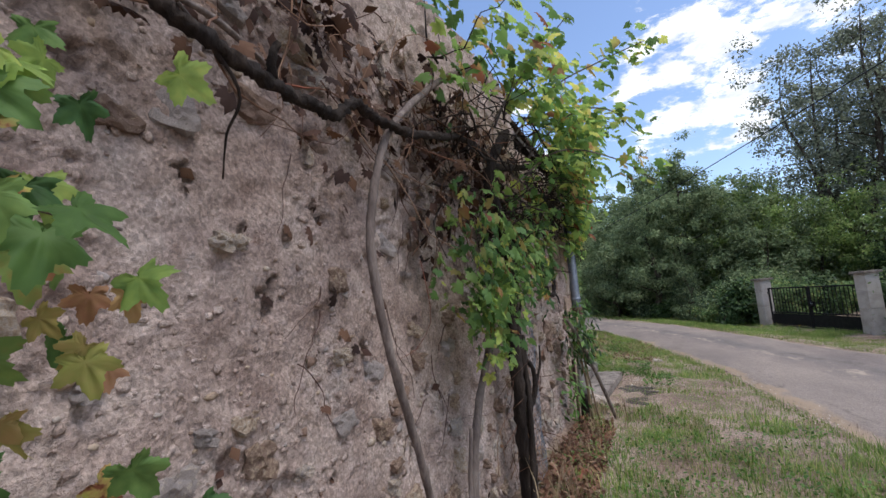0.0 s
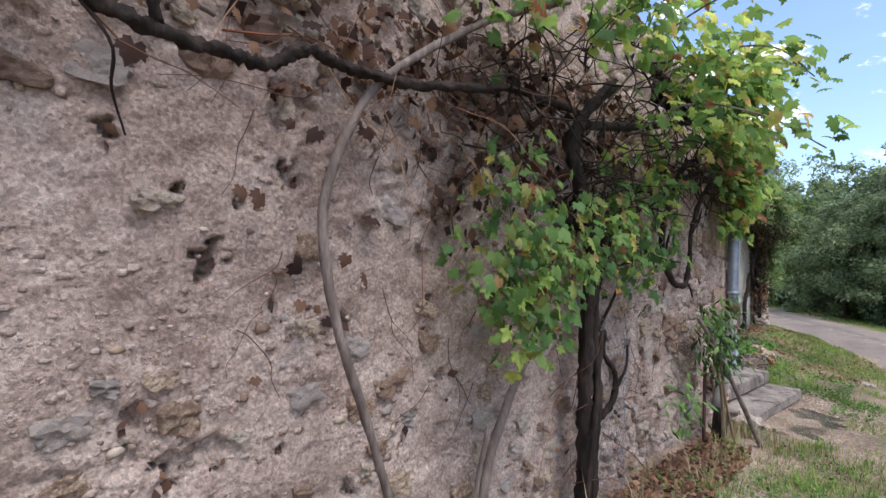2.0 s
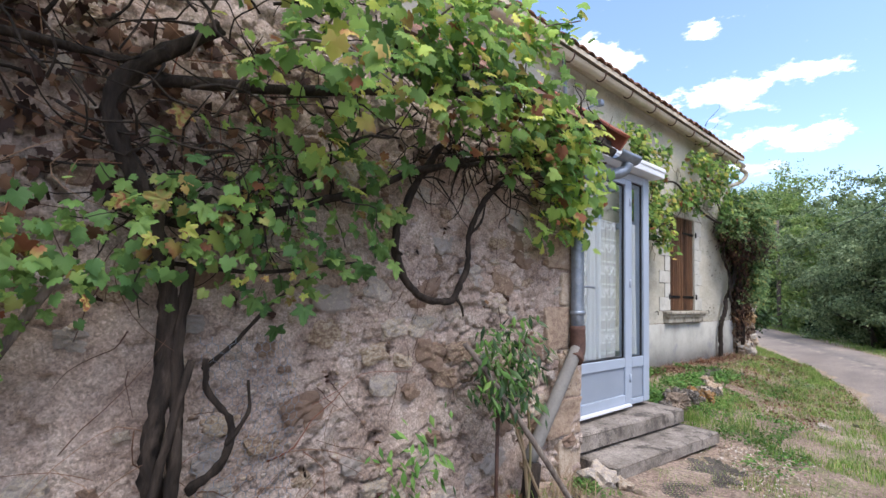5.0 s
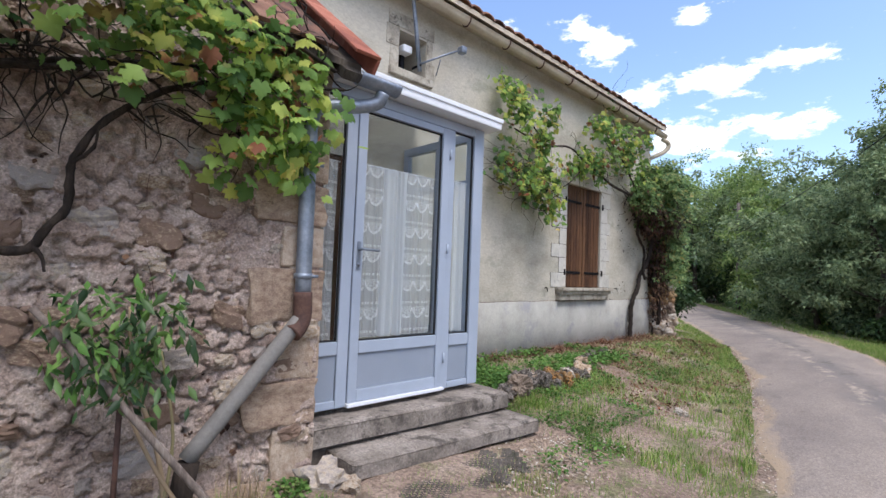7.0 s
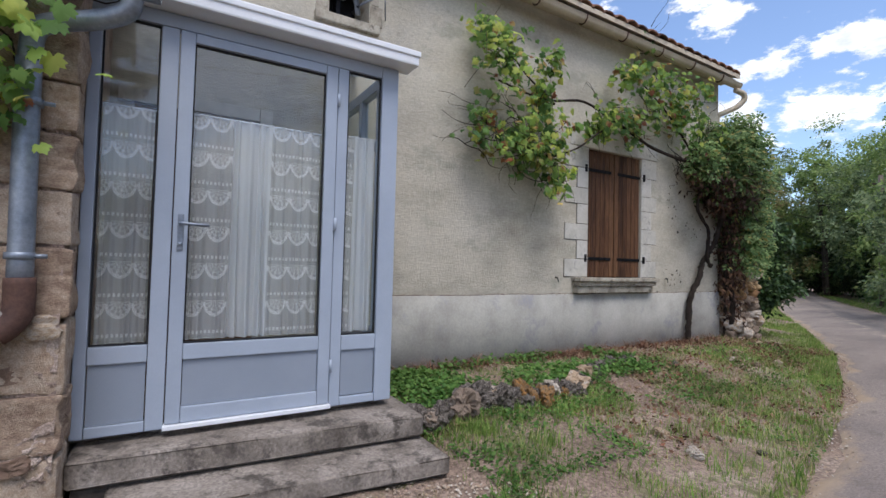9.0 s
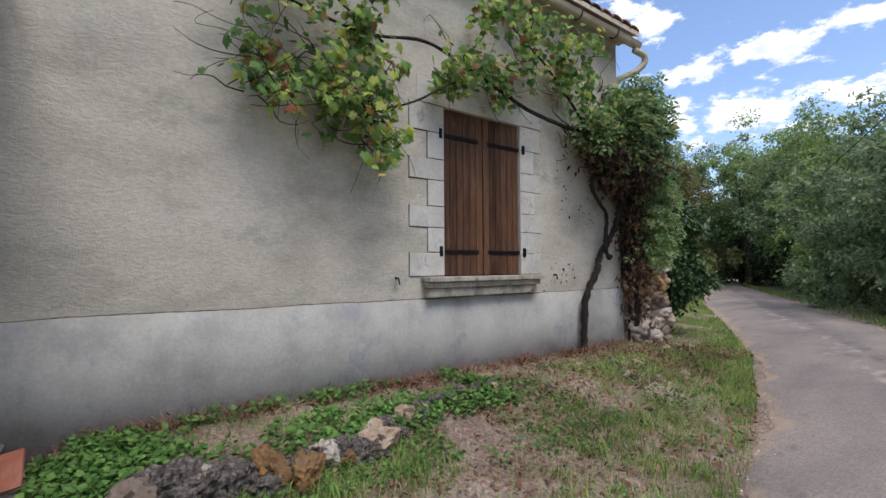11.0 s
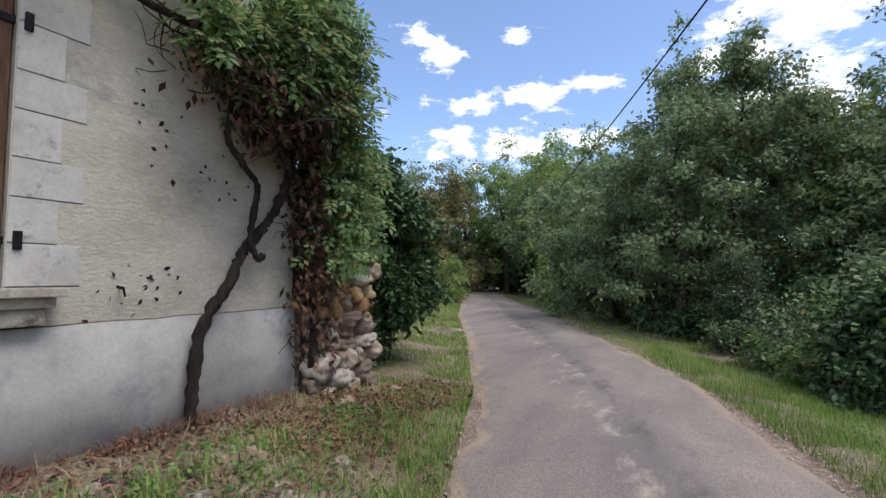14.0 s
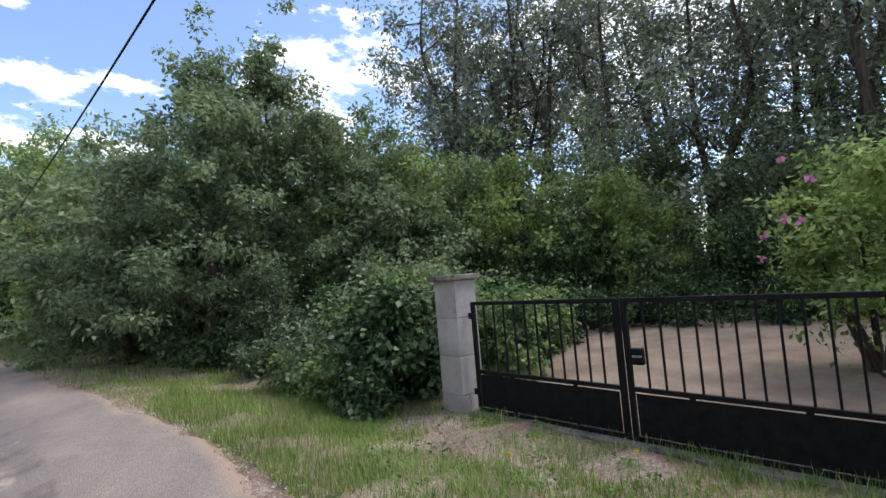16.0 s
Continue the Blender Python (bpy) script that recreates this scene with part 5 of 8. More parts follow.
def build_steps():
    for x0, x1, x2, y0, y1, z0, z1, thick, sd in ((HW + 0.01, -0.90, -0.79, 5.42, 7.24, -0.1, 0.30, 0.13, 1), (-1.0, -0.60, -0.48, 5.58, 7.25, -0.15, 0.15, 0.10, 2)):
        bm = bmesh.new()
        add_box(bm, x0, x1, y0, y1, z1 - thick, z1)
        bmesh.ops.subdivide_edges(bm, edges=bm.edges[:], cuts=16, use_grid_fill=True)
        bmesh.ops.bevel(bm, geom=[e for e in bm.edges if e.calc_length() > 0 and len(e.link_faces) == 2 and e.calc_face_angle(0) > 1.0], offset=0.012, segments=2, affect="EDGES")
        co = np.array([v.co for v in bm.verts])
        d = 0.005 * fbm(co, 0.45, 80 + sd, 2)
        chip = 0.014 * smoothstep(0.35, 0.7, grid_noise(co, 0.2, 86 + sd)) * smoothstep(x1 - 0.05, x1, co[:, 0]) * smoothstep(z1 - 0.06, z1, co[:, 2])
        skew = (x2 - x1) * (co[:, 1] - y0) / (y1 - y0) * smoothstep(x1 - 0.3, x1, co[:, 0])
        for v, c, k, h, w in zip(bm.verts, co, d, chip, skew):
            v.co = Vector((c[0] + k + w - h, c[1] + k, c[2] + 0.6 * k - 0.5 * h))
        slab = part("step", bm, M_CONCRETE, smooth=True)
        tagged(slab, "worn concrete step below the porch door", "step", "porch steps", kind="structure")
        # rubble riser set back, coloured darker than the tread for its shade
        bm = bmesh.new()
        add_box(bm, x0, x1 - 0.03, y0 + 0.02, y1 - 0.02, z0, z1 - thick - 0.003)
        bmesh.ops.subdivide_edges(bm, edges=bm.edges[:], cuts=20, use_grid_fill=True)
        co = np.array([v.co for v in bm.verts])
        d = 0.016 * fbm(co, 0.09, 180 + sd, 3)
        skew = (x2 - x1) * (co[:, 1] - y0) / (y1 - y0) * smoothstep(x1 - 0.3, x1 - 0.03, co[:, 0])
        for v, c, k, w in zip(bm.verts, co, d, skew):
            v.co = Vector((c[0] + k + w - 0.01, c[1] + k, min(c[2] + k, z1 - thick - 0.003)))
        part("riser", bm, M_DARKGREY, slab, "rubble under the step slab, its colour darkened for shade")


build_steps()


# ---- gate and pillars across the lane ----
GATE_A, GATE_B = Vector((3.16, 16.12, 0)), Vector((4.28, 13.22, 0))


def build_gate():
    d = (GATE_B - GATE_A).normalized()
    ang = math.atan2(d.y, d.x)

    def pillar(c, height):
        p = empty("gate_pillar", "grey cement gate pillar with a flat cap", "pillar", "gate pillars")
        m = Matrix.Translation((c.x, c.y, 0)) @ Matrix.Rotation(ang, 4, "Z")
        for i in range(4):
            z0, z1 = -0.35 + (height + 0.35) * i / 4, -0.35 + (height + 0.35) * (i + 1) / 4
            part("block", box(-0.15, 0.15, -0.15, 0.15, z0 + 0.001, z1 - 0.001, 0.008, m), M_PILLAR, p)
        part("cap", box(-0.20, 0.20, -0.20, 0.20, height, height + 0.055, 0.012, m), M_CONCRETE, p, "weathered flat cap")

    pillar(GATE_A - d * 0.20, 1.17)
    pillar(GATE_B + d * 0.24, 1.17)
    half = (GATE_B - GATE_A).length / 2
    for side in (0, 1):
        g = empty("metal_gate", "black metal gate leaf, bars above a solid sheet", "gate", "double gate")
        start = GATE_A + d * (half * side)
        m = Matrix.Translation((start.x, start.y, 0)) @ Matrix.Rotation(ang, 4, "Z")
        w = half - 0.012

        def bit(nm, a, b, z0, z1, t=0.018, mat=M_IRON, bev=0.004):
            return part(nm, box(a, b, -t, t, z0, z1, bev, m), mat, g)
        bit("stile", 0.015, 0.055, -0.13, 0.94)
        bit("stile", w - 0.04, w, -0.13, 0.94)
        bit("top_rail", 0.057, w - 0.042, 0.905, 0.94, 0.016)
        bit("middle_rail", 0.057, w - 0.042, 0.235, 0.27, 0.016)
        bit("bottom_rail", 0.057, w - 0.042, -0.13, -0.095, 0.016)
        bit("sheet", 0.068, w - 0.054, -0.088, 0.221, 0.003, M_IRON, 0.0)
        for a in (0.3, 0.72):
            bit("tab", w * a - 0.02, w * a + 0.02, 0.221, 0.236, 0.004, M_IRON, 0.0)
            bit("tab", w * a - 0.02, w * a + 0.02, -0.096, -0.087, 0.004, M_IRON, 0.0)
        n = 11
        for i in range(n):
            a = 0.055 + (w - 0.095) * (i + 1) / (n + 1)
            bit("bar", a - 0.007, a + 0.007, 0.271, 0.904, 0.007, M_IRON, 0.0)
        if side == 1:
            lk = bit("lock_box", 0.06, 0.15, 0.44, 0.56, 0.03)
            part("lever", box(0.09, 0.16, -0.06, -0.045, 0.50, 0.515, 0.004, m), M_ZINC, lk)
            part("cover_strip", box(-0.012, 0.014, -0.028, -0.02, -0.13, 0.94, 0.002, m), M_IRON, g)
        else:
            for z in (0.05, 0.8):
                bit("hinge", -0.03, 0.02, z - 0.03, z + 0.03, 0.012)
    sill = part("gate_sill", box(-0.05, half * 2 + 0.05, -0.12, 0.14, -0.3, -0.135, 0.01, Matrix.Translation((GATE_A.x, GATE_A.y, 0)) @ Matrix.Rotation(ang, 4, "Z")), M_CONCRETE)
    tagged(sill, "low concrete sill under the gate", "sill", kind="structure")
    low = empty("yard_wall", "low dark wall along the back of the yard", "wall")
    for a, b in (((5.0, 19.0), (7.6, 19.3)), ((7.65, 19.3), (9.6, 17.9)), ((9.65, 17.85), (10.6, 15.0)), ((10.62, 14.95), (10.9, 11.5))):
        u = Vector((b[0] - a[0], b[1] - a[1], 0))
        part("block_course", box(0.0, u.length, -0.1, 0.1, -0.3, 0.15, 0.015, Matrix.Translation((a[0], a[1], 0)) @ Matrix.Rotation(math.atan2(u.y, u.x), 4, "Z")), M_DARKBLOCK, low)
    # the yard behind
    xs, ys = np.linspace(0, 9, 40), np.linspace(-5, 5.5, 40)
    gx, gy = np.meshgrid(xs, ys, indexing="ij")
    nrm = Vector((-d.y, d.x, 0))
    px = GATE_A.x + d.x * (1.4 - gy.ravel()) + nrm.x * gx.ravel()
    py = GATE_A.y + d.y * (1.4 - gy.ravel()) + nrm.y * gx.ravel()
    p = np.stack([px, py], 1)
    z = ground_z(px, py) + 0.045 + 0.012 * fbm(p, 1.0, 90, 2) + 0.02 * gx.ravel()
    z = z - 0.2 * ((gx.ravel() < 0.05) | (gx.ravel() > 8.95) | (np.abs(gy.ravel() - 0.25) > 5.2))
    idx = np.arange(1600).reshape(40, 40)
    f = np.stack([idx[:-1, :-1], idx[1:, :-1], idx[1:, 1:], idx[:-1, 1:]], -1).reshape(-1, 4)
    tagged(part_np("courtyard", np.column_stack([p, z]), f, M_SAND, smooth=True), "pale sandy yard behind the gate", "yard", kind="structure")


build_gate()


# ---- trees and hedges ----
RNG = np.random.default_rng(12)


def unit(v):
    return v / (np.linalg.norm(v, axis=-1, keepdims=True) + 1e-9)


def crown_leaves(centres, radii, count, size, template, rng, up=0.5, flat=0.75, holes=0.0):
    """Leaves spread through uneven clumps, thicker towards the skin, thinned by gaps of their own."""
    w = radii ** 2
    over = int(count * (1.0 + 0.9 * holes))
    which = rng.choice(len(centres), over, p=w / w.sum())
    dirs = unit(rng.normal(size=(over, 3)))
    lump = 1.0 + 0.55 * grid_noise(dirs * 1.7 + centres[which] * 3.1, 0.9, 5) + 0.25 * rng.normal(size=over)
    stretch = 1.0 + 0.45 * np.sin(which[:, None] * np.array([1.7, 2.9, 4.3]))
    rad = rng.uniform(0.1, 1.0, over) ** 0.5 * np.clip(lump, 0.25, 1.7)
    pos = centres[which] + dirs * (rad * radii[which])[:, None] * stretch * np.array([1, 1, flat])
    if holes:
        cell = float(np.median(radii)) * 0.75
        gap = grid_noise(pos, cell, 11) + 0.5 * grid_noise(pos, cell * 0.4, 12)
        keep = gap > np.quantile(gap, holes * 0.45) + 0.15 * rng.normal(size=over)
        pos, dirs = pos[keep], dirs[keep]
    n = len(pos)
    nrm = unit(dirs * 0.5 + np.array([0, 0, up]) + rng.normal(size=(n, 3)) * 0.55)
    tips = unit(dirs + rng.normal(size=(n, 3)) * 0.7 - np.array([0, 0, 0.35]))
    return scatter(template, pos, nrm, tips, size * rng.uniform(0.55, 1.3, n))


def make_tree(name, x, y, h, r, leaf_mat, label, leaves=9000, leaf=0.12, low=0.12, stems=1, gaps=0.0, seed=1, category="tree", group="", clump=0.22):
    rng = np.random.default_rng(seed)
    z0 = float(ground_z(x, y)) - 0.05
    t = empty(name, label, category, group)
    tubes, tips = [], []
    for s in range(stems):
        a = rng.uniform(0, 6.28)
        lean = rng.uniform(0.02, 0.10) * (stems > 1) + 0.02
        base = np.array([x, y, z0]) + np.array([math.cos(a), math.sin(a), 0]) * 0.18 * (stems > 1)
        top = base + np.array([math.cos(a) * lean * h * 2, math.sin(a) * lean * h * 2, h * rng.uniform(0.78, 0.92)])
        mid = [base + (top - base) * k + rng.normal(size=3) * np.array([1, 1, 0.2]) * 0.05 * h * 0.35 for k in (0.3, 0.55, 0.8)]
        trunk = smooth_path([base, *mid, top], 5)
        r0 = 0.018 * h + 0.03
        tubes.append((trunk, r0 / math.sqrt(stems), 0.012, 7, 0.12))
        n_l = int(12 / stems) + 3
        for k in range(n_l):
            q = low + (0.95 - low) * (k + rng.uniform(0, 0.8)) / n_l
            p0 = trunk[min(len(trunk) - 1, int(q * (len(trunk) - 1)))]
            b = rng.uniform(0, 6.28)
            wide = r * math.sin(math.pi * min(1.0, 0.22 + 0.78 * q)) ** 0.7 * rng.uniform(0.55, 1.0)
            p2 = p0 + np.array([math.cos(b) * wide, math.sin(b) * wide, wide * rng.uniform(0.15, 0.7)])
            p1 = (p0 + p2) / 2 + rng.normal(size=3) * 0.1 * r + np.array([0, 0, -0.06 * r])
            limb = smooth_path([p0, p1, p2], 4)
            tubes.append((limb, r0 * 0.32 * (1 - 0.5 * q) / math.sqrt(stems), 0.008, 5, 0.1))
            tips += [p2, (p1 + p2) / 2]
        tips.append(top)
    part_tubes("trunk", tubes, M_TRUNK, t)
    tips = np.array(tips)
    extra = tips[rng.integers(0, len(tips), int(len(tips) * 3.2))] + rng.normal(size=(int(len(tips) * 3.2), 3)) * r * 0.34
    centres = np.vstack([tips, extra])
    centres[:, 2] = np.maximum(centres[:, 2], z0 + 0.10 + 0.10 * h * (low > 0.2))
    if gaps:
        centres = centres[rng.uniform(size=len(centres)) > gaps]
    radii = r * clump * rng.uniform(0.55, 1.35, len(centres))
    v, f = crown_leaves(centres, radii, int(leaves * 1.6), leaf, leaf_kite(0.5), rng, holes=0.9)
    v[:, 2] = np.maximum(v[:, 2], z0 + 0.08)
    part_np("crown", v, f, leaf_mat, t)
    return t


def make_bush(name, x, y, rx, ry, h, leaf_mat, label, leaves=5000, leaf=0.10, seed=1, z_low=0.0, category="bush", template=None, group=""):
    rng = np.random.default_rng(seed)
    z0 = float(ground_z(x, y))
    t = empty(name, label, category, group)
    n = 34
    a, q = rng.uniform(0, 6.28, n), np.sqrt(rng.uniform(0, 1, n))
    zc = rng.uniform(0.12, 0.88, n)
    shrink = np.sqrt(np.clip(1.05 - (zc - 0.35) ** 2 * 1.8, 0.15, 1))
    c = np.stack([x + np.cos(a) * q * rx * 0.8 * shrink, y + np.sin(a) * q * ry * 0.8 * shrink, z0 + z_low + (h - z_low) * zc], 1)
    tubes = []
    for k in range(9):
        e = c[k]
        s = np.array([x + rng.normal() * 0.15 * rx, y + rng.normal() * 0.15 * ry, z0 - 0.05])
        tubes.append((smooth_path([s, (s + e) / 2 + rng.normal(size=3) * 0.08, e], 4), 0.02 + 0.008 * h, 0.006, 5, 0.1))
    part_tubes("stem", tubes, M_TRUNK, t)
    radii = min(rx, ry, h * 0.6) * 0.42 * rng.uniform(0.7, 1.4, n)
    v, f = crown_leaves(c, radii, int(leaves * 1.6), leaf * (0.95 if template is None else 0.85), leaf_kite(0.5) if template is None else template, rng, holes=0.8)
    keep_low = z0 + 0.01
    v[:, 2] = np.maximum(v[:, 2], keep_low + 0.02 * np.abs(np.sin(v[:, 0] * 40)))
    part_np("crown", v, f, leaf_mat, t)
    return t


def build_woods():
    G = "roadside wood"
    back = [(-22 + 2.6 * i, 49.0 + (i % 3), 5.5 + (i % 4) * 0.9) for i in range(9)] + [(0.5 + 2.5 * i, 35.0 - 0.7 * i, 4.6 + (i % 3) * 0.8) for i in range(9)] + [(21.5, 24.0 - 3.2 * i, 5.0 + (i % 2)) for i in range(7)] + [(-19.0 + (i % 2), 20.0 + 3.4 * i, 5.0 + (i % 3)) for i in range(8)]
    for i, (x, y, h) in enumerate(back):
        make_bush("thicket", x, y, 2.0, 2.0, h, M_TREEDARK if i % 3 else M_TREE, "dense dark thicket behind the nearer trees", 3600, 0.33, 700 + i, category="thicket", group="background thicket")
    mid = [  # the rounded trees beyond the hedge
        (1.7, 23.0, 8.2, 1.8, M_TREE), (0.3, 22.8, 6.9, 1.8, M_TREE), (3.2, 23.4, 6.8, 1.8, M_TREE), (-1.3, 24.6, 4.8, 1.6, M_TREE), (4.7, 23.6, 5.4, 1.6, M_TREELIGHT),
    ]
    for i, (x, y, h, r, m) in enumerate(mid):
        make_tree("tree", x, y, h, r, m, "leafy green roadside tree with branches to the ground", 15000, 0.12, 0.10, 1, 0.0, 20 + i, "tree", G)
    tall = [(8.0, 26.6, 12.0, 2.4), (9.0, 25.2, 13.5, 2.8), (11.6, 24.2, 13.0, 2.8), (13.6, 21.6, 12.5, 2.8), (15.5, 18.6, 12.5, 3.0), (10.4, 30.0, 12.0, 2.8), (12.5, 28.5, 14.0, 3.0), (17.0, 24.0, 14.0, 3.2), (18.5, 15.5, 13, 3.2), (14.8, 25.5, 12.5, 3.0), (10.2, 27.0, 12.0, 2.6), (14.2, 16.6, 12.0, 2.8), (17.4, 20.4, 14.0, 3.2), (15.8, 14.2, 12.5, 3.0), (19.5, 18.0, 14.0, 3.2)]
    for i, (x, y, h, r) in enumerate(tall):
        make_tree("tree", x, y, h, r, M_TREEDARK, "tall dark tree with bare stems and thin crown", 5200, 0.165, 0.32, 3, 0.24, 40 + i, "tree", "tall trees behind the yard", clump=0.21)
    under = [(4.4, 21.6, 3.6, 1.5, M_TREE), (6.2, 22.6, 4.2, 1.6, M_TREE), (8.2, 22.4, 4.4, 1.7, M_TREELIGHT), (10.2, 21.0, 4.6, 1.7, M_TREE), (12.0, 19.0, 4.4, 1.7, M_TREE), (12.8, 16.2, 4.2, 1.7, M_TREE), (13.2, 13.5, 4.5, 1.8, M_TREE), (9.0, 20.0, 3.2, 1.3, M_TREELIGHT), (13, 10.5, 4.5, 1.9, M_TREE), (14.6, 20.0, 5.4, 1.9, M_TREE), (16.0, 16.5, 5.6, 2.0, M_TREELIGHT), (15.5, 13.0, 5.2, 2.0, M_TREE), (12.0, 22.4, 5.6, 1.9, M_TREE), (7.0, 24.8, 5.2, 1.8, M_TREELIGHT)]
    for i, (x, y, h, r, m) in enumerate(under):
        make_tree("tree", x, y, h, r, m, "young bushy tree at the edge of the wood", 7600, 0.12, 0.05, 2, 0.0, 60 + i, "tree", "young trees")
    # along the lane towards its far end
    far = [(-0.6, 25.8, 5.0, 1.8, M_TREE), (-1.8, 28.2, 5.6, 1.9, M_TREE), (-3.2, 31.0, 6.4, 2.0, M_TREELIGHT), (-4.6, 34.0, 7.4, 2.2, M_TREE), (-6.2, 37.5, 9.0, 2.5, M_TREELIGHT), (-8.6, 41.0, 10.2, 2.8, M_TREE), (-11.5, 42.5, 10.4, 2.9, M_TREELIGHT), (-14.5, 42.0, 10.2, 3.0, M_TREE), (-14.0, 37.0, 8.6, 2.4, M_TREERUST), (-12.6, 32.5, 5.8, 1.7, M_TREERUST), (-17.5, 38.0, 9.4, 2.8, M_TREE), (2.0, 28.5, 6.8, 2.2, M_TREELIGHT), (-1.0, 32.5, 8.2, 2.4, M_TREE), (5.0, 29.5, 6.8, 2.2, M_TREELIGHT), (-12.6, 46.0, 11.0, 3.0, M_TREELIGHT), (-8.0, 46.0, 11.4, 3.2, M_TREELIGHT), (-13.0, 27.5, 4.4, 1.6, M_TREEDEEP), (-17.0, 31.0, 6.4, 2.2, M_TREEDEEP)]
    for i, (x, y, h, r, m) in enumerate(far):
        make_tree("tree", x, y, h, r, m, "distant leafy tree closing the end of the lane", 8400, 0.20, 0.04, 1, 0.0, 80 + i, "tree", "trees along the lane")
    for i, (x, y) in enumerate(((-19.5, 41.0), (-17.5, 43.5), (-15.0, 45.0), (-12.4, 44.5), (-10.0, 44.0), (-8.0, 40.0))):
        make_bush("thicket", x, y, 1.9, 1.7, 4.6, M_LAUREL, "dark thicket closing the end of the lane", 7000, 0.2, 760 + i, category="thicket", group="background thicket")
    # low growth at the wood's foot
    rng = random.Random(5)
    for i in range(26):
        y = 18.6 + i * 0.8 + rng.uniform(-0.25, 0.25)
        far_row = i % 2
        x = float(lane_right(y)) + (3.3 if far_row else 2.3) + rng.uniform(-0.3, 0.35)
        h = rng.uniform(1.5, 2.6) if far_row else rng.uniform(0.55, 1.35)
        s = rng.uniform(0.55, 0.95)
        make_bush("bush", x, y, s, s * rng.uniform(0.8, 1.2), h, (M_TREEDEEP, M_LAUREL, M_WISTERIA, M_TREEDEEP)[rng.randrange(4)], "rough bramble and shrub at the edge of the lane", 2600, rng.choice((0.07, 0.09, 0.12)), 120 + i, group="roadside brambles")
    # ivy-clad hedge by the pillar
    make_bush("hedge", 2.6, 17.25, 0.6, 0.6, 1.25, M_LAUREL, "ivy-covered hedge against the gate pillar", 4200, 0.10, 140, category="hedge", template=leaf_kite(0.7))
    for i, (x, y, s, h) in enumerate(((2.0, 17.75, 0.5, 0.62), (2.15, 16.75, 0.35, 0.5), (3.15, 17.15, 0.5, 1.2), (1.75, 18.6, 0.5, 0.55), (2.9, 17.9, 0.7, 1.45))):
        make_bush("bramble", x, y, s, s, h, (M_WISTERIA, M_LAUREL, M_TREE)[i % 3], "low bramble creeping out from the hedge", 1500, 0.085, 195 + i, category="bramble", template=leaf_kite(0.65), group="brambles at the gate hedge")
    make_bush("hedge", 2.45, 18.5, 0.7, 0.7, 1.05, M_WISTERIA, "overgrown bramble hedge beside the lane", 3800, 0.09, 141, category="hedge", template=leaf_kite(0.65))
    make_bush("hedge", 3.3, 19.2, 1.1, 0.9, 1.75, M_TREE, "overgrown bramble hedge beside the lane", 4000, 0.11, 142, category="hedge", template=leaf_kite(0.65))
    make_bush("hedge", 3.6, 18.1, 0.9, 0.8, 1.5, M_WISTERIA, "creeper-covered hedge behind the gate", 7000, 0.09, 143, category="hedge")
    make_bush("hedge", 4.9, 19.6, 1.2, 0.8, 1.3, M_TREE, "green hedge along the back of the yard", 6000, 0.09, 144, category="hedge")
    make_bush("hedge", 7.6, 20.4, 1.7, 0.8, 2.2, M_LAUREL, "green hedge along the back of the yard", 6000, 0.09, 145, category="hedge")
    make_bush("hedge", 10.6, 18.3, 1.2, 1.3, 2.3, M_LAUREL, "green hedge along the back of the yard", 6000, 0.09, 146, category="hedge")
    for i, (x, y) in enumerate(((5.6, 19.0), (7.2, 19.1), (8.8, 18.3), (9.9, 16.9), (10.3, 15.2), (10.7, 13.2), (10.8, 11.6))):
        make_bush("hedge", x, y, 1.2, 1.0, 0.95, M_LAUREL, "dark low hedge spilling over the yard wall", 4200, 0.085, 180 + i, category="hedge", group="yard hedge")
    make_bush("hedge", 4.7, 18.6, 0.9, 0.7, 1.35, M_LAUREL, "ivy-covered hedge behind the gate", 4200, 0.10, 190, category="hedge", template=leaf_kite(0.7))
    make_bush("hedge", 11.8, 15.2, 1.0, 1.6, 2.4, M_LAUREL, "green hedge along the back of the yard", 6000, 0.09, 147, category="hedge")
    hib = make_bush("flowering_shrub", 6.7, 14.35, 0.85, 0.95, 2.5, M_TREELIGHT, "tall green shrub with pink flowers beside the yard", 6500, 0.085, 150, 0.3, category="shrub")
    r2 = np.random.default_rng(8)
    for k in range(11):
        a, z = r2.uniform(2.0, 4.6), r2.uniform(0.8, 2.1)
        c = np.array([6.7 + math.cos(a) * 0.9, 14.35 + math.sin(a) * 0.95, z])
        dirs = unit(r2.normal(size=(7, 3)) * 0.5 + np.array([math.cos(a), math.sin(a), 0.3]))
        v, f = scatter(leaf_plain(0.9), np.repeat(c[None], 7, 0), dirs, unit(r2.normal(size=(7, 3))), np.full(7, 0.06))
        part_np("flower", v, f, M_PINK, hib, "pink open flower")
    for x, y, s in ((4.6, 13.0, 1), (5.4, 11.2, 2), (6.3, 9.0, 3), (7.0, 6.5, 4)):
        make_bush("hedge", x + 0.9, y - 0.6, 0.8, 1.2, 1.4, M_TREE, "green garden hedge along the lane", 6000, 0.09, 160 + s, category="hedge", group="garden hedge")
    # beyond the house
    make_bush("bush", -3.0, 15.5, 0.68, 1.0, 3.0, M_LAUREL, "tall dark laurel bush behind the stone pier", 26000, 0.11, 170, 0.0, template=leaf_kite(0.5))
    make_bush("bush", -3.0, 14.85, 0.55, 0.6, 2.5, M_LAUREL, "dark laurel bush pressed against the stone pier", 9000, 0.10, 175, 0.0, template=leaf_kite(0.5))
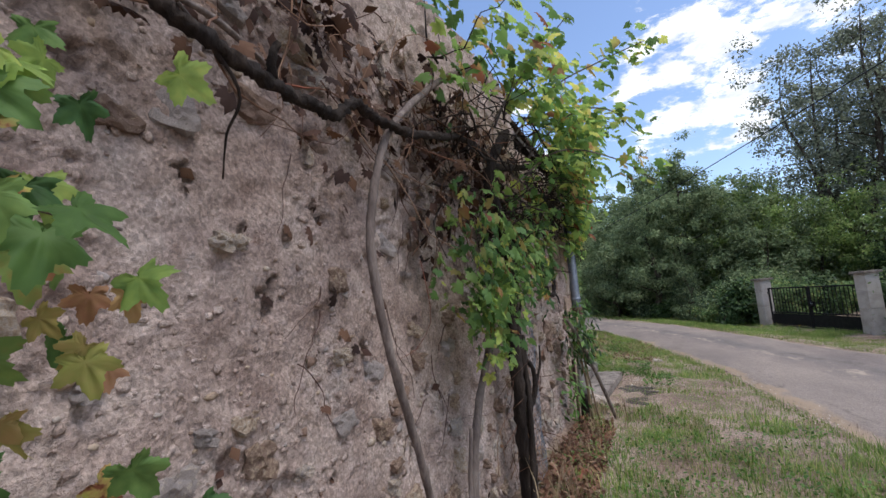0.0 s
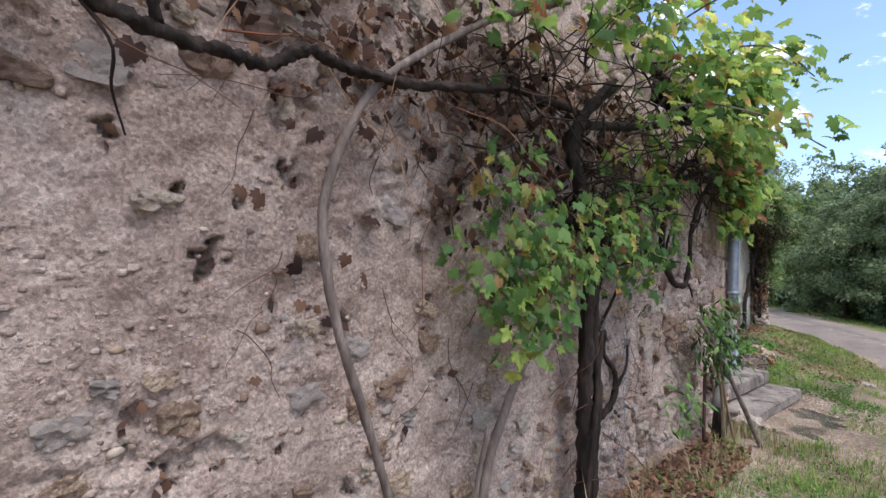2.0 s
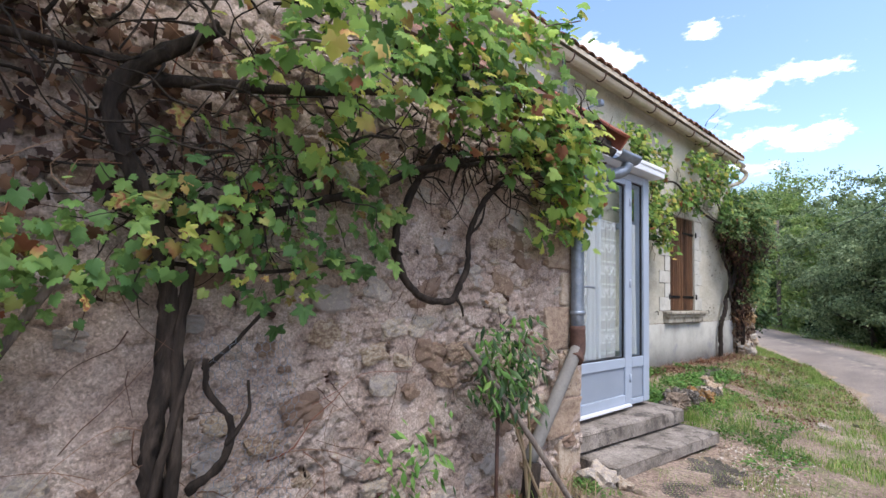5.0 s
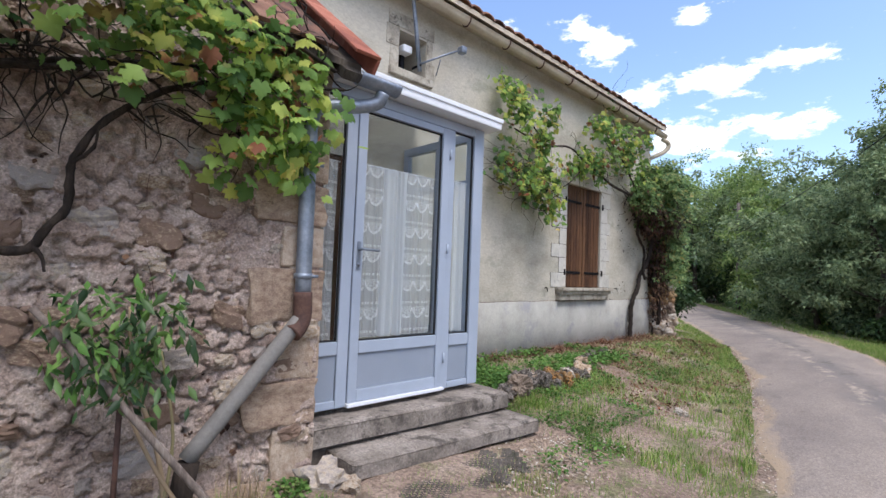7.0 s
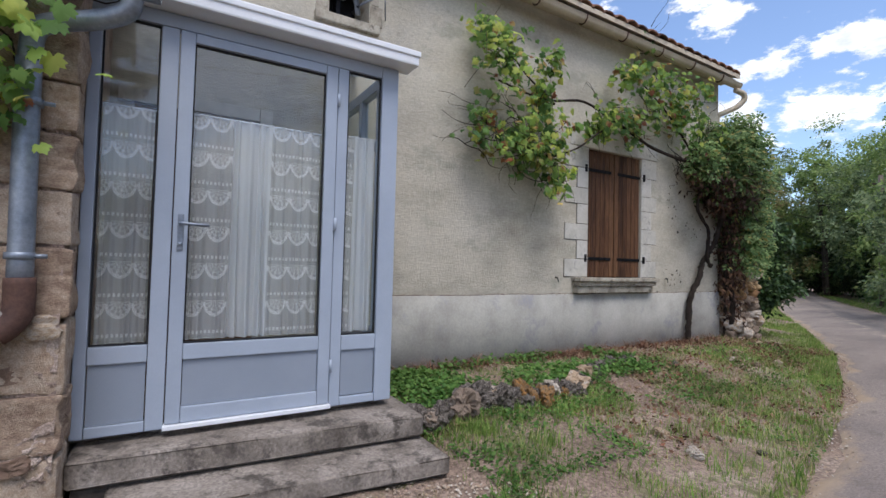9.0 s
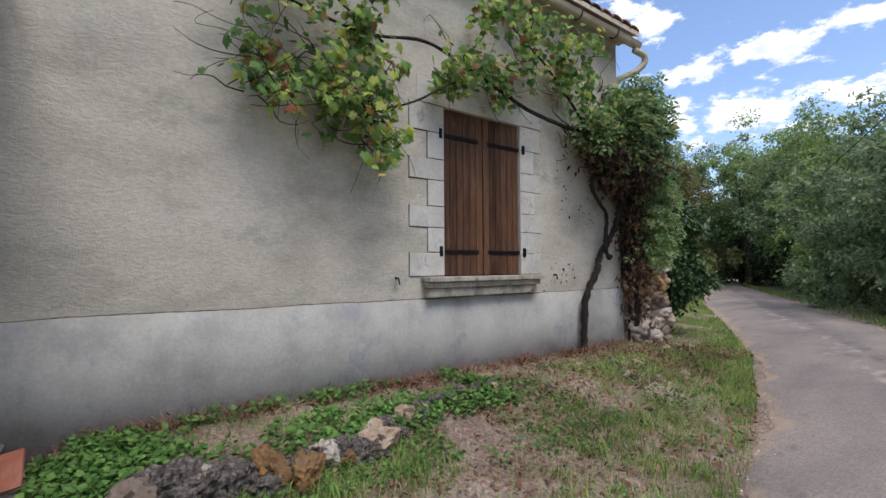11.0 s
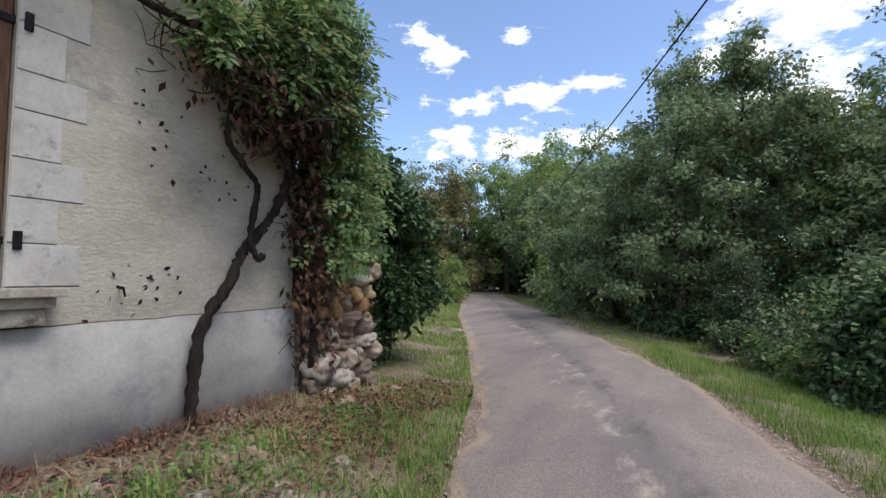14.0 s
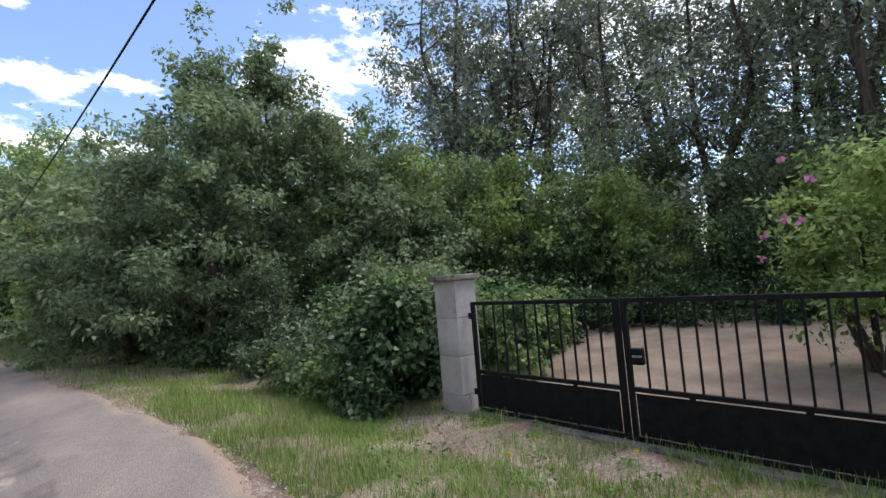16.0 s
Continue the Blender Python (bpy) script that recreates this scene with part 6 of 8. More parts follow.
    for k, (x, y, h) in enumerate(((4.0, 16.95, 1.1), (4.6, 17.55, 1.2), (5.3, 18.15, 1.15))):
        make_bush("hedge", x, y, 0.5, 0.5, h, M_LAUREL if k % 2 else M_WISTERIA, "ivy-covered hedge running back behind the gate", 3600, 0.09, 176 + k, category="hedge", template=leaf_kite(0.65), group="yard hedge")
    make_bush("bush", -5.0, 17.3, 0.8, 1.0, 3.3, M_WISTERIA, "tall green bush beyond the house", 9000, 0.10, 171)
    make_bush("bush", -8.9, 29.0, 0.8, 0.9, 2.1, M_TREELIGHT, "yellow-green shrub by the far stone wall", 4000, 0.10, 172)
    make_bush("bush", -10.9, 28.2, 1.2, 1.2, 2.8, M_TREELIGHT, "green shrub behind the far stone wall", 5000, 0.11, 173)
    make_tree("sapling", -4.6, 16.6, 5.0, 0.7, M_TREEDARK, "thin bare sapling above the hedge", 260, 0.08, 0.5, 1, 0.3, 174, "sapling")


build_woods()


# ---- climbing plants ----
def vine_leaves(boxes, total, rng, face=(1, 0, 0.35)):
    """Positions, normals and tips of leaves on a wall, filling soft boxes (x0, x1, y0, y1, z0, z1, weight)."""
    w = np.array([b[6] for b in boxes], float)
    which = rng.choice(len(boxes), total, p=w / w.sum())
    b = np.array([q[:6] for q in boxes])[which]
    u = rng.beta(1.6, 1.6, (total, 3))
    pos = np.stack([b[:, 0] + (b[:, 1] - b[:, 0]) * u[:, 0], b[:, 2] + (b[:, 3] - b[:, 2]) * u[:, 1], b[:, 4] + (b[:, 5] - b[:, 4]) * u[:, 2]], 1)
    pos = pos + rng.normal(size=(total, 3)) * np.array([0.03, 0.06, 0.05])
    nrm = unit(np.array(face) + rng.normal(size=(total, 3)) * 0.55)
    tips = unit(np.array([0.25, 0, -1.0]) + rng.normal(size=(total, 3)) * 0.45)
    return pos, nrm, tips


def leaf_fine(seed):
    """A grape leaf with toothed lobes, sunken veins and a wavy blade."""
    rng = np.random.default_rng(seed)
    lobes = [(0.0, 1.0), (62, 0.80), (118, 0.60)]
    rim = []
    m = 64
    for i in range(m):
        a = -180 + 360 * (i + 0.5) / m
        r = 0.30
        for c, top in lobes:
            for sgn in (1, -1):
                d = (a - sgn * c + 180) % 360 - 180
                r = max(r, top * (0.56 + 0.44 * math.exp(-(d / 19.0) ** 2)) * math.exp(-(d / 62.0) ** 4))
        if abs(a) > 158:
            r *= 0.45
        r *= (1.0 + (0.055 if i % 2 else -0.055)) * rng.uniform(0.95, 1.05) * 0.62
        rim.append((math.sin(radians(a)) * r, math.cos(radians(a)) * r + 0.36))
    rim = np.array(rim)
    verts, c = [np.array((0, 0.36, 0.0))], np.array((0, 0.36))
    steps = (0.3, 0.6, 0.84, 1.0)
    for k in steps:
        for x, y in c + (rim - c) * k:
            a = math.degrees(math.atan2(x, y - 0.2))
            vein = max(math.exp(-((a - q) / 7.0) ** 2) for q in (-118, -62, 0, 62, 118))
            z = -0.05 * vein - 0.22 * (x * x + (y - 0.36) ** 2) + 0.05 * math.sin(7 * x + seed) * math.sin(6 * y + seed * 1.3) * k + 0.035 * k * k * math.sin(a * 0.11 + seed)
            verts.append(np.array((x, y, z)))
    f = [(0, 1 + i, 1 + (i + 1) % m, 0)[:3] for i in range(m)]
    for k in range(len(steps) - 1):
        for i in range(m):
            p, q = 1 + k * m + i, 1 + k * m + (i + 1) % m
            f += [(p, p + m, q + m), (p, q + m, q)]
    return np.array(verts), np.array(f)


def leaf_meshes_fine(material, n=5, seed=0):
    return [mesh_np("leaf", *leaf_fine(seed + i), material, True) for i in range(n)]


def singles(meshes, pos, nrm, tips, sizes, parent):
    rot = frames_for(nrm, tips)
    for i in range(len(pos)):
        ob = new("leaf", meshes[i % len(meshes)])
        ob.parent = parent
        m = Matrix(rot[i].tolist()).to_4x4()
        m.translation = Vector(pos[i])
        ob.matrix_basis = m @ Matrix.Scale(float(sizes[i]), 4)


def twigs(n, boxes, rng, r=0.004, length=0.35, x_lim=None):
    """Thin tangled twigs inside the boxes."""
    out = []
    for k in range(n):
        b = boxes[rng.integers(0, len(boxes))]
        p = np.array([rng.uniform(b[0], b[1]), rng.uniform(b[2], b[3]), rng.uniform(b[4], b[5])])
        d = unit(rng.normal(size=3) * np.array([0.4, 1.0, 0.7]))
        pts = [p]
        for j in range(4):
            d = unit(d + rng.normal(size=3) * 0.45)
            q = pts[-1] + d * length / 4
            q[0] = max(q[0], b[0])
            pts.append(q)
        out.append((smooth_path(pts, 2), r * rng.uniform(0.6, 1.6), r * 0.4, 4, 0.1))
    return out


def build_wall_vine():
    rng = np.random.default_rng(31)
    vine = empty("grape_vine", "old grape vine sprawling over the rubble-stone wall", "vine")
    X = -0.80
    part_tubes("trunk", [
        (smooth_path([(X + 0.02, 2.75, 0.08), (X + 0.03, 2.73, 0.5), (X + 0.05, 2.69, 0.8), (X + 0.04, 2.72, 1.15), (X + 0.08, 2.64, 1.6), (X + 0.06, 2.49, 2.0), (X + 0.1, 2.79, 2.35)], 9), 0.034, 0.028, 12, 0.42),
        (smooth_path([(X + 0.05, 2.79, 0.1), (X + 0.07, 2.76, 0.5), (X + 0.08, 2.76, 0.8), (X + 0.06, 2.75, 1.2), (X + 0.1, 2.79, 1.7)], 9), 0.024, 0.018, 9, 0.36),
        (smooth_path([(X + 0.03, 2.82, 0.62), (X + 0.08, 2.92, 0.72), (X + 0.09, 2.94, 0.86), (X + 0.06, 2.86, 0.98), (X + 0.07, 2.84, 1.1)], 7), 0.017, 0.010, 8, 0.4),
        (smooth_path([(X + 0.09, 2.93, 0.78), (X + 0.12, 2.99, 0.9), (X + 0.13, 2.98, 1.02)], 5), 0.010, 0.005, 7, 0.3),
        (smooth_path([(X + 0.07, 2.67, 0.1), (X + 0.10, 2.69, 0.6), (X + 0.08, 2.79, 1.1)], 9), 0.018, 0.012, 8, 0.32)], M_BARK, vine, "thick dark twisted trunk")
    part_tubes("bough", [(smooth_path([(-0.90, 0.42, 2.16), (-0.85, 0.52, 2.04), (-0.78, 0.60, 1.94), (-0.74, 0.69, 1.885), (-0.72, 0.80, 1.855), (-0.72, 0.95, 1.857), (-0.72, 1.04, 1.868), (-0.72, 1.13, 1.936), (-0.72, 1.22, 1.928), (-0.72, 1.35, 1.936), (-0.72, 1.505, 1.955), (-0.72, 1.82, 2.04), (-0.72, 2.07, 2.1), (-0.74, 2.6, 2.14)], 10), 0.018, 0.013, 10, 0.5), (smooth_path([(-0.72, 0.80, 1.87), (-0.70, 0.78, 1.91), (-0.69, 0.79, 1.94)], 4), 0.012, 0.008, 7, 0.4), (smooth_path([(-0.76, 0.60, 1.95), (-0.74, 0.72, 1.82), (-0.80, 0.74, 1.74), (-0.86, 0.78, 1.66)], 5), 0.005, 0.002, 5, 0.2)], M_BARK, vine, "dark horizontal bough")
    part_tubes("cane", [(smooth_path([(-0.80, 1.70, 0.10), (-0.77, 1.58, 0.45), (-0.75, 1.46, 0.75), (-0.75, 1.37, 0.98), (-0.75, 1.27, 1.23), (-0.75, 1.215, 1.475), (-0.75, 1.225, 1.61), (-0.75, 1.275, 1.755), (-0.75, 1.37, 1.92), (-0.75, 1.57, 2.10), (-0.74, 1.94, 2.36), (-0.70, 2.35, 2.58)], 6), 0.0135, 0.0145, 9, 0.16)], M_GREYBARK, vine, "long pale arching cane")
    part_tubes("cane", [(smooth_path([(-0.80, 1.98, 0.12), (-0.80, 2.0, 0.55), (-0.79, 2.12, 0.85), (-0.76, 2.24, 1.08), (-0.74, 2.4, 1.4)], 7), 0.022, 0.015, 8, 0.1), (smooth_path([(-0.79, 1.93, 0.12), (-0.80, 1.95, 0.5), (-0.79, 2.0, 0.78)], 6), 0.013, 0.008, 7, 0.1)], M_GREYBARK, vine, "pale slanting cane")
    part_tubes("dead_twig", [(smooth_path([(-0.78, 0.22, 1.72), (-0.8, 0.38, 1.86), (-0.82, 0.55, 1.98), (-0.84, 0.74, 2.03), (-0.86, 0.95, 2.0)], 6), 0.006, 0.009, 6, 0.1), (smooth_path([(-0.83, 0.52, 1.98), (-0.80, 0.54, 2.1), (-0.8, 0.6, 2.2)], 4), 0.005, 0.003, 5, 0.1), (smooth_path([(-0.83, 0.6, 2.0), (-0.82, 0.63, 2.04), (-0.8, 0.62, 2.1)], 4), 0.005, 0.003, 5, 0.1)], M_GREYBARK, vine, "pale dead twig")
    loop = smooth_path([(-0.70, 3.92, 2.15), (-0.74, 3.84, 2.0), (-0.76, 3.75, 1.81), (-0.77, 3.70, 1.66), (-0.76, 3.71, 1.52), (-0.75, 3.79, 1.39), (-0.75, 3.92, 1.325), (-0.74, 4.07, 1.33), (-0.74, 4.13, 1.42), (-0.75, 4.19, 1.52), (-0.75, 4.19, 1.66), (-0.74, 4.22, 1.78), (-0.73, 4.33, 1.95), (-0.70, 4.55, 2.13), (-0.66, 4.75, 2.2)], 5)
    spur = [smooth_path([(-0.74, 4.08, 1.35), (-0.72, 4.12, 1.30), (-0.71, 4.13, 1.24)], 4), smooth_path([(-0.74, 4.19, 1.7), (-0.72, 4.26, 1.78), (-0.7, 4.27, 1.88)], 4), smooth_path([(-0.75, 3.72, 1.55), (-0.72, 3.66, 1.6), (-0.7, 3.65, 1.68)], 4)]
    loop2 = smooth_path([(-0.74, 3.84, 2.0), (-0.72, 3.98, 2.06), (-0.70, 4.15, 2.12), (-0.64, 4.7, 2.25), (-0.6, 5.2, 2.3), (-0.58, 5.38, 2.33)], 6)
    long1 = smooth_path([(-0.80, 2.5, 1.66), (-0.79, 2.75, 1.60), (-0.78, 2.95, 1.65), (-0.77, 3.1, 1.69), (-0.76, 3.27, 1.76), (-0.74, 3.52, 1.85), (-0.72, 3.8, 2.0), (-0.68, 4.2, 2.1)], 6)
    low1 = smooth_path([(-0.79, 2.6, 1.46), (-0.79, 2.96, 1.43), (-0.78, 3.12, 1.44), (-0.77, 3.3, 1.47), (-0.76, 3.5, 1.5)], 6)
    low2 = smooth_path([(-0.79, 2.85, 1.05), (-0.79, 2.97, 1.16), (-0.78, 3.1, 1.31), (-0.77, 3.25, 1.42)], 6)
    long2 = smooth_path([(-0.76, 2.6, 2.1), (-0.7, 3.1, 2.2), (-0.62, 3.7, 2.35), (-0.56, 4.4, 2.5), (-0.54, 4.9, 2.5), (-0.54, 5.3, 2.4)], 6)
    part_tubes("bough", [(loop, 0.021, 0.014, 8, 0.34)] + [(q, 0.010, 0.005, 6, 0.3) for q in spur], M_BARK, vine, "looping dark bough with knots")
    part_tubes("bough", [(loop2, 0.018, 0.010, 8, 0.26), (long1, 0.025, 0.013, 8, 0.26), (low1, 0.010, 0.006, 7, 0.22), (low2, 0.010, 0.006, 7, 0.22), (long2, 0.024, 0.012, 8, 0.26)], M_BARK, vine, "dark bough along the wall")
    tang = [(-0.84, -0.5, 1.9, 3.3, 1.8, 2.5), (-0.86, -0.62, 1.8, 3.4, 1.75, 2.7), (-0.80, -0.62, 3.6, 4.9, 1.95, 2.25), (-0.82, -0.5, 3.0, 5.4, 2.1, 2.7), (-0.82, -0.7, 2.5, 3.1, 1.5, 1.9)]
    part_tubes("twig_tangle", twigs(330, tang, rng, 0.0045, 0.34), M_BARK, vine, "tangle of thin dark twigs")["kind"] = "stuff"
    hung = [(-0.86, -0.78, 1.6, 3.2, 1.5, 2.3), (-0.86, -0.78, 0.3, 1.8, 1.9, 2.5), (-0.84, -0.76, 2.4, 3.4, 0.2, 0.9)]
    part_tubes("tendril_tangle", twigs(140, hung, rng, 0.0022, 0.5), M_DRYLEAF, vine, "thin dry tendrils")["kind"] = "stuff"
    meshes = leaf_meshes_fine(M_GRAPE, 6, 40)
    part_tubes("cane", [(smooth_path([(-0.66, 0.05, 2.4), (-0.58, 0.12, 1.9), (-0.53, 0.18, 1.5), (-0.52, 0.2, 1.0), (-0.56, 0.18, 0.6)], 6), 0.005, 0.004, 6, 0.1), (smooth_path([(-0.53, 0.18, 1.5), (-0.51, 0.24, 1.46), (-0.49, 0.32, 1.44)], 5), 0.003, 0.002, 5, 0.1)], M_GREYBARK, vine, "thin hanging cane")
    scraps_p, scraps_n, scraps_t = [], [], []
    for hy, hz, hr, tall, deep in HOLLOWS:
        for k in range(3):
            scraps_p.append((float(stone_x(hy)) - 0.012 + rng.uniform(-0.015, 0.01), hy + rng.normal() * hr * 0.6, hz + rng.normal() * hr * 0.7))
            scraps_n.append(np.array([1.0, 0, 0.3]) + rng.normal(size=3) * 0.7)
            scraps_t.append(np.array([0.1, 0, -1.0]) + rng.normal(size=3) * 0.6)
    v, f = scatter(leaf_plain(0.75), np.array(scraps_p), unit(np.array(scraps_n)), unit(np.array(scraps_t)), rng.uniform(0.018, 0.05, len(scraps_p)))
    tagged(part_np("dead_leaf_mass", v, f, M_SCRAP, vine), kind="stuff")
    # leaves close to the lens at the start
    p, n, t = vine_leaves([(-0.54, -0.46, 0.14, 0.27, 1.15, 1.72, 8), (-0.62, -0.5, -0.2, 0.2, 0.9, 2.1, 4), (-0.52, -0.47, 0.26, 0.34, 1.36, 1.52, 0.5)], 40, rng, (0.9, -0.5, 0.25))
    singles(leaf_meshes_fine(M_GRAPE, 6, 3), p, n, t, rng.uniform(0.05, 0.085, len(p)), vine)
    # most of the nearest leaves take the darker copy, tinted for shade
    p, n, t = vine_leaves([(-0.56, -0.46, 0.12, 0.25, 1.0, 1.75, 8), (-0.62, -0.5, -0.2, 0.2, 0.9, 2.1, 6)], 130, rng, (0.9, -0.5, 0.25))
    singles(leaf_meshes_fine(M_GRAPEDARK, 6, 90), p, n, t, rng.uniform(0.05, 0.09, len(p)), vine)
    p, n, t = vine_leaves([(-0.54, -0.46, 0.16, 0.28, 1.05, 1.5, 8), (-0.52, -0.47, 0.26, 0.33, 1.3, 1.42, 2)], 14, rng, (0.9, -0.5, 0.25))
    singles(leaf_meshes_fine(M_RUSTLEAF, 3, 20), p, n, t, rng.uniform(0.04, 0.065, len(p)), vine)
    # the bushy clump over the trunk
    clump = [(-0.80, -0.50, 1.78, 2.5, 1.25, 1.62, 3), (-0.78, -0.54, 1.85, 2.25, 1.06, 1.35, 1.2), (-0.76, -0.5, 2.4, 3.3, 1.35, 1.85, 2.2), (-0.76, -0.5, 1.8, 2.1, 1.6, 1.86, 0.6)]
    p, n, t = vine_leaves(clump, 190, rng)
    singles(meshes, p, n, t, rng.uniform(0.035, 0.085, len(p)), vine)
    # inner clump leaves in the shade-tinted copy
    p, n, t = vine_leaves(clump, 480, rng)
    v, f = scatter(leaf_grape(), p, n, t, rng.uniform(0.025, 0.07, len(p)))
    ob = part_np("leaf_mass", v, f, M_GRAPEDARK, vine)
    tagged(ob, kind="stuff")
    # the long overhanging fringe
    top = [(-0.58, -0.25, 2.0, 3.2, 2.35, 2.85, 2.2), (-0.60, -0.20, 3.0, 4.4, 2.1, 2.85, 6), (-0.62, -0.38, 4.2, 5.12, 2.1, 2.65, 5), (-0.66, -0.50, 4.8, 5.28, 1.85, 2.4, 1.6), (-0.50, -0.2, 3.4, 4.5, 2.45, 2.9, 2.5), (-0.78, -0.55, 3.0, 3.7, 1.85, 2.2, 0.7), (-0.78, -0.6, 2.55, 3.3, 1.60, 1.95, 0.25), (-0.72, -0.45, 1.65, 2.3, 2.2, 2.9, 1.4)]
    p, n, t = vine_leaves(top, 1250, rng, (0.8, 0.0, 0.7))
    v, f = scatter(leaf_grape(), p, n, t, rng.uniform(0.035, 0.098, len(p)))
    tagged(part_np("leaf_fringe", v, f, M_GRAPE, vine), kind="stuff")
    # leaves under the fringe, with their shade painted into the green
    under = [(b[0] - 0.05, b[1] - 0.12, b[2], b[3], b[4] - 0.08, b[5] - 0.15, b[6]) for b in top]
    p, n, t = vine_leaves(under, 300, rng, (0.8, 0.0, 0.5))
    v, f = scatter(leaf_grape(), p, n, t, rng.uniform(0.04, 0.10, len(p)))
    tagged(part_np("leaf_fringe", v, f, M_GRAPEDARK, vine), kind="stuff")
    low_mass = [(-0.74, -0.56, 2.95, 3.65, 1.72, 2.15, 3), (-0.74, -0.58, 3.2, 3.66, 1.42, 1.8, 3), (-0.74, -0.62, 3.0, 3.3, 1.22, 1.5, 1.2), (-0.72, -0.55, 2.5, 2.95, 1.45, 2.0, 1.2)]
    p, n, t = vine_leaves(low_mass, 96, rng, (0.9, -0.1, 0.4))
    singles(leaf_meshes_fine(M_GRAPEDARK, 5, 60), p, n, t, rng.uniform(0.055, 0.115, len(p)), vine)
    p, n, t = vine_leaves([(-0.70, -0.55, 4.7, 5.26, 1.72, 2.2, 3), (-0.64, -0.5, 5.0, 5.34, 2.0, 2.5, 1)], 150, rng, (0.9, 0.1, 0.4))
    v, f = scatter(leaf_grape(), p, n, t, rng.uniform(0.05, 0.11, len(p)))
    tagged(part_np("leaf_fringe", v, f, M_GRAPE, vine), kind="stuff")
    # long shoots arching out from the wall
    shoots = [[(-0.7, 2.7, 2.2), (-0.4, 2.8, 2.55), (-0.1, 2.95, 2.72), (0.16, 3.05, 2.82)], [(-0.7, 2.8, 2.0), (-0.4, 2.9, 2.2), (-0.1, 3.0, 2.12), (0.12, 3.05, 1.95)], [(-0.7, 3.1, 2.2), (-0.35, 3.15, 2.5), (-0.1, 3.2, 2.5), (0.05, 3.3, 2.35)], [(-0.65, 3.5, 2.3), (-0.3, 3.6, 2.6), (-0.12, 3.8, 2.62)], [(-0.65, 2.4, 2.3), (-0.45, 2.5, 2.6), (-0.25, 2.6, 2.85)], [(-0.6, 4.0, 2.4), (-0.3, 4.15, 2.7), (-0.1, 4.3, 2.75)]]
    for s in shoots:
        part_tubes("shoot", [(smooth_path(s, 6), 0.006, 0.003, 5, 0.1)], M_GREYBARK, vine)
    base = np.vstack([smooth_path(s, 12)[6:] for s in shoots])
    q = base[rng.integers(0, len(base), 330)] + rng.normal(size=(330, 3)) * 0.055
    n = unit(np.array([0.5, -0.2, 0.8]) + rng.normal(size=q.shape) * 0.5)
    t = unit(np.array([0.25, 0, -1.0]) + rng.normal(size=q.shape) * 0.5)
    v, f = scatter(leaf_grape(), q, n, t, rng.uniform(0.035, 0.085, len(q)))
    tagged(part_np("shoot_leaves", v, f, M_GRAPE, vine), kind="stuff")
    # dead leaves caught on the wall
    p, n, t = vine_leaves([(-0.90, -0.82, 0.3, 2.6, 1.9, 2.5, 3), (-0.86, -0.76, 1.7, 3.2, 1.6, 2.4, 3), (-0.90, -0.86, 1.0, 1.7, 1.0, 1.9, 0.2)], 420, rng)
    v, f = scatter(leaf_grape(), p, n, t, rng.uniform(0.03, 0.075, len(p)))
    tagged(part_np("dry_leaves", v, f, M_SCRAP, vine), kind="stuff")
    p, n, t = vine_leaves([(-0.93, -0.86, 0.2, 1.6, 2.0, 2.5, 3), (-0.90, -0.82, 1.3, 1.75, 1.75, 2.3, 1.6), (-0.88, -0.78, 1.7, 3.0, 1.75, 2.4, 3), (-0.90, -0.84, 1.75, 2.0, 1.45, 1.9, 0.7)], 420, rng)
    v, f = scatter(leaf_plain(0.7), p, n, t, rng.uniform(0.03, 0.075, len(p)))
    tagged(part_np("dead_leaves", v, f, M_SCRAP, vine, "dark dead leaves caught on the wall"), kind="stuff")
    # dead stems still clinging to the mortar
    cling = []
    for k in range(46):
        y, z = rng.uniform(1.0, 4.6), rng.uniform(0.9, 2.1)
        lean = rng.normal() * 0.25
        pts = []
        for j in range(5):
            pts.append((float(stone_x(y)) + 0.012 + rng.uniform(0, 0.008), y, z))
            y, z = y + lean * 0.14 + rng.normal() * 0.02, z - rng.uniform(0.02, 0.08)
        cling.append((smooth_path(pts, 3), rng.uniform(0.0014, 0.0032), 0.001, 4, 0.15))
    part_tubes("stem_tangle", cling, M_RUSTPIPE, vine, "thin dead stems clinging to the wall")["kind"] = "stuff"


def build_wire_netting():
    """Hexagonal netting bent round the foot of the trunk."""
    net = empty("wire_netting", "rusty hexagonal chicken wire round the vine trunk", "wire netting")
    s, wires = 0.022, []
    w = s * math.sqrt(3)

    def at(u, v):
        return np.array([-0.775 + 0.05 * math.sin(min(1.0, u / 0.4) * math.pi) + 0.008 * math.sin(u * 23 + v * 17), 2.82 + u + 0.012 * math.sin(v * 11), 0.22 + v])
    for r in range(29):
        for c in range(11):
            u, v = c * w + (r % 2) * w / 2, r * s * 1.5
            if u > 0.40 - 0.16 * max(0.0, v - 0.55):
                continue
            a, lo, hi = at(u, v), at(u + w / 2, v + s / 2), at(u + w / 2, v - s / 2)
            wires += [(np.array([a, lo]), 0.0011, 0.0011, 3, 0), (np.array([at(u + w, v), lo]), 0.0011, 0.0011, 3, 0), (np.array([lo, at(u + w / 2, v + s * 1.5)]), 0.0014, 0.0014, 3, 0)]
    part_tubes("mesh", wires, M_ZINC, net)["kind"] = "stuff"


build_wire_netting()


build_wall_vine()


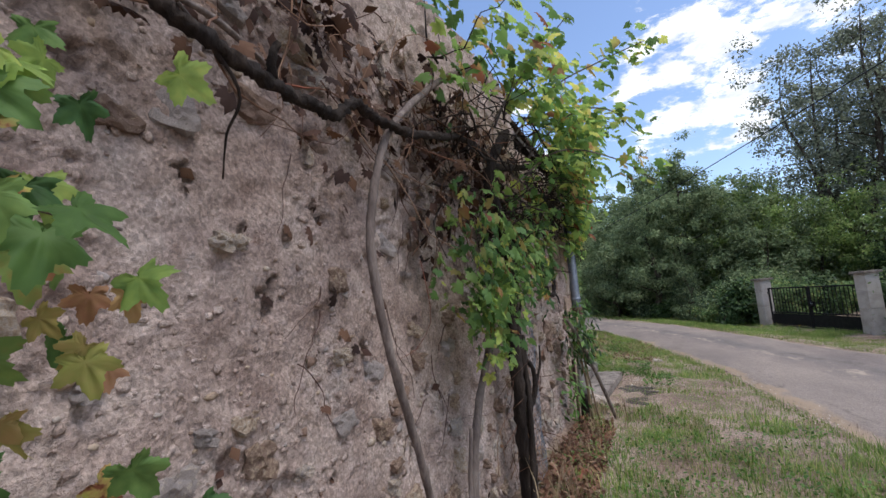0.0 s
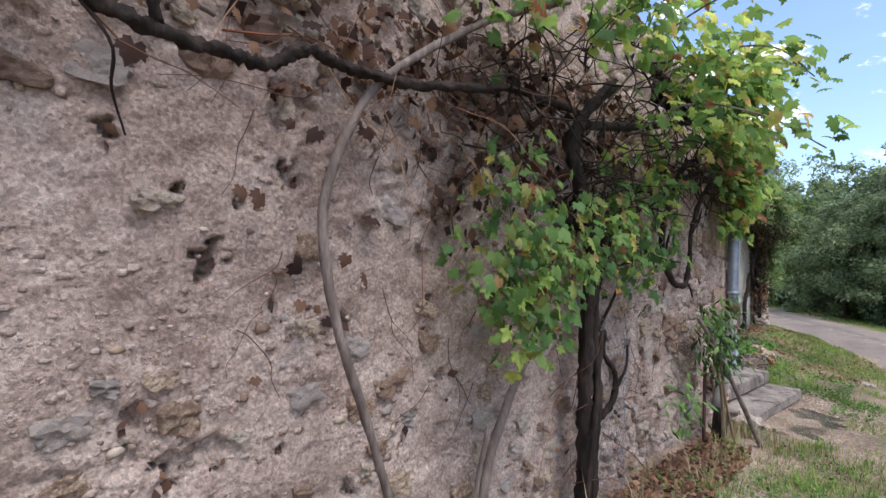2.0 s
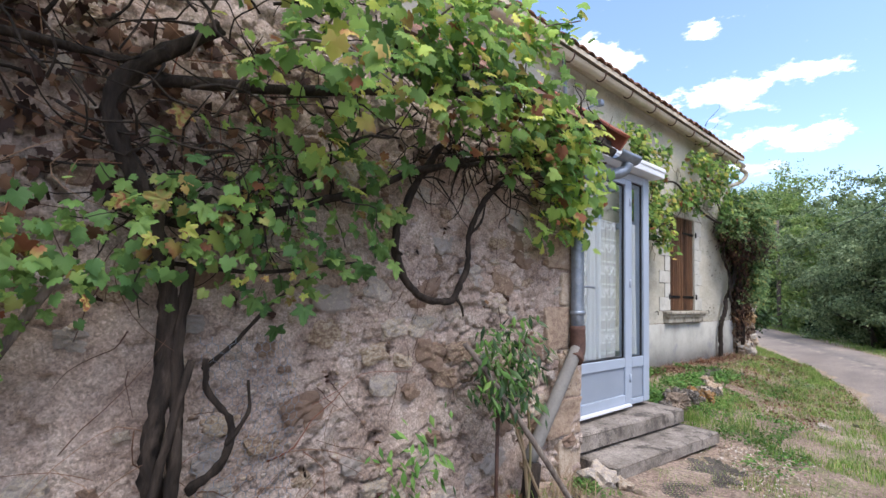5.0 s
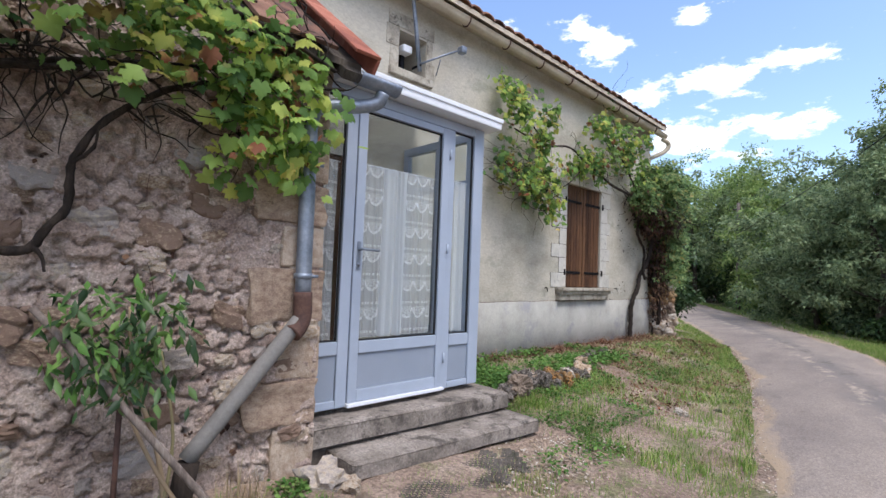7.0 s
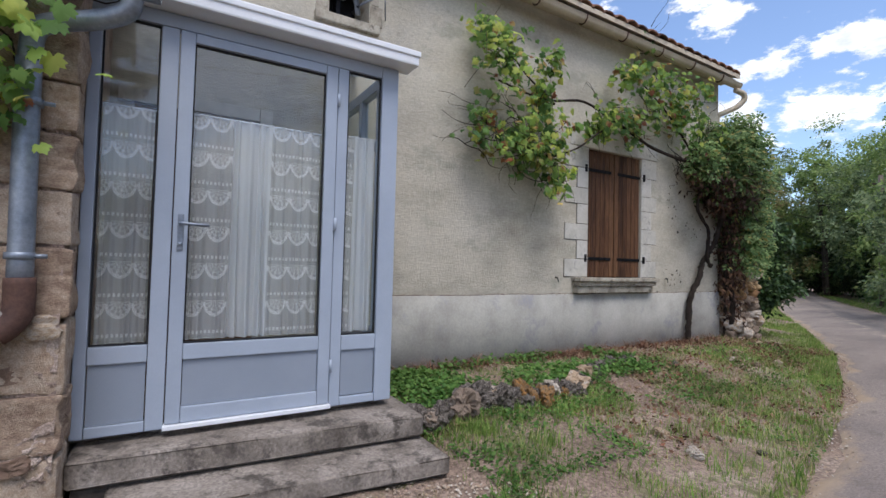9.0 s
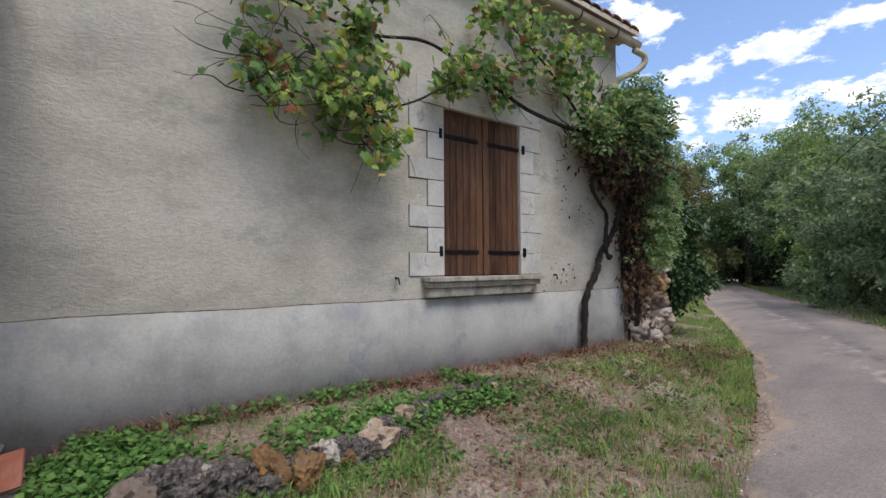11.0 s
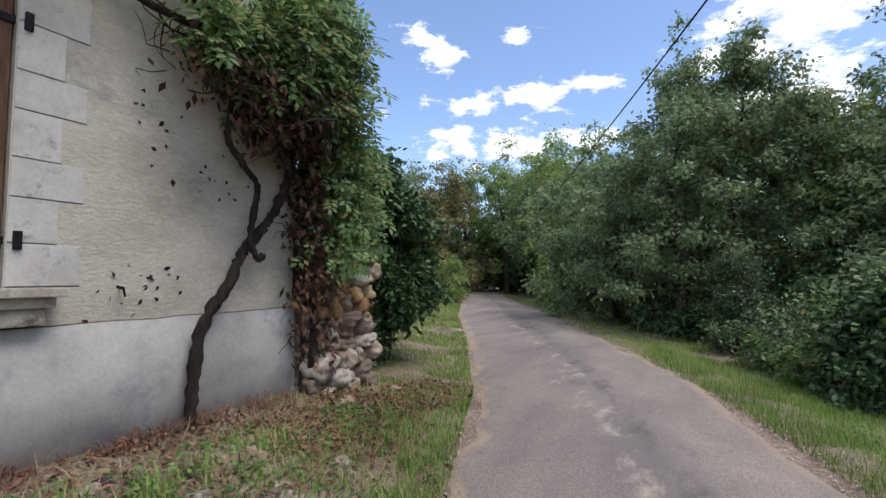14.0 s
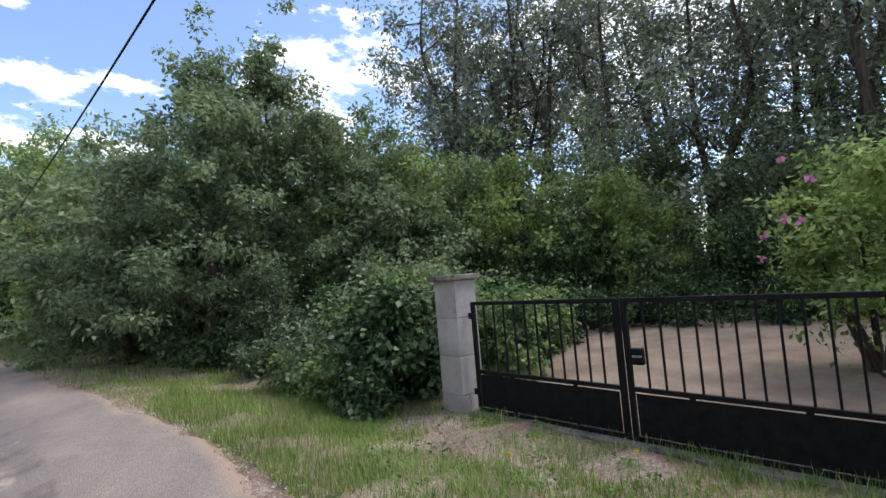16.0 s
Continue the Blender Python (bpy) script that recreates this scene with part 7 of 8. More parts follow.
def build_house_vine():
    rng = np.random.default_rng(32)
    vine = empty("grape_vine", "grape vine trained along the house wall over the window", "vine")
    X = HW + 0.09
    part_tubes("trunk", [
        (smooth_path([(X, 12.24, 0.1), (X + 0.01, 12.22, 0.4), (X, 12.28, 0.85), (X + 0.02, 12.45, 1.15), (X, 12.58, 1.37), (X + 0.03, 12.70, 1.54), (X + 0.05, 12.82, 1.72), (X + 0.06, 12.95, 2.05), (X + 0.06, 12.8, 2.45), (X + 0.05, 12.6, 2.7)], 10), 0.038, 0.03, 11, 0.42),
        (smooth_path([(X + 0.05, 12.72, 1.36), (X + 0.06, 12.66, 1.34), (X + 0.06, 12.60, 1.46), (X + 0.06, 12.62, 1.68), (X + 0.04, 12.66, 1.87), (X + 0.02, 12.52, 2.05), (X + 0.02, 12.42, 2.2), (X + 0.06, 12.45, 2.7)], 8), 0.024, 0.018, 9, 0.4)], M_BARK, vine, "twisted dark trunk")
    b1 = smooth_path([(X + 0.05, 12.6, 2.6), (X + 0.1, 12.4, 2.86), (X + 0.1, 12.0, 2.80), (X + 0.1, 11.64, 2.82), (X + 0.1, 11.2, 2.88), (X + 0.1, 10.9, 2.97), (X + 0.1, 10.45, 3.1), (X + 0.15, 9.9, 3.2), (X + 0.15, 9.3, 3.1), (X + 0.1, 8.7, 3.2)], 6)
    b2 = smooth_path([(X + 0.1, 12.2, 2.86), (X + 0.12, 11.9, 3.1), (X + 0.12, 11.5, 3.4), (X + 0.1, 11.0, 3.7)], 6)
    b3 = smooth_path([(X + 0.1, 10.5, 3.05), (X + 0.2, 10.1, 2.85), (X + 0.25, 9.7, 2.6), (X + 0.2, 9.2, 2.4)], 6)
    b4 = smooth_path([(X + 0.1, 9.5, 3.1), (X + 0.1, 9.0, 3.4), (X + 0.1, 8.7, 3.75)], 6)
    part_tubes("bough", [(b1, 0.03, 0.010, 8, 0.18), (b2, 0.018, 0.008, 7, 0.15), (b3, 0.014, 0.006, 6, 0.15), (b4, 0.012, 0.006, 6, 0.15)], M_BARK, vine, "dark bough along the wall")
    fill = [(X, X + 0.35, 8.3, 9.4, 2.75, 3.75, 5), (X, X + 0.3, 8.35, 9.05, 2.35, 2.8, 1.6), (X, X + 0.28, 8.9, 9.55, 2.25, 2.9, 4.2), (X, X + 0.35, 10.0, 11.0, 2.75, 3.3, 3), (X, X + 0.4, 10.5, 12.2, 3.0, 3.9, 6), (X, X + 0.3, 8.3, 8.7, 2.35, 2.8, 0.7), (X, X + 0.2, 9.25, 9.55, 2.15, 2.4, 0.8), (X, X + 0.2, 11.0, 11.3, 3.9, 4.45, 0.4), (X, X + 0.3, 11.8, 12.6, 2.8, 3.3, 1.5)]
    part_tubes("twig_tangle", twigs(110, [b[:6] for b in fill], rng, 0.004, 0.5), M_BARK, vine, "thin dark twigs")["kind"] = "stuff"
    p, n, t = vine_leaves(fill[:5], 150, rng, (0.9, -0.2, 0.5))
    p[:, 0] += 0.08
    singles(leaf_meshes_fine(M_GRAPE, 4, 80), p, n, t, rng.uniform(0.05, 0.11, len(p)), vine)
    strands = []
    for k in range(46):
        q = fill[rng.choice(len(fill), p=np.array([b[6] for b in fill]) / sum(b[6] for b in fill))]
        a = np.array([rng.uniform(X + 0.02, X + 0.3), rng.uniform(q[2], q[3]), rng.uniform(q[4] + 0.3 * (q[5] - q[4]), q[5])])
        drift = rng.normal(size=3) * np.array([0.06, 0.15, 0.08])
        strands.append(smooth_path([a, a + drift * 0.5 + np.array([0.06, 0, 0.04]), a + drift + np.array([0.04, 0, -rng.uniform(0.05, 0.3)])], 6))
    for q in strands:
        part_tubes("shoot", [(q, 0.005, 0.002, 5, 0.1)], M_GREYBARK, vine)
    along = np.vstack(strands)
    p = along[rng.integers(0, len(along), 1500)] + rng.normal(size=(1500, 3)) * np.array([0.05, 0.06, 0.06])
    p[:, 0] = np.maximum(p[:, 0], X - 0.02)
    n = unit(np.array([0.9, -0.2, 0.5]) + rng.normal(size=p.shape) * 0.6)
    t = unit(np.array([0.25, 0, -1.0]) + rng.normal(size=p.shape) * 0.5)
    v, f = scatter(leaf_grape(), p, n, t, rng.uniform(0.045, 0.10, len(p)))
    tagged(part_np("leaf_mass", v, f, M_GRAPE, vine), kind="stuff")
    # second leaf mass in the shade-tinted copy
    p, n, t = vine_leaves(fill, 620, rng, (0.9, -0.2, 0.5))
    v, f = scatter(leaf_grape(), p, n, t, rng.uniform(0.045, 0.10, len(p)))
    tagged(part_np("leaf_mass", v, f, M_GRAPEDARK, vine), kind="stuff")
    # marks of old tendrils on the render
    rng2 = random.Random(3)
    pads = []
    for k in range(46):
        y, z = rng2.choice([(11.95, 2.15), (12.15, 1.25), (12.0, 1.15), (12.6, 1.9), (12.4, 1.75), (12.0, 2.2), (11.85, 1.1)])
        pads.append((np.array([HW + 0.005, y + rng2.gauss(0, 0.08), z + rng2.gauss(0, 0.13)])))
    pads = np.array(pads)
    v, f = scatter(leaf_kite(0.6), pads, unit(np.array([1.0, 0, 0]) + rng.normal(size=pads.shape) * 0.25), unit(rng.normal(size=pads.shape)), rng.uniform(0.02, 0.055, len(pads)))
    tagged(part_np("dry_leaves", v, f, M_BARK, vine), kind="stuff")

    crp = empty("creeper", "dark green creeper massed over the house corner and stone pier", "creeper")
    masses = [(-2.5, -1.46, 12.45, 13.4, 2.35, 3.25, 7), (-2.45, -1.75, 13.1, 13.7, 1.75, 2.75, 2.2), (-2.5, -1.62, 12.75, 13.35, 2.9, 3.55, 3), (-2.15, -1.7, 12.0, 12.8, 2.6, 3.0, 1.2), (-2.4, -1.85, 13.3, 13.65, 1.4, 2.0, 0.5)]
    p, n, t = vine_leaves(masses, 5600, rng, (0.7, -0.3, 0.8))
    v, f = scatter(leaf_spray(), p, n, t, rng.uniform(0.11, 0.19, len(p)))
    tagged(part_np("leaf_mass", v, f, M_WISTERIA, crp), kind="stuff")
    dry = [(-2.4, -1.78, 12.95, 13.4, 1.6, 2.6, 4), (-2.3, -1.90, 13.05, 13.4, 0.8, 2.3, 6), (-2.15, -1.62, 11.9, 12.8, 2.35, 2.85, 5), (-1.9, -1.36, 12.3, 12.9, 2.15, 2.6, 2)]
    p, n, t = vine_leaves(dry, 1100, rng)
    v, f = scatter(leaf_plain(0.5), p, n, t, rng.uniform(0.04, 0.09, len(p)))
    tagged(part_np("dry_leaves", v, f, M_SCRAP, crp), kind="stuff")
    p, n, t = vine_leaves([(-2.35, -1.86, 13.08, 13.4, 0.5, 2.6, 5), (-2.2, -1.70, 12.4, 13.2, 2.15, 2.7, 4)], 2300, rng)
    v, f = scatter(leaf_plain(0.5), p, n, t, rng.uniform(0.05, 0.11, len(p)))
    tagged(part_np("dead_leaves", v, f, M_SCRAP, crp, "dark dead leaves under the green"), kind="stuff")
    p, n, t = vine_leaves([(-2.15, -1.62, 13.1, 13.6, 1.2, 2.5, 3), (-2.2, -1.72, 13.4, 14.0, 1.45, 2.5, 2)], 420, rng, (0.7, -0.5, 0.4))
    v, f = scatter(leaf_spray(), p, n, t, rng.uniform(0.10, 0.18, len(p)))
    tagged(part_np("hanging_leaves", v, f, M_WISTERIA, crp), kind="stuff")
    part_tubes("twig_tangle", twigs(260, [b[:6] for b in dry + dry + masses], rng, 0.005, 0.38), M_BARK, crp, "tangle of dark stems")["kind"] = "stuff"
    part_tubes("stem", [(smooth_path([(-2.04, 13.2, 0.2), (-2.03, 13.22, 0.8), (-2.06, 13.18, 1.5), (-2.0, 13.1, 2.2), (-2.0, 13.0, 2.8)], 6), 0.04, 0.02, 8, 0.2), (smooth_path([(-2.13, 13.2, 0.2), (-2.12, 13.2, 1.0), (-2.12, 13.15, 2.0)], 6), 0.03, 0.02, 8, 0.2)], M_BARK, crp, "dark creeper stem")


build_house_vine()


# ---- dry-stone pier at the corner ----
def build_pier():
    pier = empty("stone_pier", "tumbledown dry-stone pier at the house corner", "pier")
    rng = random.Random(6)
    meshes = [rock_mesh("stone", 200 + i, M_PALE, 0.78, 3, 1.7) for i in range(6)]
    ochre = [rock_mesh("stone", 210 + i, M_OCHRE, 0.78, 3, 1.7) for i in range(3)]
    z = 0.12
    row = 0
    while z < 1.34:
        hgt = rng.uniform(0.085, 0.15)
        for face in range(2):
            y = 13.17 + 0.25 * max(0.0, z - 0.85)
            while y < 14.0:
                w = rng.uniform(0.14, 0.28)
                ob = new("stone", ochre[rng.randrange(3)] if 0.78 < z < 1.14 and rng.random() < 0.65 else meshes[rng.randrange(6)])
                ob.parent = pier
                ob.location = (-2.20 - face * 0.26 + (0.12 if z < 0.5 else 0.0) * (y < 13.6) + rng.uniform(-0.03, 0.03), y + w / 2, z + hgt / 2)
                ob.scale = (rng.uniform(0.32, 0.42), w * 1.14, hgt * 1.42)
                ob.rotation_euler = (rng.uniform(-0.12, 0.12), rng.uniform(-0.1, 0.1), rng.uniform(-0.3, 0.3))
                y += w
        z += hgt
        row += 1
    for i, (x, y, zz, s) in enumerate(((-1.78, 13.0, 0.2, 0.13), (-1.82, 13.75, 0.17, 0.13), (-1.62, 13.3, 0.13, 0.09), (-1.75, 14.0, 0.14, 0.10), (-1.5, 12.7, 0.14, 0.08))):
        st = new("stone", rock_mesh("stone", 230 + i, M_PALE, 0.4, 2))
        st.location, st.scale = (x, y, zz), (s * 1.4, s * 1.1, s)
        tagged(st, "loose pale stone fallen on the verge", "stone", "loose stones")


build_pier()


def build_far_bits():
    w = empty("far_stone_wall", "low rubble-stone wall end on the far verge", "wall")
    rng = random.Random(12)
    meshes = [rock_mesh("stone", 300 + i, M_STONE, 0.6, 1) for i in range(4)]
    for k in range(100):
        ob = new("stone", meshes[k % 4])
        ob.parent = w
        r, c = divmod(k, 10)
        ob.location = (-9.75 + rng.uniform(-0.05, 0.05), 26.6 + (c + 0.5 * (r % 2)) * 0.22 + rng.uniform(-0.06, 0.06), 0.12 + r * 0.17 + rng.uniform(-0.05, 0.05))
        ob.scale = (rng.uniform(0.28, 0.42), rng.uniform(0.18, 0.36), rng.uniform(0.17, 0.29))
        ob.rotation_euler = (rng.uniform(-0.3, 0.3), rng.uniform(-0.2, 0.2), rng.uniform(-0.4, 0.4))
    post = new("marker_post", None)
    tagged(post, "small white marker post on the verge", "post")
    part("post_body", box(-4.80, -4.73, 18.63, 18.70, -0.05, 0.72, 0.01), M_WHITE, post)
    pole = empty("utility_pole", "grey utility pole among the trees", "pole")
    part_tubes("pole_shaft", [(np.linspace((-6.3, 34.0, -0.1), (-6.3, 34.0, 5.9), 6), 0.12, 0.09, 10, 0.02)], M_GREYBARK, pole)
    part("crossarm", box(-6.6, -6.0, 33.96, 34.04, 5.5, 5.58, 0.01), M_TRUNK, pole)
    wire = empty("overhead_wire", "black overhead cable crossing above the lane", "cable")
    part_tubes("cable", [(smooth_path([(11.8, -8.0, 5.75), (8.0, 0.0, 5.1), (2.58, 12.0, 4.3), (-1.05, 20.0, 3.84), (-5.0, 28.8, 3.7), (-6.3, 34.0, 5.5)], 10), 0.011, 0.011, 6, 0)], M_IRON, wire)


build_far_bits()


# ---- rocks, plants and litter on the verge ----
def tufa_mesh(seed, material):
    """A ragged block eaten out by pits."""
    bm = bmesh.new()
    bmesh.ops.create_icosphere(bm, subdivisions=4, radius=0.5)
    co = np.array([v.co for v in bm.verts])
    mx = np.abs(co).max(1)[:, None]
    co = co * 0.55 + (co / mx * 0.42) * 0.45
    co = co * (1 + 0.34 * grid_noise(co + seed * 3.1, 0.5, seed) + 0.20 * grid_noise(co + seed, 0.22, seed + 5))[:, None]
    co = co * (1 - 0.34 * smoothstep(0.15, 0.45, grid_noise(co + seed * 1.7, 0.17, seed + 9)) - 0.14 * smoothstep(0.2, 0.4, grid_noise(co + seed * 2.3, 0.08, seed + 13)))[:, None]
    for v, c in zip(bm.verts, co):
        v.co = c
    me = bpy.data.meshes.new("border_rock")
    bm.to_mesh(me)
    bm.free()
    me.materials.append(material)
    return me


def build_border_rocks():
    rng = random.Random(17)
    mats = [M_TUFA, M_PALE]
    for i in range(52):
        y = 7.16 + i * 0.060 + rng.uniform(-0.03, 0.03)
        x = float(np.interp(y, [7.1, 8.9, 9.5, 10.4], [-1.12, -1.10, -1.38, -1.5])) + rng.uniform(-0.07, 0.05)
        s = (rng.uniform(0.12, 0.22) if y < 9.0 else rng.uniform(0.07, 0.15)) * (0.8 if i in (20, 21, 27) else 1.0)
        r = new("border_rock", tufa_mesh(400 + i, M_ORANGE if i in (20, 21, 27) else mats[0] if i % 5 else mats[1]))
        r.location, r.scale = (x, y, float(ground_z(x, y)) + s * 0.26), (s, s * rng.uniform(0.9, 1.4), s * rng.uniform(0.8, 1.25))
        r.rotation_euler = (rng.uniform(-0.5, 0.5), rng.uniform(-0.5, 0.5), rng.uniform(0, 6))
        tagged(r, "pitted lichen-covered rock edging the planting bed", "rock", "border rocks")
    r = new("border_rock", tufa_mesh(440, M_ORANGE))
    r.location, r.scale, r.rotation_euler = (-1.04, 8.5, 0.2), (0.17, 0.19, 0.21), (0.3, 0.2, 1)
    tagged(r, "orange lichen-covered rock edging the bed", "rock", "border rocks")
    for i, (x, y, s) in enumerate(((-0.62, 5.40, 0.22), (-0.52, 5.50, 0.13), (-1.66, 7.28, 0.18))):
        r = new("border_rock", rock_mesh("border_rock", 450 + i, M_STONE, 0.7, 3, 2.2))
        r.location, r.scale, r.rotation_euler = (x, y, float(ground_z(x, y)) + s * 0.2), (s, s * 1.2, s * 0.9), (0.1 * i, 0.2, i)
        tagged(r, "broken brown stone beside the porch steps", "rock", "border rocks")


build_border_rocks()


def build_bank_stones():
    rng = random.Random(27)
    meshes = [tufa_mesh(470 + i, (M_TUFA, M_PALE, M_QUOIN)[i % 3]) for i in range(6)]
    spots = [(-1.9, -0.7, 9.6, 13.0, 26), (-0.75, -0.3, 4.9, 5.6, 5), (-1.9, -1.4, 12.9, 13.6, 8), (-0.5, 0.2, 7.4, 9.5, 5)]
    for x0, x1, y0, y1, count in spots:
        for k in range(count):
            x, y, s = rng.uniform(x0, x1), rng.uniform(y0, y1), rng.uniform(0.035, 0.12)
            r = new("verge_stone", meshes[rng.randrange(6)])
            r.location, r.scale = (x, y, float(ground_z(x, y)) + s * 0.12), (s, s * rng.uniform(0.9, 1.5), s * rng.uniform(0.5, 0.9))
            r.rotation_euler = (rng.uniform(-0.4, 0.4), rng.uniform(-0.4, 0.4), rng.uniform(0, 6))
            tagged(r, "small rough stone lying in the dry grass", "stone", "verge stones")


build_bank_stones()


def build_bed_bits():
    tile = new("broken_tile", None)
    tagged(tile, "broken terracotta tile leaning in the planting bed", "tile")
    part("tile_piece", box(-0.09, 0.09, -0.07, 0.07, -0.01, 0.01, 0.004, Matrix.Translation((-1.66, 7.30, 0.30)) @ Matrix.Rotation(0.9, 4, "Y") @ Matrix.Rotation(0.4, 4, "X")), M_REDTILE, tile)
    for i, (x, y) in enumerate(((2.95, 15.15), (2.6, 14.6), (3.3, 14.2))):
        d = empty("dandelion", "yellow dandelion flower in the grass", "flower", "dandelions")
        z = float(ground_z(x, y))
        part_tubes("stalk", [([(x, y, z - 0.02), (x + 0.01, y, z + 0.08), (x + 0.015, y + 0.01, z + 0.15)], 0.003, 0.002, 5, 0)], M_CLOVER, d)
        rr = np.random.default_rng(i)
        dirs = unit(rr.normal(size=(14, 3)) * np.array([1, 1, 0.3]) + np.array([0, 0, 0.6]))
        v, f = scatter(leaf_plain(0.4), np.repeat(np.array([[x + 0.015, y + 0.01, z + 0.15]]), 14, 0), np.cross(dirs, rr.normal(size=(14, 3))), dirs, np.full(14, 0.025))
        part_np("flower_head", v, f, M_YELLOW, d, "yellow flower head")


build_bed_bits()


def build_corner_shrub():
    rng = np.random.default_rng(51)
    s = empty("shrub", "leggy green shrub with bare stems at the wall foot", "shrub")
    z0 = 0.12
    part_tubes("stem", [(smooth_path([(-0.62, 4.62, z0), (-0.62, 4.55, 0.5), (-0.64, 4.45, 0.8), (-0.62, 4.42, 1.1)], 5), 0.013, 0.007, 7, 0.08), (smooth_path([(-0.56, 4.70, z0), (-0.58, 4.52, 0.45), (-0.6, 4.36, 0.85)], 5), 0.010, 0.006, 6, 0.08), (smooth_path([(-0.60, 4.58, z0), (-0.62, 4.62, 0.5), (-0.62, 4.55, 0.9)], 5), 0.010, 0.006, 6, 0.08)], M_STRAW, s, "yellowish bare stem")
    p, n, t = vine_leaves([(-0.74, -0.48, 4.15, 4.65, 0.78, 1.18, 5), (-0.7, -0.5, 4.3, 4.6, 0.68, 0.9, 2)], 190, rng, (0.8, 0, 0.5))
    v, f = scatter(leaf_plain(0.34), p, n, t, rng.uniform(0.05, 0.11, len(p)))
    tagged(part_np("leaf_mass", v, f, M_LAUREL, s), kind="stuff")
    p, n, t = vine_leaves([(-0.74, -0.5, 4.2, 4.6, 0.75, 1.2, 5), (-0.7, -0.55, 3.55, 4.0, 0.42, 0.75, 1.6)], 260, rng, (0.6, 0, 0.7))
    v, f = scatter(leaf_plain(0.4), p, n, t, rng.uniform(0.04, 0.085, len(p)))
    tagged(part_np("young_leaves", v, f, M_CLOVER, s), kind="stuff")
    st = empty("wooden_stake", "weathered wooden stake leaning against the wall", "stake")
    part_tubes("stick", [(smooth_path([(-0.42, 4.86, 0.08), (-0.5, 4.55, 0.5), (-0.60, 4.24, 0.92), (-0.66, 4.1, 1.1)], 5), 0.017, 0.014, 8, 0.08)], M_GREYBARK, st)
    pp = empty("metal_stake", "rusty dark metal stake at the wall foot", "stake")
    part_tubes("bar", [([(-0.70, 4.42, 0.05), (-0.70, 4.42, 0.72)], 0.012, 0.012, 8, 0.02)], M_RUSTPIPE, pp)


build_corner_shrub()


def inside_verge(x, y):
    dl, dr = lane_left(y) - x, x - lane_right(y)
    return (dl > 0.02) | (dr > 0.02)


def blades(count, x0, x1, y0, y1, keep, h0, h1, width, rng, lean=0.5):
    x, y = rng.uniform(x0, x1, count), rng.uniform(y0, y1, count)
    k = keep(x, y) & inside_verge(x, y)
    x, y = x[k], y[k]
    n = len(x)
    z = ground_z(x, y) - 0.02
    a = rng.uniform(0, 6.28, n)
    h = rng.uniform(h0, h1, n)
    dx, dy = np.cos(a), np.sin(a)
    w = width * rng.uniform(0.6, 1.3, n)
    bend = h * lean * rng.uniform(0.3, 1.3, n)
    base = np.stack([x, y, z], 1)
    side = np.stack([-dy * w, dx * w, np.zeros(n)], 1)
    tip = base + np.stack([dx * bend, dy * bend, h], 1)
    v = np.stack([base - side, base + side, tip], 1).reshape(-1, 3)
    f = np.arange(n * 3).reshape(-1, 3)
    return v, f


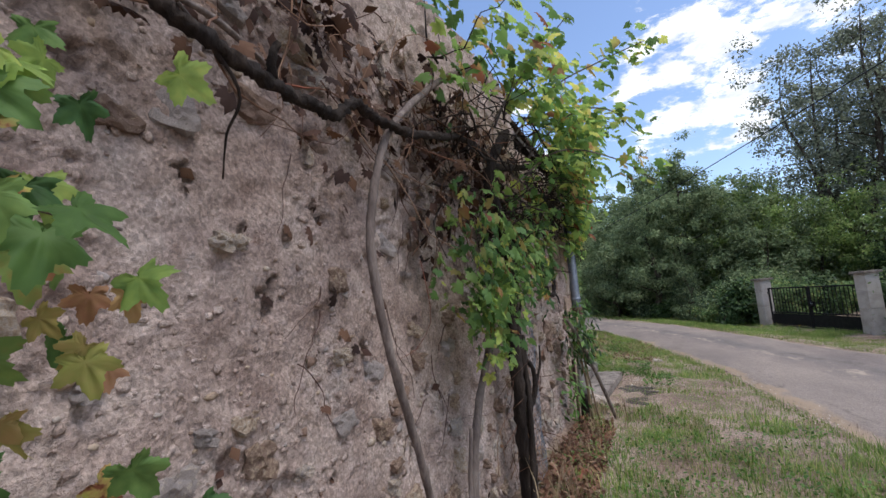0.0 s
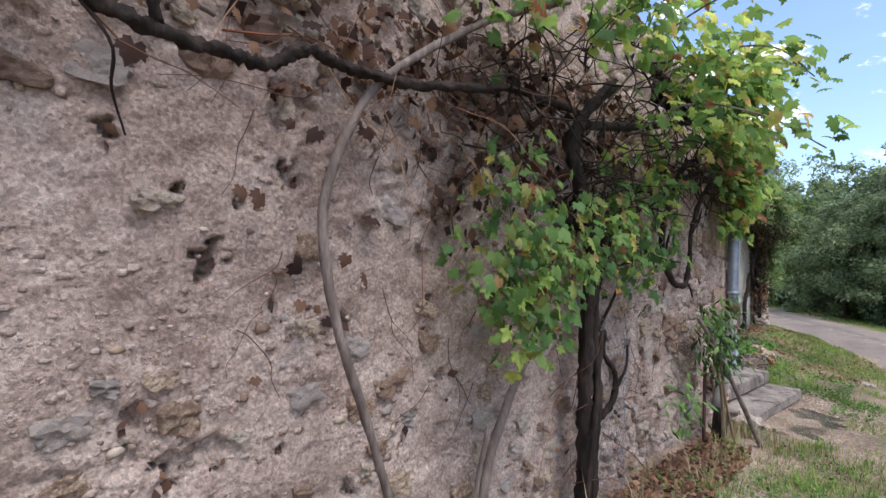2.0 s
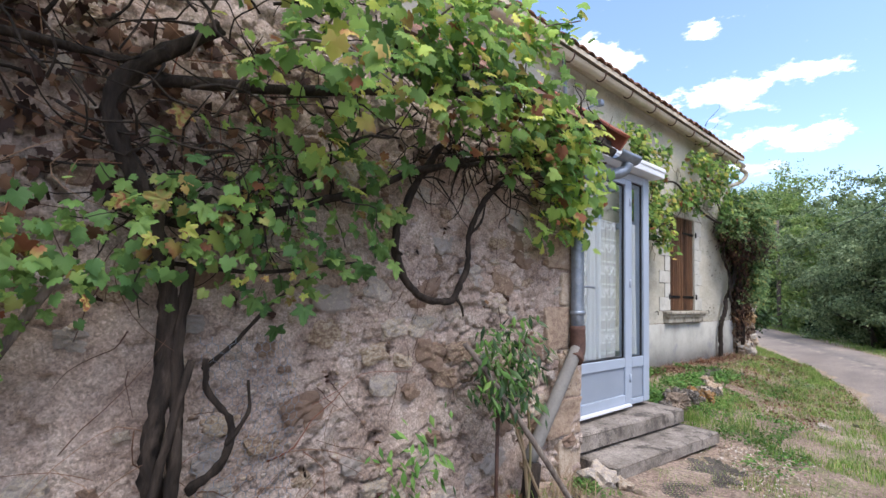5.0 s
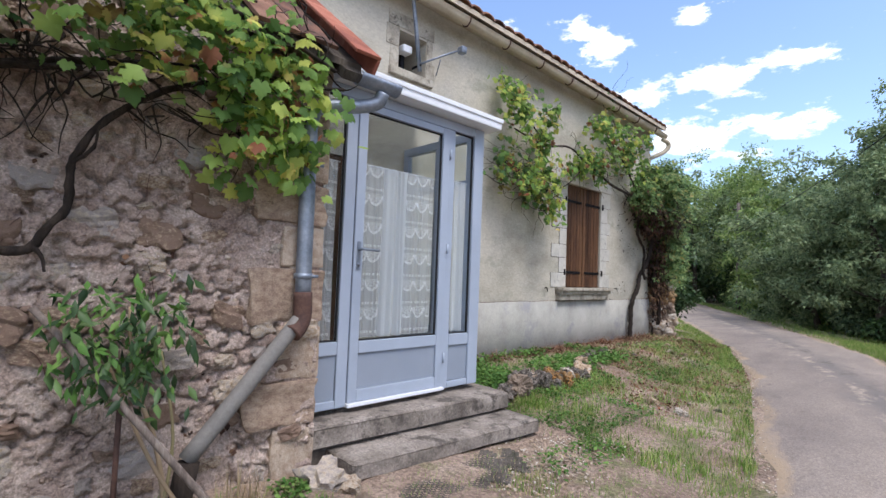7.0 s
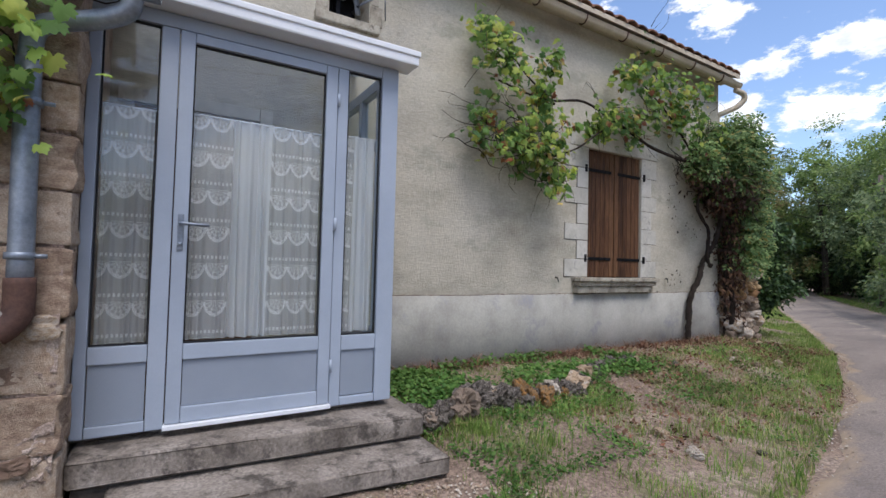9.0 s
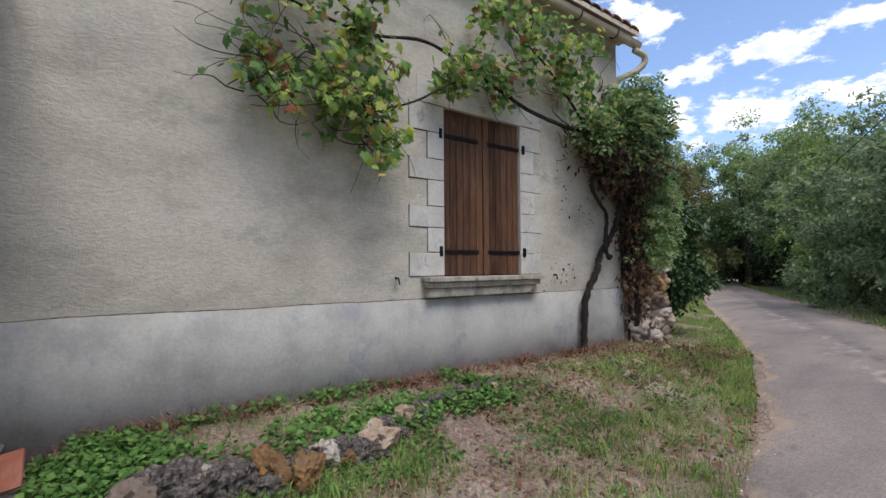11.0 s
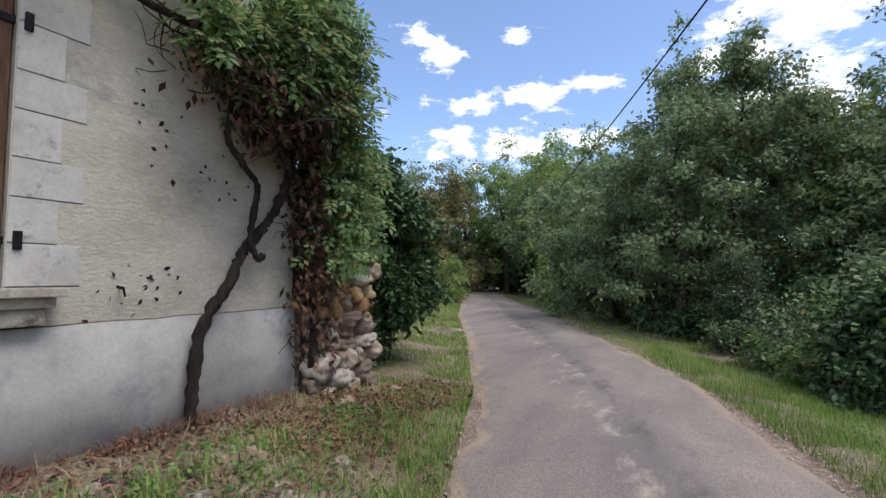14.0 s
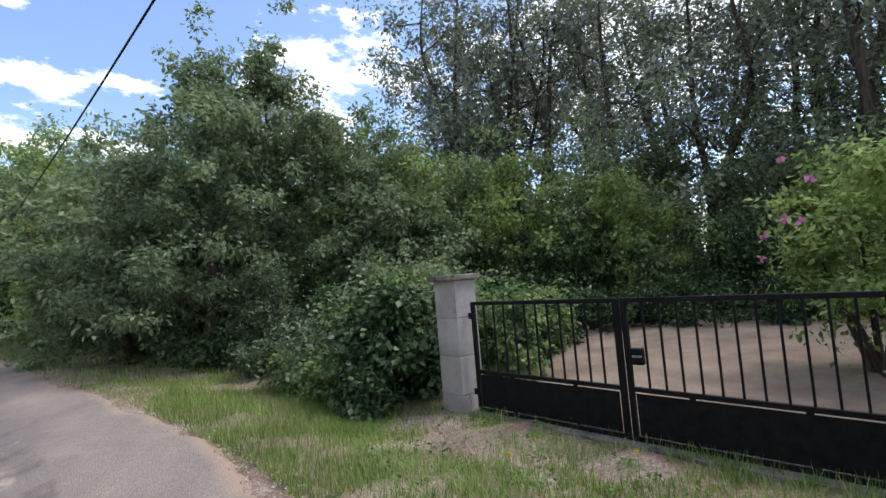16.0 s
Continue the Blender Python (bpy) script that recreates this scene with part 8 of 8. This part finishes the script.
def build_grass():
    rng = np.random.default_rng(61)

    def clear(x, y):
        wall = np.where(y < 5.4, stone_x(y) + 0.08, np.where(y < 7.35, -0.50, np.where(y < 14.3, HW + 0.06, -60.0)))
        left = x > wall
        pier = ~((y > 13.1) & (y < 14.1) & (x < -1.95))
        gate = ~((x > 3.2 + (16.1 - y) * 0.386) & (y > 9) & (y < 16.4))
        return left & pier & gate

    def patch(x, y, lo, seed, cell=0.7):
        p = np.stack([x, y], 1)
        return fbm(p, cell, seed, 3) > lo + rng.uniform(-0.35, 0.35, len(x))

    def lane_side(x, y):
        d = np.maximum(lane_left(y) - x, x - lane_right(y))
        return d

    v1, f1 = blades(300000, -2.2, 5.5, 1.0, 21, lambda x, y: clear(x, y) & (patch(x, y, np.where(y < 6.5, -0.3, -0.05), 100) | ((lane_side(x, y) < np.where(y > 12.5, 1.7, np.where(y > 8, 1.1, 0.8))) & (rng.uniform(size=len(x)) < 0.75))), 0.025, 0.075, 0.0032, rng)
    tagged(part_np("grass", v1, f1, M_GRASS), "short green grass on the verges", "grass", kind="stuff")
    v2, f2 = blades(190000, -2.2, 5.5, 1.0, 21, lambda x, y: clear(x, y) & patch(x, y, -0.2, 110, 0.5), 0.015, 0.05, 0.0026, rng, 1.8)
    tagged(part_np("dry_grass", v2, f2, M_STRAW), "flattened dry straw-coloured grass", "grass", kind="stuff")
    v3, f3 = blades(150000, 0.0, 7, 13, 26, lambda x, y: clear(x, y) & (x > lane_right(y)) & patch(x, y, -0.2, 120, 0.7), 0.05, 0.15, 0.004, rng)
    tagged(part_np("grass", v3, f3, M_GRASS), "longer green grass on the far verge", "grass", kind="stuff")
    v5, f5 = blades(190000, -10.0, -0.8, 12.8, 28, lambda x, y: clear(x, y) & (x < lane_left(y)) & (lane_side(x, y) < 3.2) & patch(x, y, -0.45, 125, 0.8), 0.04, 0.10, 0.006, rng)
    tagged(part_np("grass", v5, f5, M_GRASS), "green grass beyond the house corner", "grass", kind="stuff")
    v4, f4 = blades(60000, -16, 2, 20, 40, lambda x, y: clear(x, y) & (lane_side(x, y) < 3.0), 0.06, 0.16, 0.008, rng)
    tagged(part_np("grass", v4, f4, M_GRASS), "grass along the lane in the distance", "grass", kind="stuff")
    # tufts: short green clumps, heaps of dead stalks, and long straw by the wall foot
    def tufts(count, spots, per, spread, h0, h1, width, lean, mat, name, label):
        w = np.array([b[4] for b in spots], float)
        b = np.array(spots, float)[rng.choice(len(spots), count, p=w / w.sum())]
        cx, cy = b[:, 0] + (b[:, 1] - b[:, 0]) * rng.uniform(size=count), b[:, 2] + (b[:, 3] - b[:, 2]) * rng.uniform(size=count)
        size = rng.uniform(0.5, 1.4, count).repeat(per)
        x, y = cx.repeat(per) + rng.normal(size=count * per) * spread * size, cy.repeat(per) + rng.normal(size=count * per) * spread * size
        k = clear(x, y) & inside_verge(x, y)
        x, y, size = x[k], y[k], size[k]
        n = len(x)
        a, h = rng.uniform(0, 6.28, n), rng.uniform(h0, h1, n) * size
        out = np.stack([np.cos(a), np.sin(a), np.zeros(n)], 1)
        base = np.stack([x, y, ground_z(x, y) - 0.015], 1)
        side = np.stack([-out[:, 1], out[:, 0], out[:, 2]], 1) * (width * rng.uniform(0.6, 1.4, n))[:, None]
        bend = (h * lean * rng.uniform(0.3, 1.3, n))[:, None]
        up = np.array([0, 0, 1.0])
        mid = base + out * bend * 0.35 + up * (h * 0.62)[:, None]
        tip = base + out * bend + up * h[:, None]
        v = np.stack([base - side, base + side, mid + side * 0.7, mid - side * 0.7, tip], 1).reshape(-1, 3)
        o = 5 * np.arange(n)[:, None, None]
        f = (np.array([(0, 1, 2), (0, 2, 3), (3, 2, 4)])[None] + o).reshape(-1, 3)
        tagged(part_np(name, v, f, mat), label, "grass", kind="stuff")

    tufts(820, [(-0.6, 1.6, 1.2, 5.5, 4), (-0.9, 1.0, 7.3, 13.0, 5), (-1.6, 0.0, 12.5, 16.0, 2.5), (1.6, 4.0, 12.6, 18.0, 7), (-1.5, -0.4, 10.5, 13.5, 3), (-1.05, -0.8, 7.2, 9.2, 1.0)], 46, 0.055, 0.035, 0.11, 0.003, 0.7, M_GRASS, "grass_tufts", "small green grass tufts on the verge")
    tufts(260, [(-1.9, -0.9, 9.3, 13.2, 5), (-1.1, 0.3, 8.6, 12.5, 2.5), (-0.7, 0.6, 2.5, 5.2, 1.2), (-1.4, -0.9, 7.4, 9.4, 1.5)], 44, 0.085, 0.025, 0.085, 0.0026, 2.4, M_STRAW, "straw_heaps", "heaps of flattened dead stalks on the verge")
    tufts(9, [(-0.62, -0.3, 4.2, 5.0, 3), (-0.75, -0.5, 2.6, 4.0, 1)], 26, 0.05, 0.10, 0.28, 0.0028, 0.6, M_STRAW, "dry_stalks", "tall dry grass stalks at the wall foot")
    tufts(95, [(-2.16, -1.98, 9.3, 13.1, 3), (-2.16, -2.0, 7.3, 9.3, 1)], 34, 0.05, 0.04, 0.11, 0.003, 1.9, M_DRYLEAF, "dead_stalks", "reddish dead stalks along the foot of the house wall")
    # clover and weeds
    boxes = [(-2.1, -1.2, 7.3, 10.2, 6), (-1.3, -0.85, 7.25, 9.4, 2.4), (-0.85, -0.1, 7.4, 8.6, 1.3), (-0.2, 0.25, 6.6, 7.5, 0.4), (-0.75, -0.35, 4.7, 5.5, 1.6), (-0.7, 1.2, 2.0, 5.0, 2.0), (-0.9, 0.6, 9.5, 13.0, 2.0), (-1.8, -0.7, 9.9, 12.6, 2.0), (-1.7, -1.2, 12.8, 13.4, 0.4), (-0.7, -0.3, 4.6, 5.6, 1.0), (1.8, 3.4, 13.5, 17.5, 2.5)]
    w = np.array([b[4] for b in boxes])
    which = rng.choice(len(boxes), 42000, p=w / w.sum())
    b = np.array(boxes)[which]
    x = b[:, 0] + (b[:, 1] - b[:, 0]) * rng.uniform(size=len(b))
    y = b[:, 2] + (b[:, 3] - b[:, 2]) * rng.uniform(size=len(b))
    k = inside_verge(x, y) & clear(x, y) & patch(x, y, 0.0, 130, 0.45)
    x, y = x[k], y[k]
    bed = (y > 7.2) & (y < 10.3) & (x < -1.2)
    pos = np.stack([x, y, ground_z(x, y) + rng.uniform(0.01, 0.05, len(x)) * np.where(bed, 1.8, 1.0)], 1)
    nrm = unit(np.array([0, 0, 1.0]) + rng.normal(size=pos.shape) * 0.45)
    v, f = scatter(leaf_plain(0.7), pos, nrm, unit(rng.normal(size=pos.shape)), rng.uniform(0.015, 0.04, len(x)) * np.where(bed, 1.5, 1.0))
    tagged(part_np("low_weeds", v, f, M_CLOVER), "low clover and weeds spreading on the bed and verge", "weeds", kind="stuff")
    # litter
    boxes = [(-0.8, -0.42, 2.5, 4.6, 5.0), (-2.15, -1.0, 9.5, 13.5, 4), (-2.0, -1.2, 13.2, 15.0, 4), (-1.9, -1.2, 12.3, 13.6, 3), (-2.15, -1.9, 7.3, 12.5, 1.5), (-1.4, 0.0, 8.5, 13, 3.5)]
    w = np.array([b[4] for b in boxes])
    which = rng.choice(len(boxes), 13000, p=w / w.sum())
    b = np.array(boxes)[which]
    x = b[:, 0] + (b[:, 1] - b[:, 0]) * rng.uniform(size=len(b))
    y = b[:, 2] + (b[:, 3] - b[:, 2]) * rng.uniform(size=len(b))
    k = inside_verge(x, y) & clear(x, y)
    x, y = x[k], y[k]
    pos = np.stack([x, y, ground_z(x, y) + rng.uniform(0.005, 0.035, len(x))], 1)
    nrm = unit(np.array([0, 0, 1.0]) + rng.normal(size=pos.shape) * 0.6)
    v, f = scatter(leaf_plain(0.55), pos, nrm, unit(rng.normal(size=pos.shape)), rng.uniform(0.02, 0.06, len(x)))
    tagged(part_np("leaf_litter", v, f, M_DRYLEAF), "dry brown leaf litter at the wall foot", "leaf litter", kind="stuff")


build_grass()


def build_paver_mat():
    """A dark plastic honeycomb ground grid sunk in the gravel below the steps."""
    v, f = [], []
    s = 0.034
    for i in range(27):
        for j in range(26):
            cx, cy = -0.50 + 0.50 * (i / 27), 5.62 + j * s * 1.5
            cy += 0.75 * s * (i % 2)
            if (cx + 0.30) ** 2 / 0.05 + (cy - 6.2) ** 2 / 0.3 > 1.0 + 0.5 * math.sin(i * 12.9 + j * 7.7):
                continue
            z = float(ground_z(cx, cy)) + 0.002
            b = len(v)
            for r, h in ((s * 0.62, 0.0), (s * 0.62, 0.012), (s * 0.46, 0.012), (s * 0.46, 0.0)):
                for k in range(6):
                    a = math.pi / 3 * k
                    v.append((cx + math.cos(a) * r * 0.7, cy + math.sin(a) * r, z + h))
            for ring in range(3):
                for k in range(6):
                    f.append((b + ring * 6 + k, b + ring * 6 + (k + 1) % 6, b + ring * 6 + 6 + (k + 1) % 6, b + ring * 6 + 6 + k))
    tagged(part_np("ground_grid", v, f, M_DARKGREY), "dark plastic honeycomb grid laid in the gravel below the steps", "ground grid", kind="stuff")
    rng = np.random.default_rng(71)
    n = 2600
    x, y = rng.normal(-0.15, 0.28, n), rng.uniform(5.6, 7.6, n)
    k = x > -0.52
    x, y = x[k], y[k]
    tv = np.array([(1, 0, 0), (0, 1, 0), (-1, 0, 0), (0, -1, 0), (0, 0, 0.7)], float) * 0.5
    tf = np.array([(0, 1, 4), (1, 2, 4), (2, 3, 4), (3, 0, 4)])
    pos = np.stack([x, y, ground_z(x, y) + 0.004], 1)
    vv, ff = scatter((tv, tf), pos, unit(np.array([0, 0, 1.0]) + rng.normal(size=pos.shape) * 0.3), unit(rng.normal(size=pos.shape)), rng.uniform(0.008, 0.026, len(x)))
    tagged(part_np("gravel", vv, ff, M_PALE), "pale gravel scattered below the steps", "gravel", kind="stuff")


build_paver_mat()


def build_edge_gravel():
    rng = np.random.default_rng(73)
    n = 9000
    y = rng.uniform(3.0, 24.0, n)
    right = rng.uniform(size=n) < 0.65
    x = np.where(right, lane_right(y) + rng.normal(-0.02, 0.13, n), lane_left(y) + rng.normal(0.02, 0.08, n))
    tv = np.array([(1, 0, 0), (0, 1, 0), (-1, 0, 0), (0, -1, 0), (0, 0, 0.7)], float) * 0.5
    tf = np.array([(0, 1, 4), (1, 2, 4), (2, 3, 4), (3, 0, 4)])
    pos = np.stack([x, y, np.maximum(ground_z(x, y), 0.0) + 0.004], 1)
    vv, ff = scatter((tv, tf), pos, unit(np.array([0, 0, 1.0]) + rng.normal(size=pos.shape) * 0.3), unit(rng.normal(size=pos.shape)), rng.uniform(0.006, 0.022, n))
    tagged(part_np("gravel", vv, ff, M_PALE), "loose grit along the edges of the lane", "gravel", kind="stuff")


build_edge_gravel()


# ---- single stones showing in the rubble wall ----
def block_mesh(seed, material):
    """A squared block with worn, uneven faces."""
    bm = box(-0.5, 0.5, -0.5, 0.5, -0.5, 0.5, 0.06)
    bmesh.ops.subdivide_edges(bm, edges=bm.edges[:], cuts=4, use_grid_fill=True)
    co = np.array([v.co for v in bm.verts])
    co = co + 0.06 * np.stack([grid_noise(co + seed * 2.3 + k, 0.35, seed + k) for k in range(3)], 1)
    for v, c in zip(bm.verts, co):
        v.co = c
    me = bpy.data.meshes.new("corner_stone")
    bm.to_mesh(me)
    bm.free()
    me.materials.append(material)
    return me



def build_wall_stones():
    rng = random.Random(21)
    meshes = [rock_mesh("stone", 500 + i, M_STONE, 0.75, 3, 1.9) for i in range(9)]
    placed = []
    tries = 0
    while len(placed) < 300 and tries < 9000:
        tries += 1
        y, z = rng.uniform(-0.4, 5.3), rng.uniform(0.05, 2.48)
        dense = 0.6 + 0.4 * min(1.0, max(0.0, (y - 2.6) / 1.2)) + (0.4 if z < 0.7 else 0)
        if rng.random() > dense:
            continue
        w = rng.uniform(0.045, 0.13) if y < 3 else rng.uniform(0.06, 0.2)
        h = w * rng.uniform(0.5, 0.9)
        if any(abs(y - a) < (w + c) * 0.52 and abs(z - b) < (h + d) * 0.52 for a, b, c, d in placed):
            continue
        placed.append((y, z, w, h))
        ob = new("stone", meshes[rng.randrange(9)])
        ob.parent = stone_wall
        rel = float(wall_relief(np.array([[y, z]]))[0])
        ob.location = (float(stone_x(y)) + max(-0.015, min(rel, 0.015)) - 0.026 - rng.uniform(0.0, 0.007), y, z)
        ob.scale = (rng.uniform(0.075, 0.105), w * 1.1, h * 1.1)
        ob.rotation_euler = (rng.uniform(-0.35, 0.35), rng.uniform(-0.08, 0.08), rng.uniform(-0.12, 0.12))
    # crumbled lumps and pebbles standing out of the mortar
    rn = np.random.default_rng(91)
    t5 = (1 + 5 ** 0.5) / 2
    iv = unit(np.array([(-1, t5, 0), (1, t5, 0), (-1, -t5, 0), (1, -t5, 0), (0, -1, t5), (0, 1, t5), (0, -1, -t5), (0, 1, -t5), (t5, 0, -1), (t5, 0, 1), (-t5, 0, -1), (-t5, 0, 1)], float))
    tri = np.array([(0, 11, 5), (0, 5, 1), (0, 1, 7), (0, 7, 10), (0, 10, 11), (1, 5, 9), (5, 11, 4), (11, 10, 2), (10, 7, 6), (7, 1, 8), (3, 9, 4), (3, 4, 2), (3, 2, 6), (3, 6, 8), (3, 8, 9), (4, 9, 5), (2, 4, 11), (6, 2, 10), (8, 6, 7), (9, 8, 1)])
    for count, small, large, mat in ((2600, 0.005, 0.016, M_MORTAR), (700, 0.006, 0.019, M_STONE)):
        q = np.stack([rn.uniform(0.2, 5.3, count * 2), rn.uniform(0.03, 2.45, count * 2)], 1)
        q = q[fbm(q, 0.4, 140, 3) > rn.uniform(-0.5, 0.4, len(q))][:count]
        size = small + (large - small) * rn.uniform(0, 1, len(q)) ** 2.2
        pts = iv[None] * rn.uniform(0.55, 1.3, (len(q), 12, 1)) * size[:, None, None] * np.stack([rn.uniform(0.3, 0.55, len(q)), rn.uniform(0.8, 1.6, len(q)), rn.uniform(0.6, 1.1, len(q))], 1)[:, None]
        pts = pts + np.stack([stone_x(q[:, 0]) + wall_relief(q) - 0.01 + size * 0.1, q[:, 0], q[:, 1]], 1)[:, None]
        tagged(part_np("pebbles", pts.reshape(-1, 3), (tri[None] + 12 * np.arange(len(q))[:, None, None]).reshape(-1, 3), mat, stone_wall), kind="stuff")
    # larger squared stones at the end corner
    z = 0.05
    k = 0
    while z < 2.4:
        h = rng.uniform(0.2, 0.34)
        w = 0.42 if k % 2 else 0.26
        ob = new("corner_stone", block_mesh(560 + k, M_QUOIN))
        ob.parent = stone_wall
        ob.location, ob.scale = (-0.902, 5.415 - w / 2, z + h / 2), (0.24, w * 1.0, h * 0.98)
        z += h + 0.012
        k += 1


build_wall_stones()
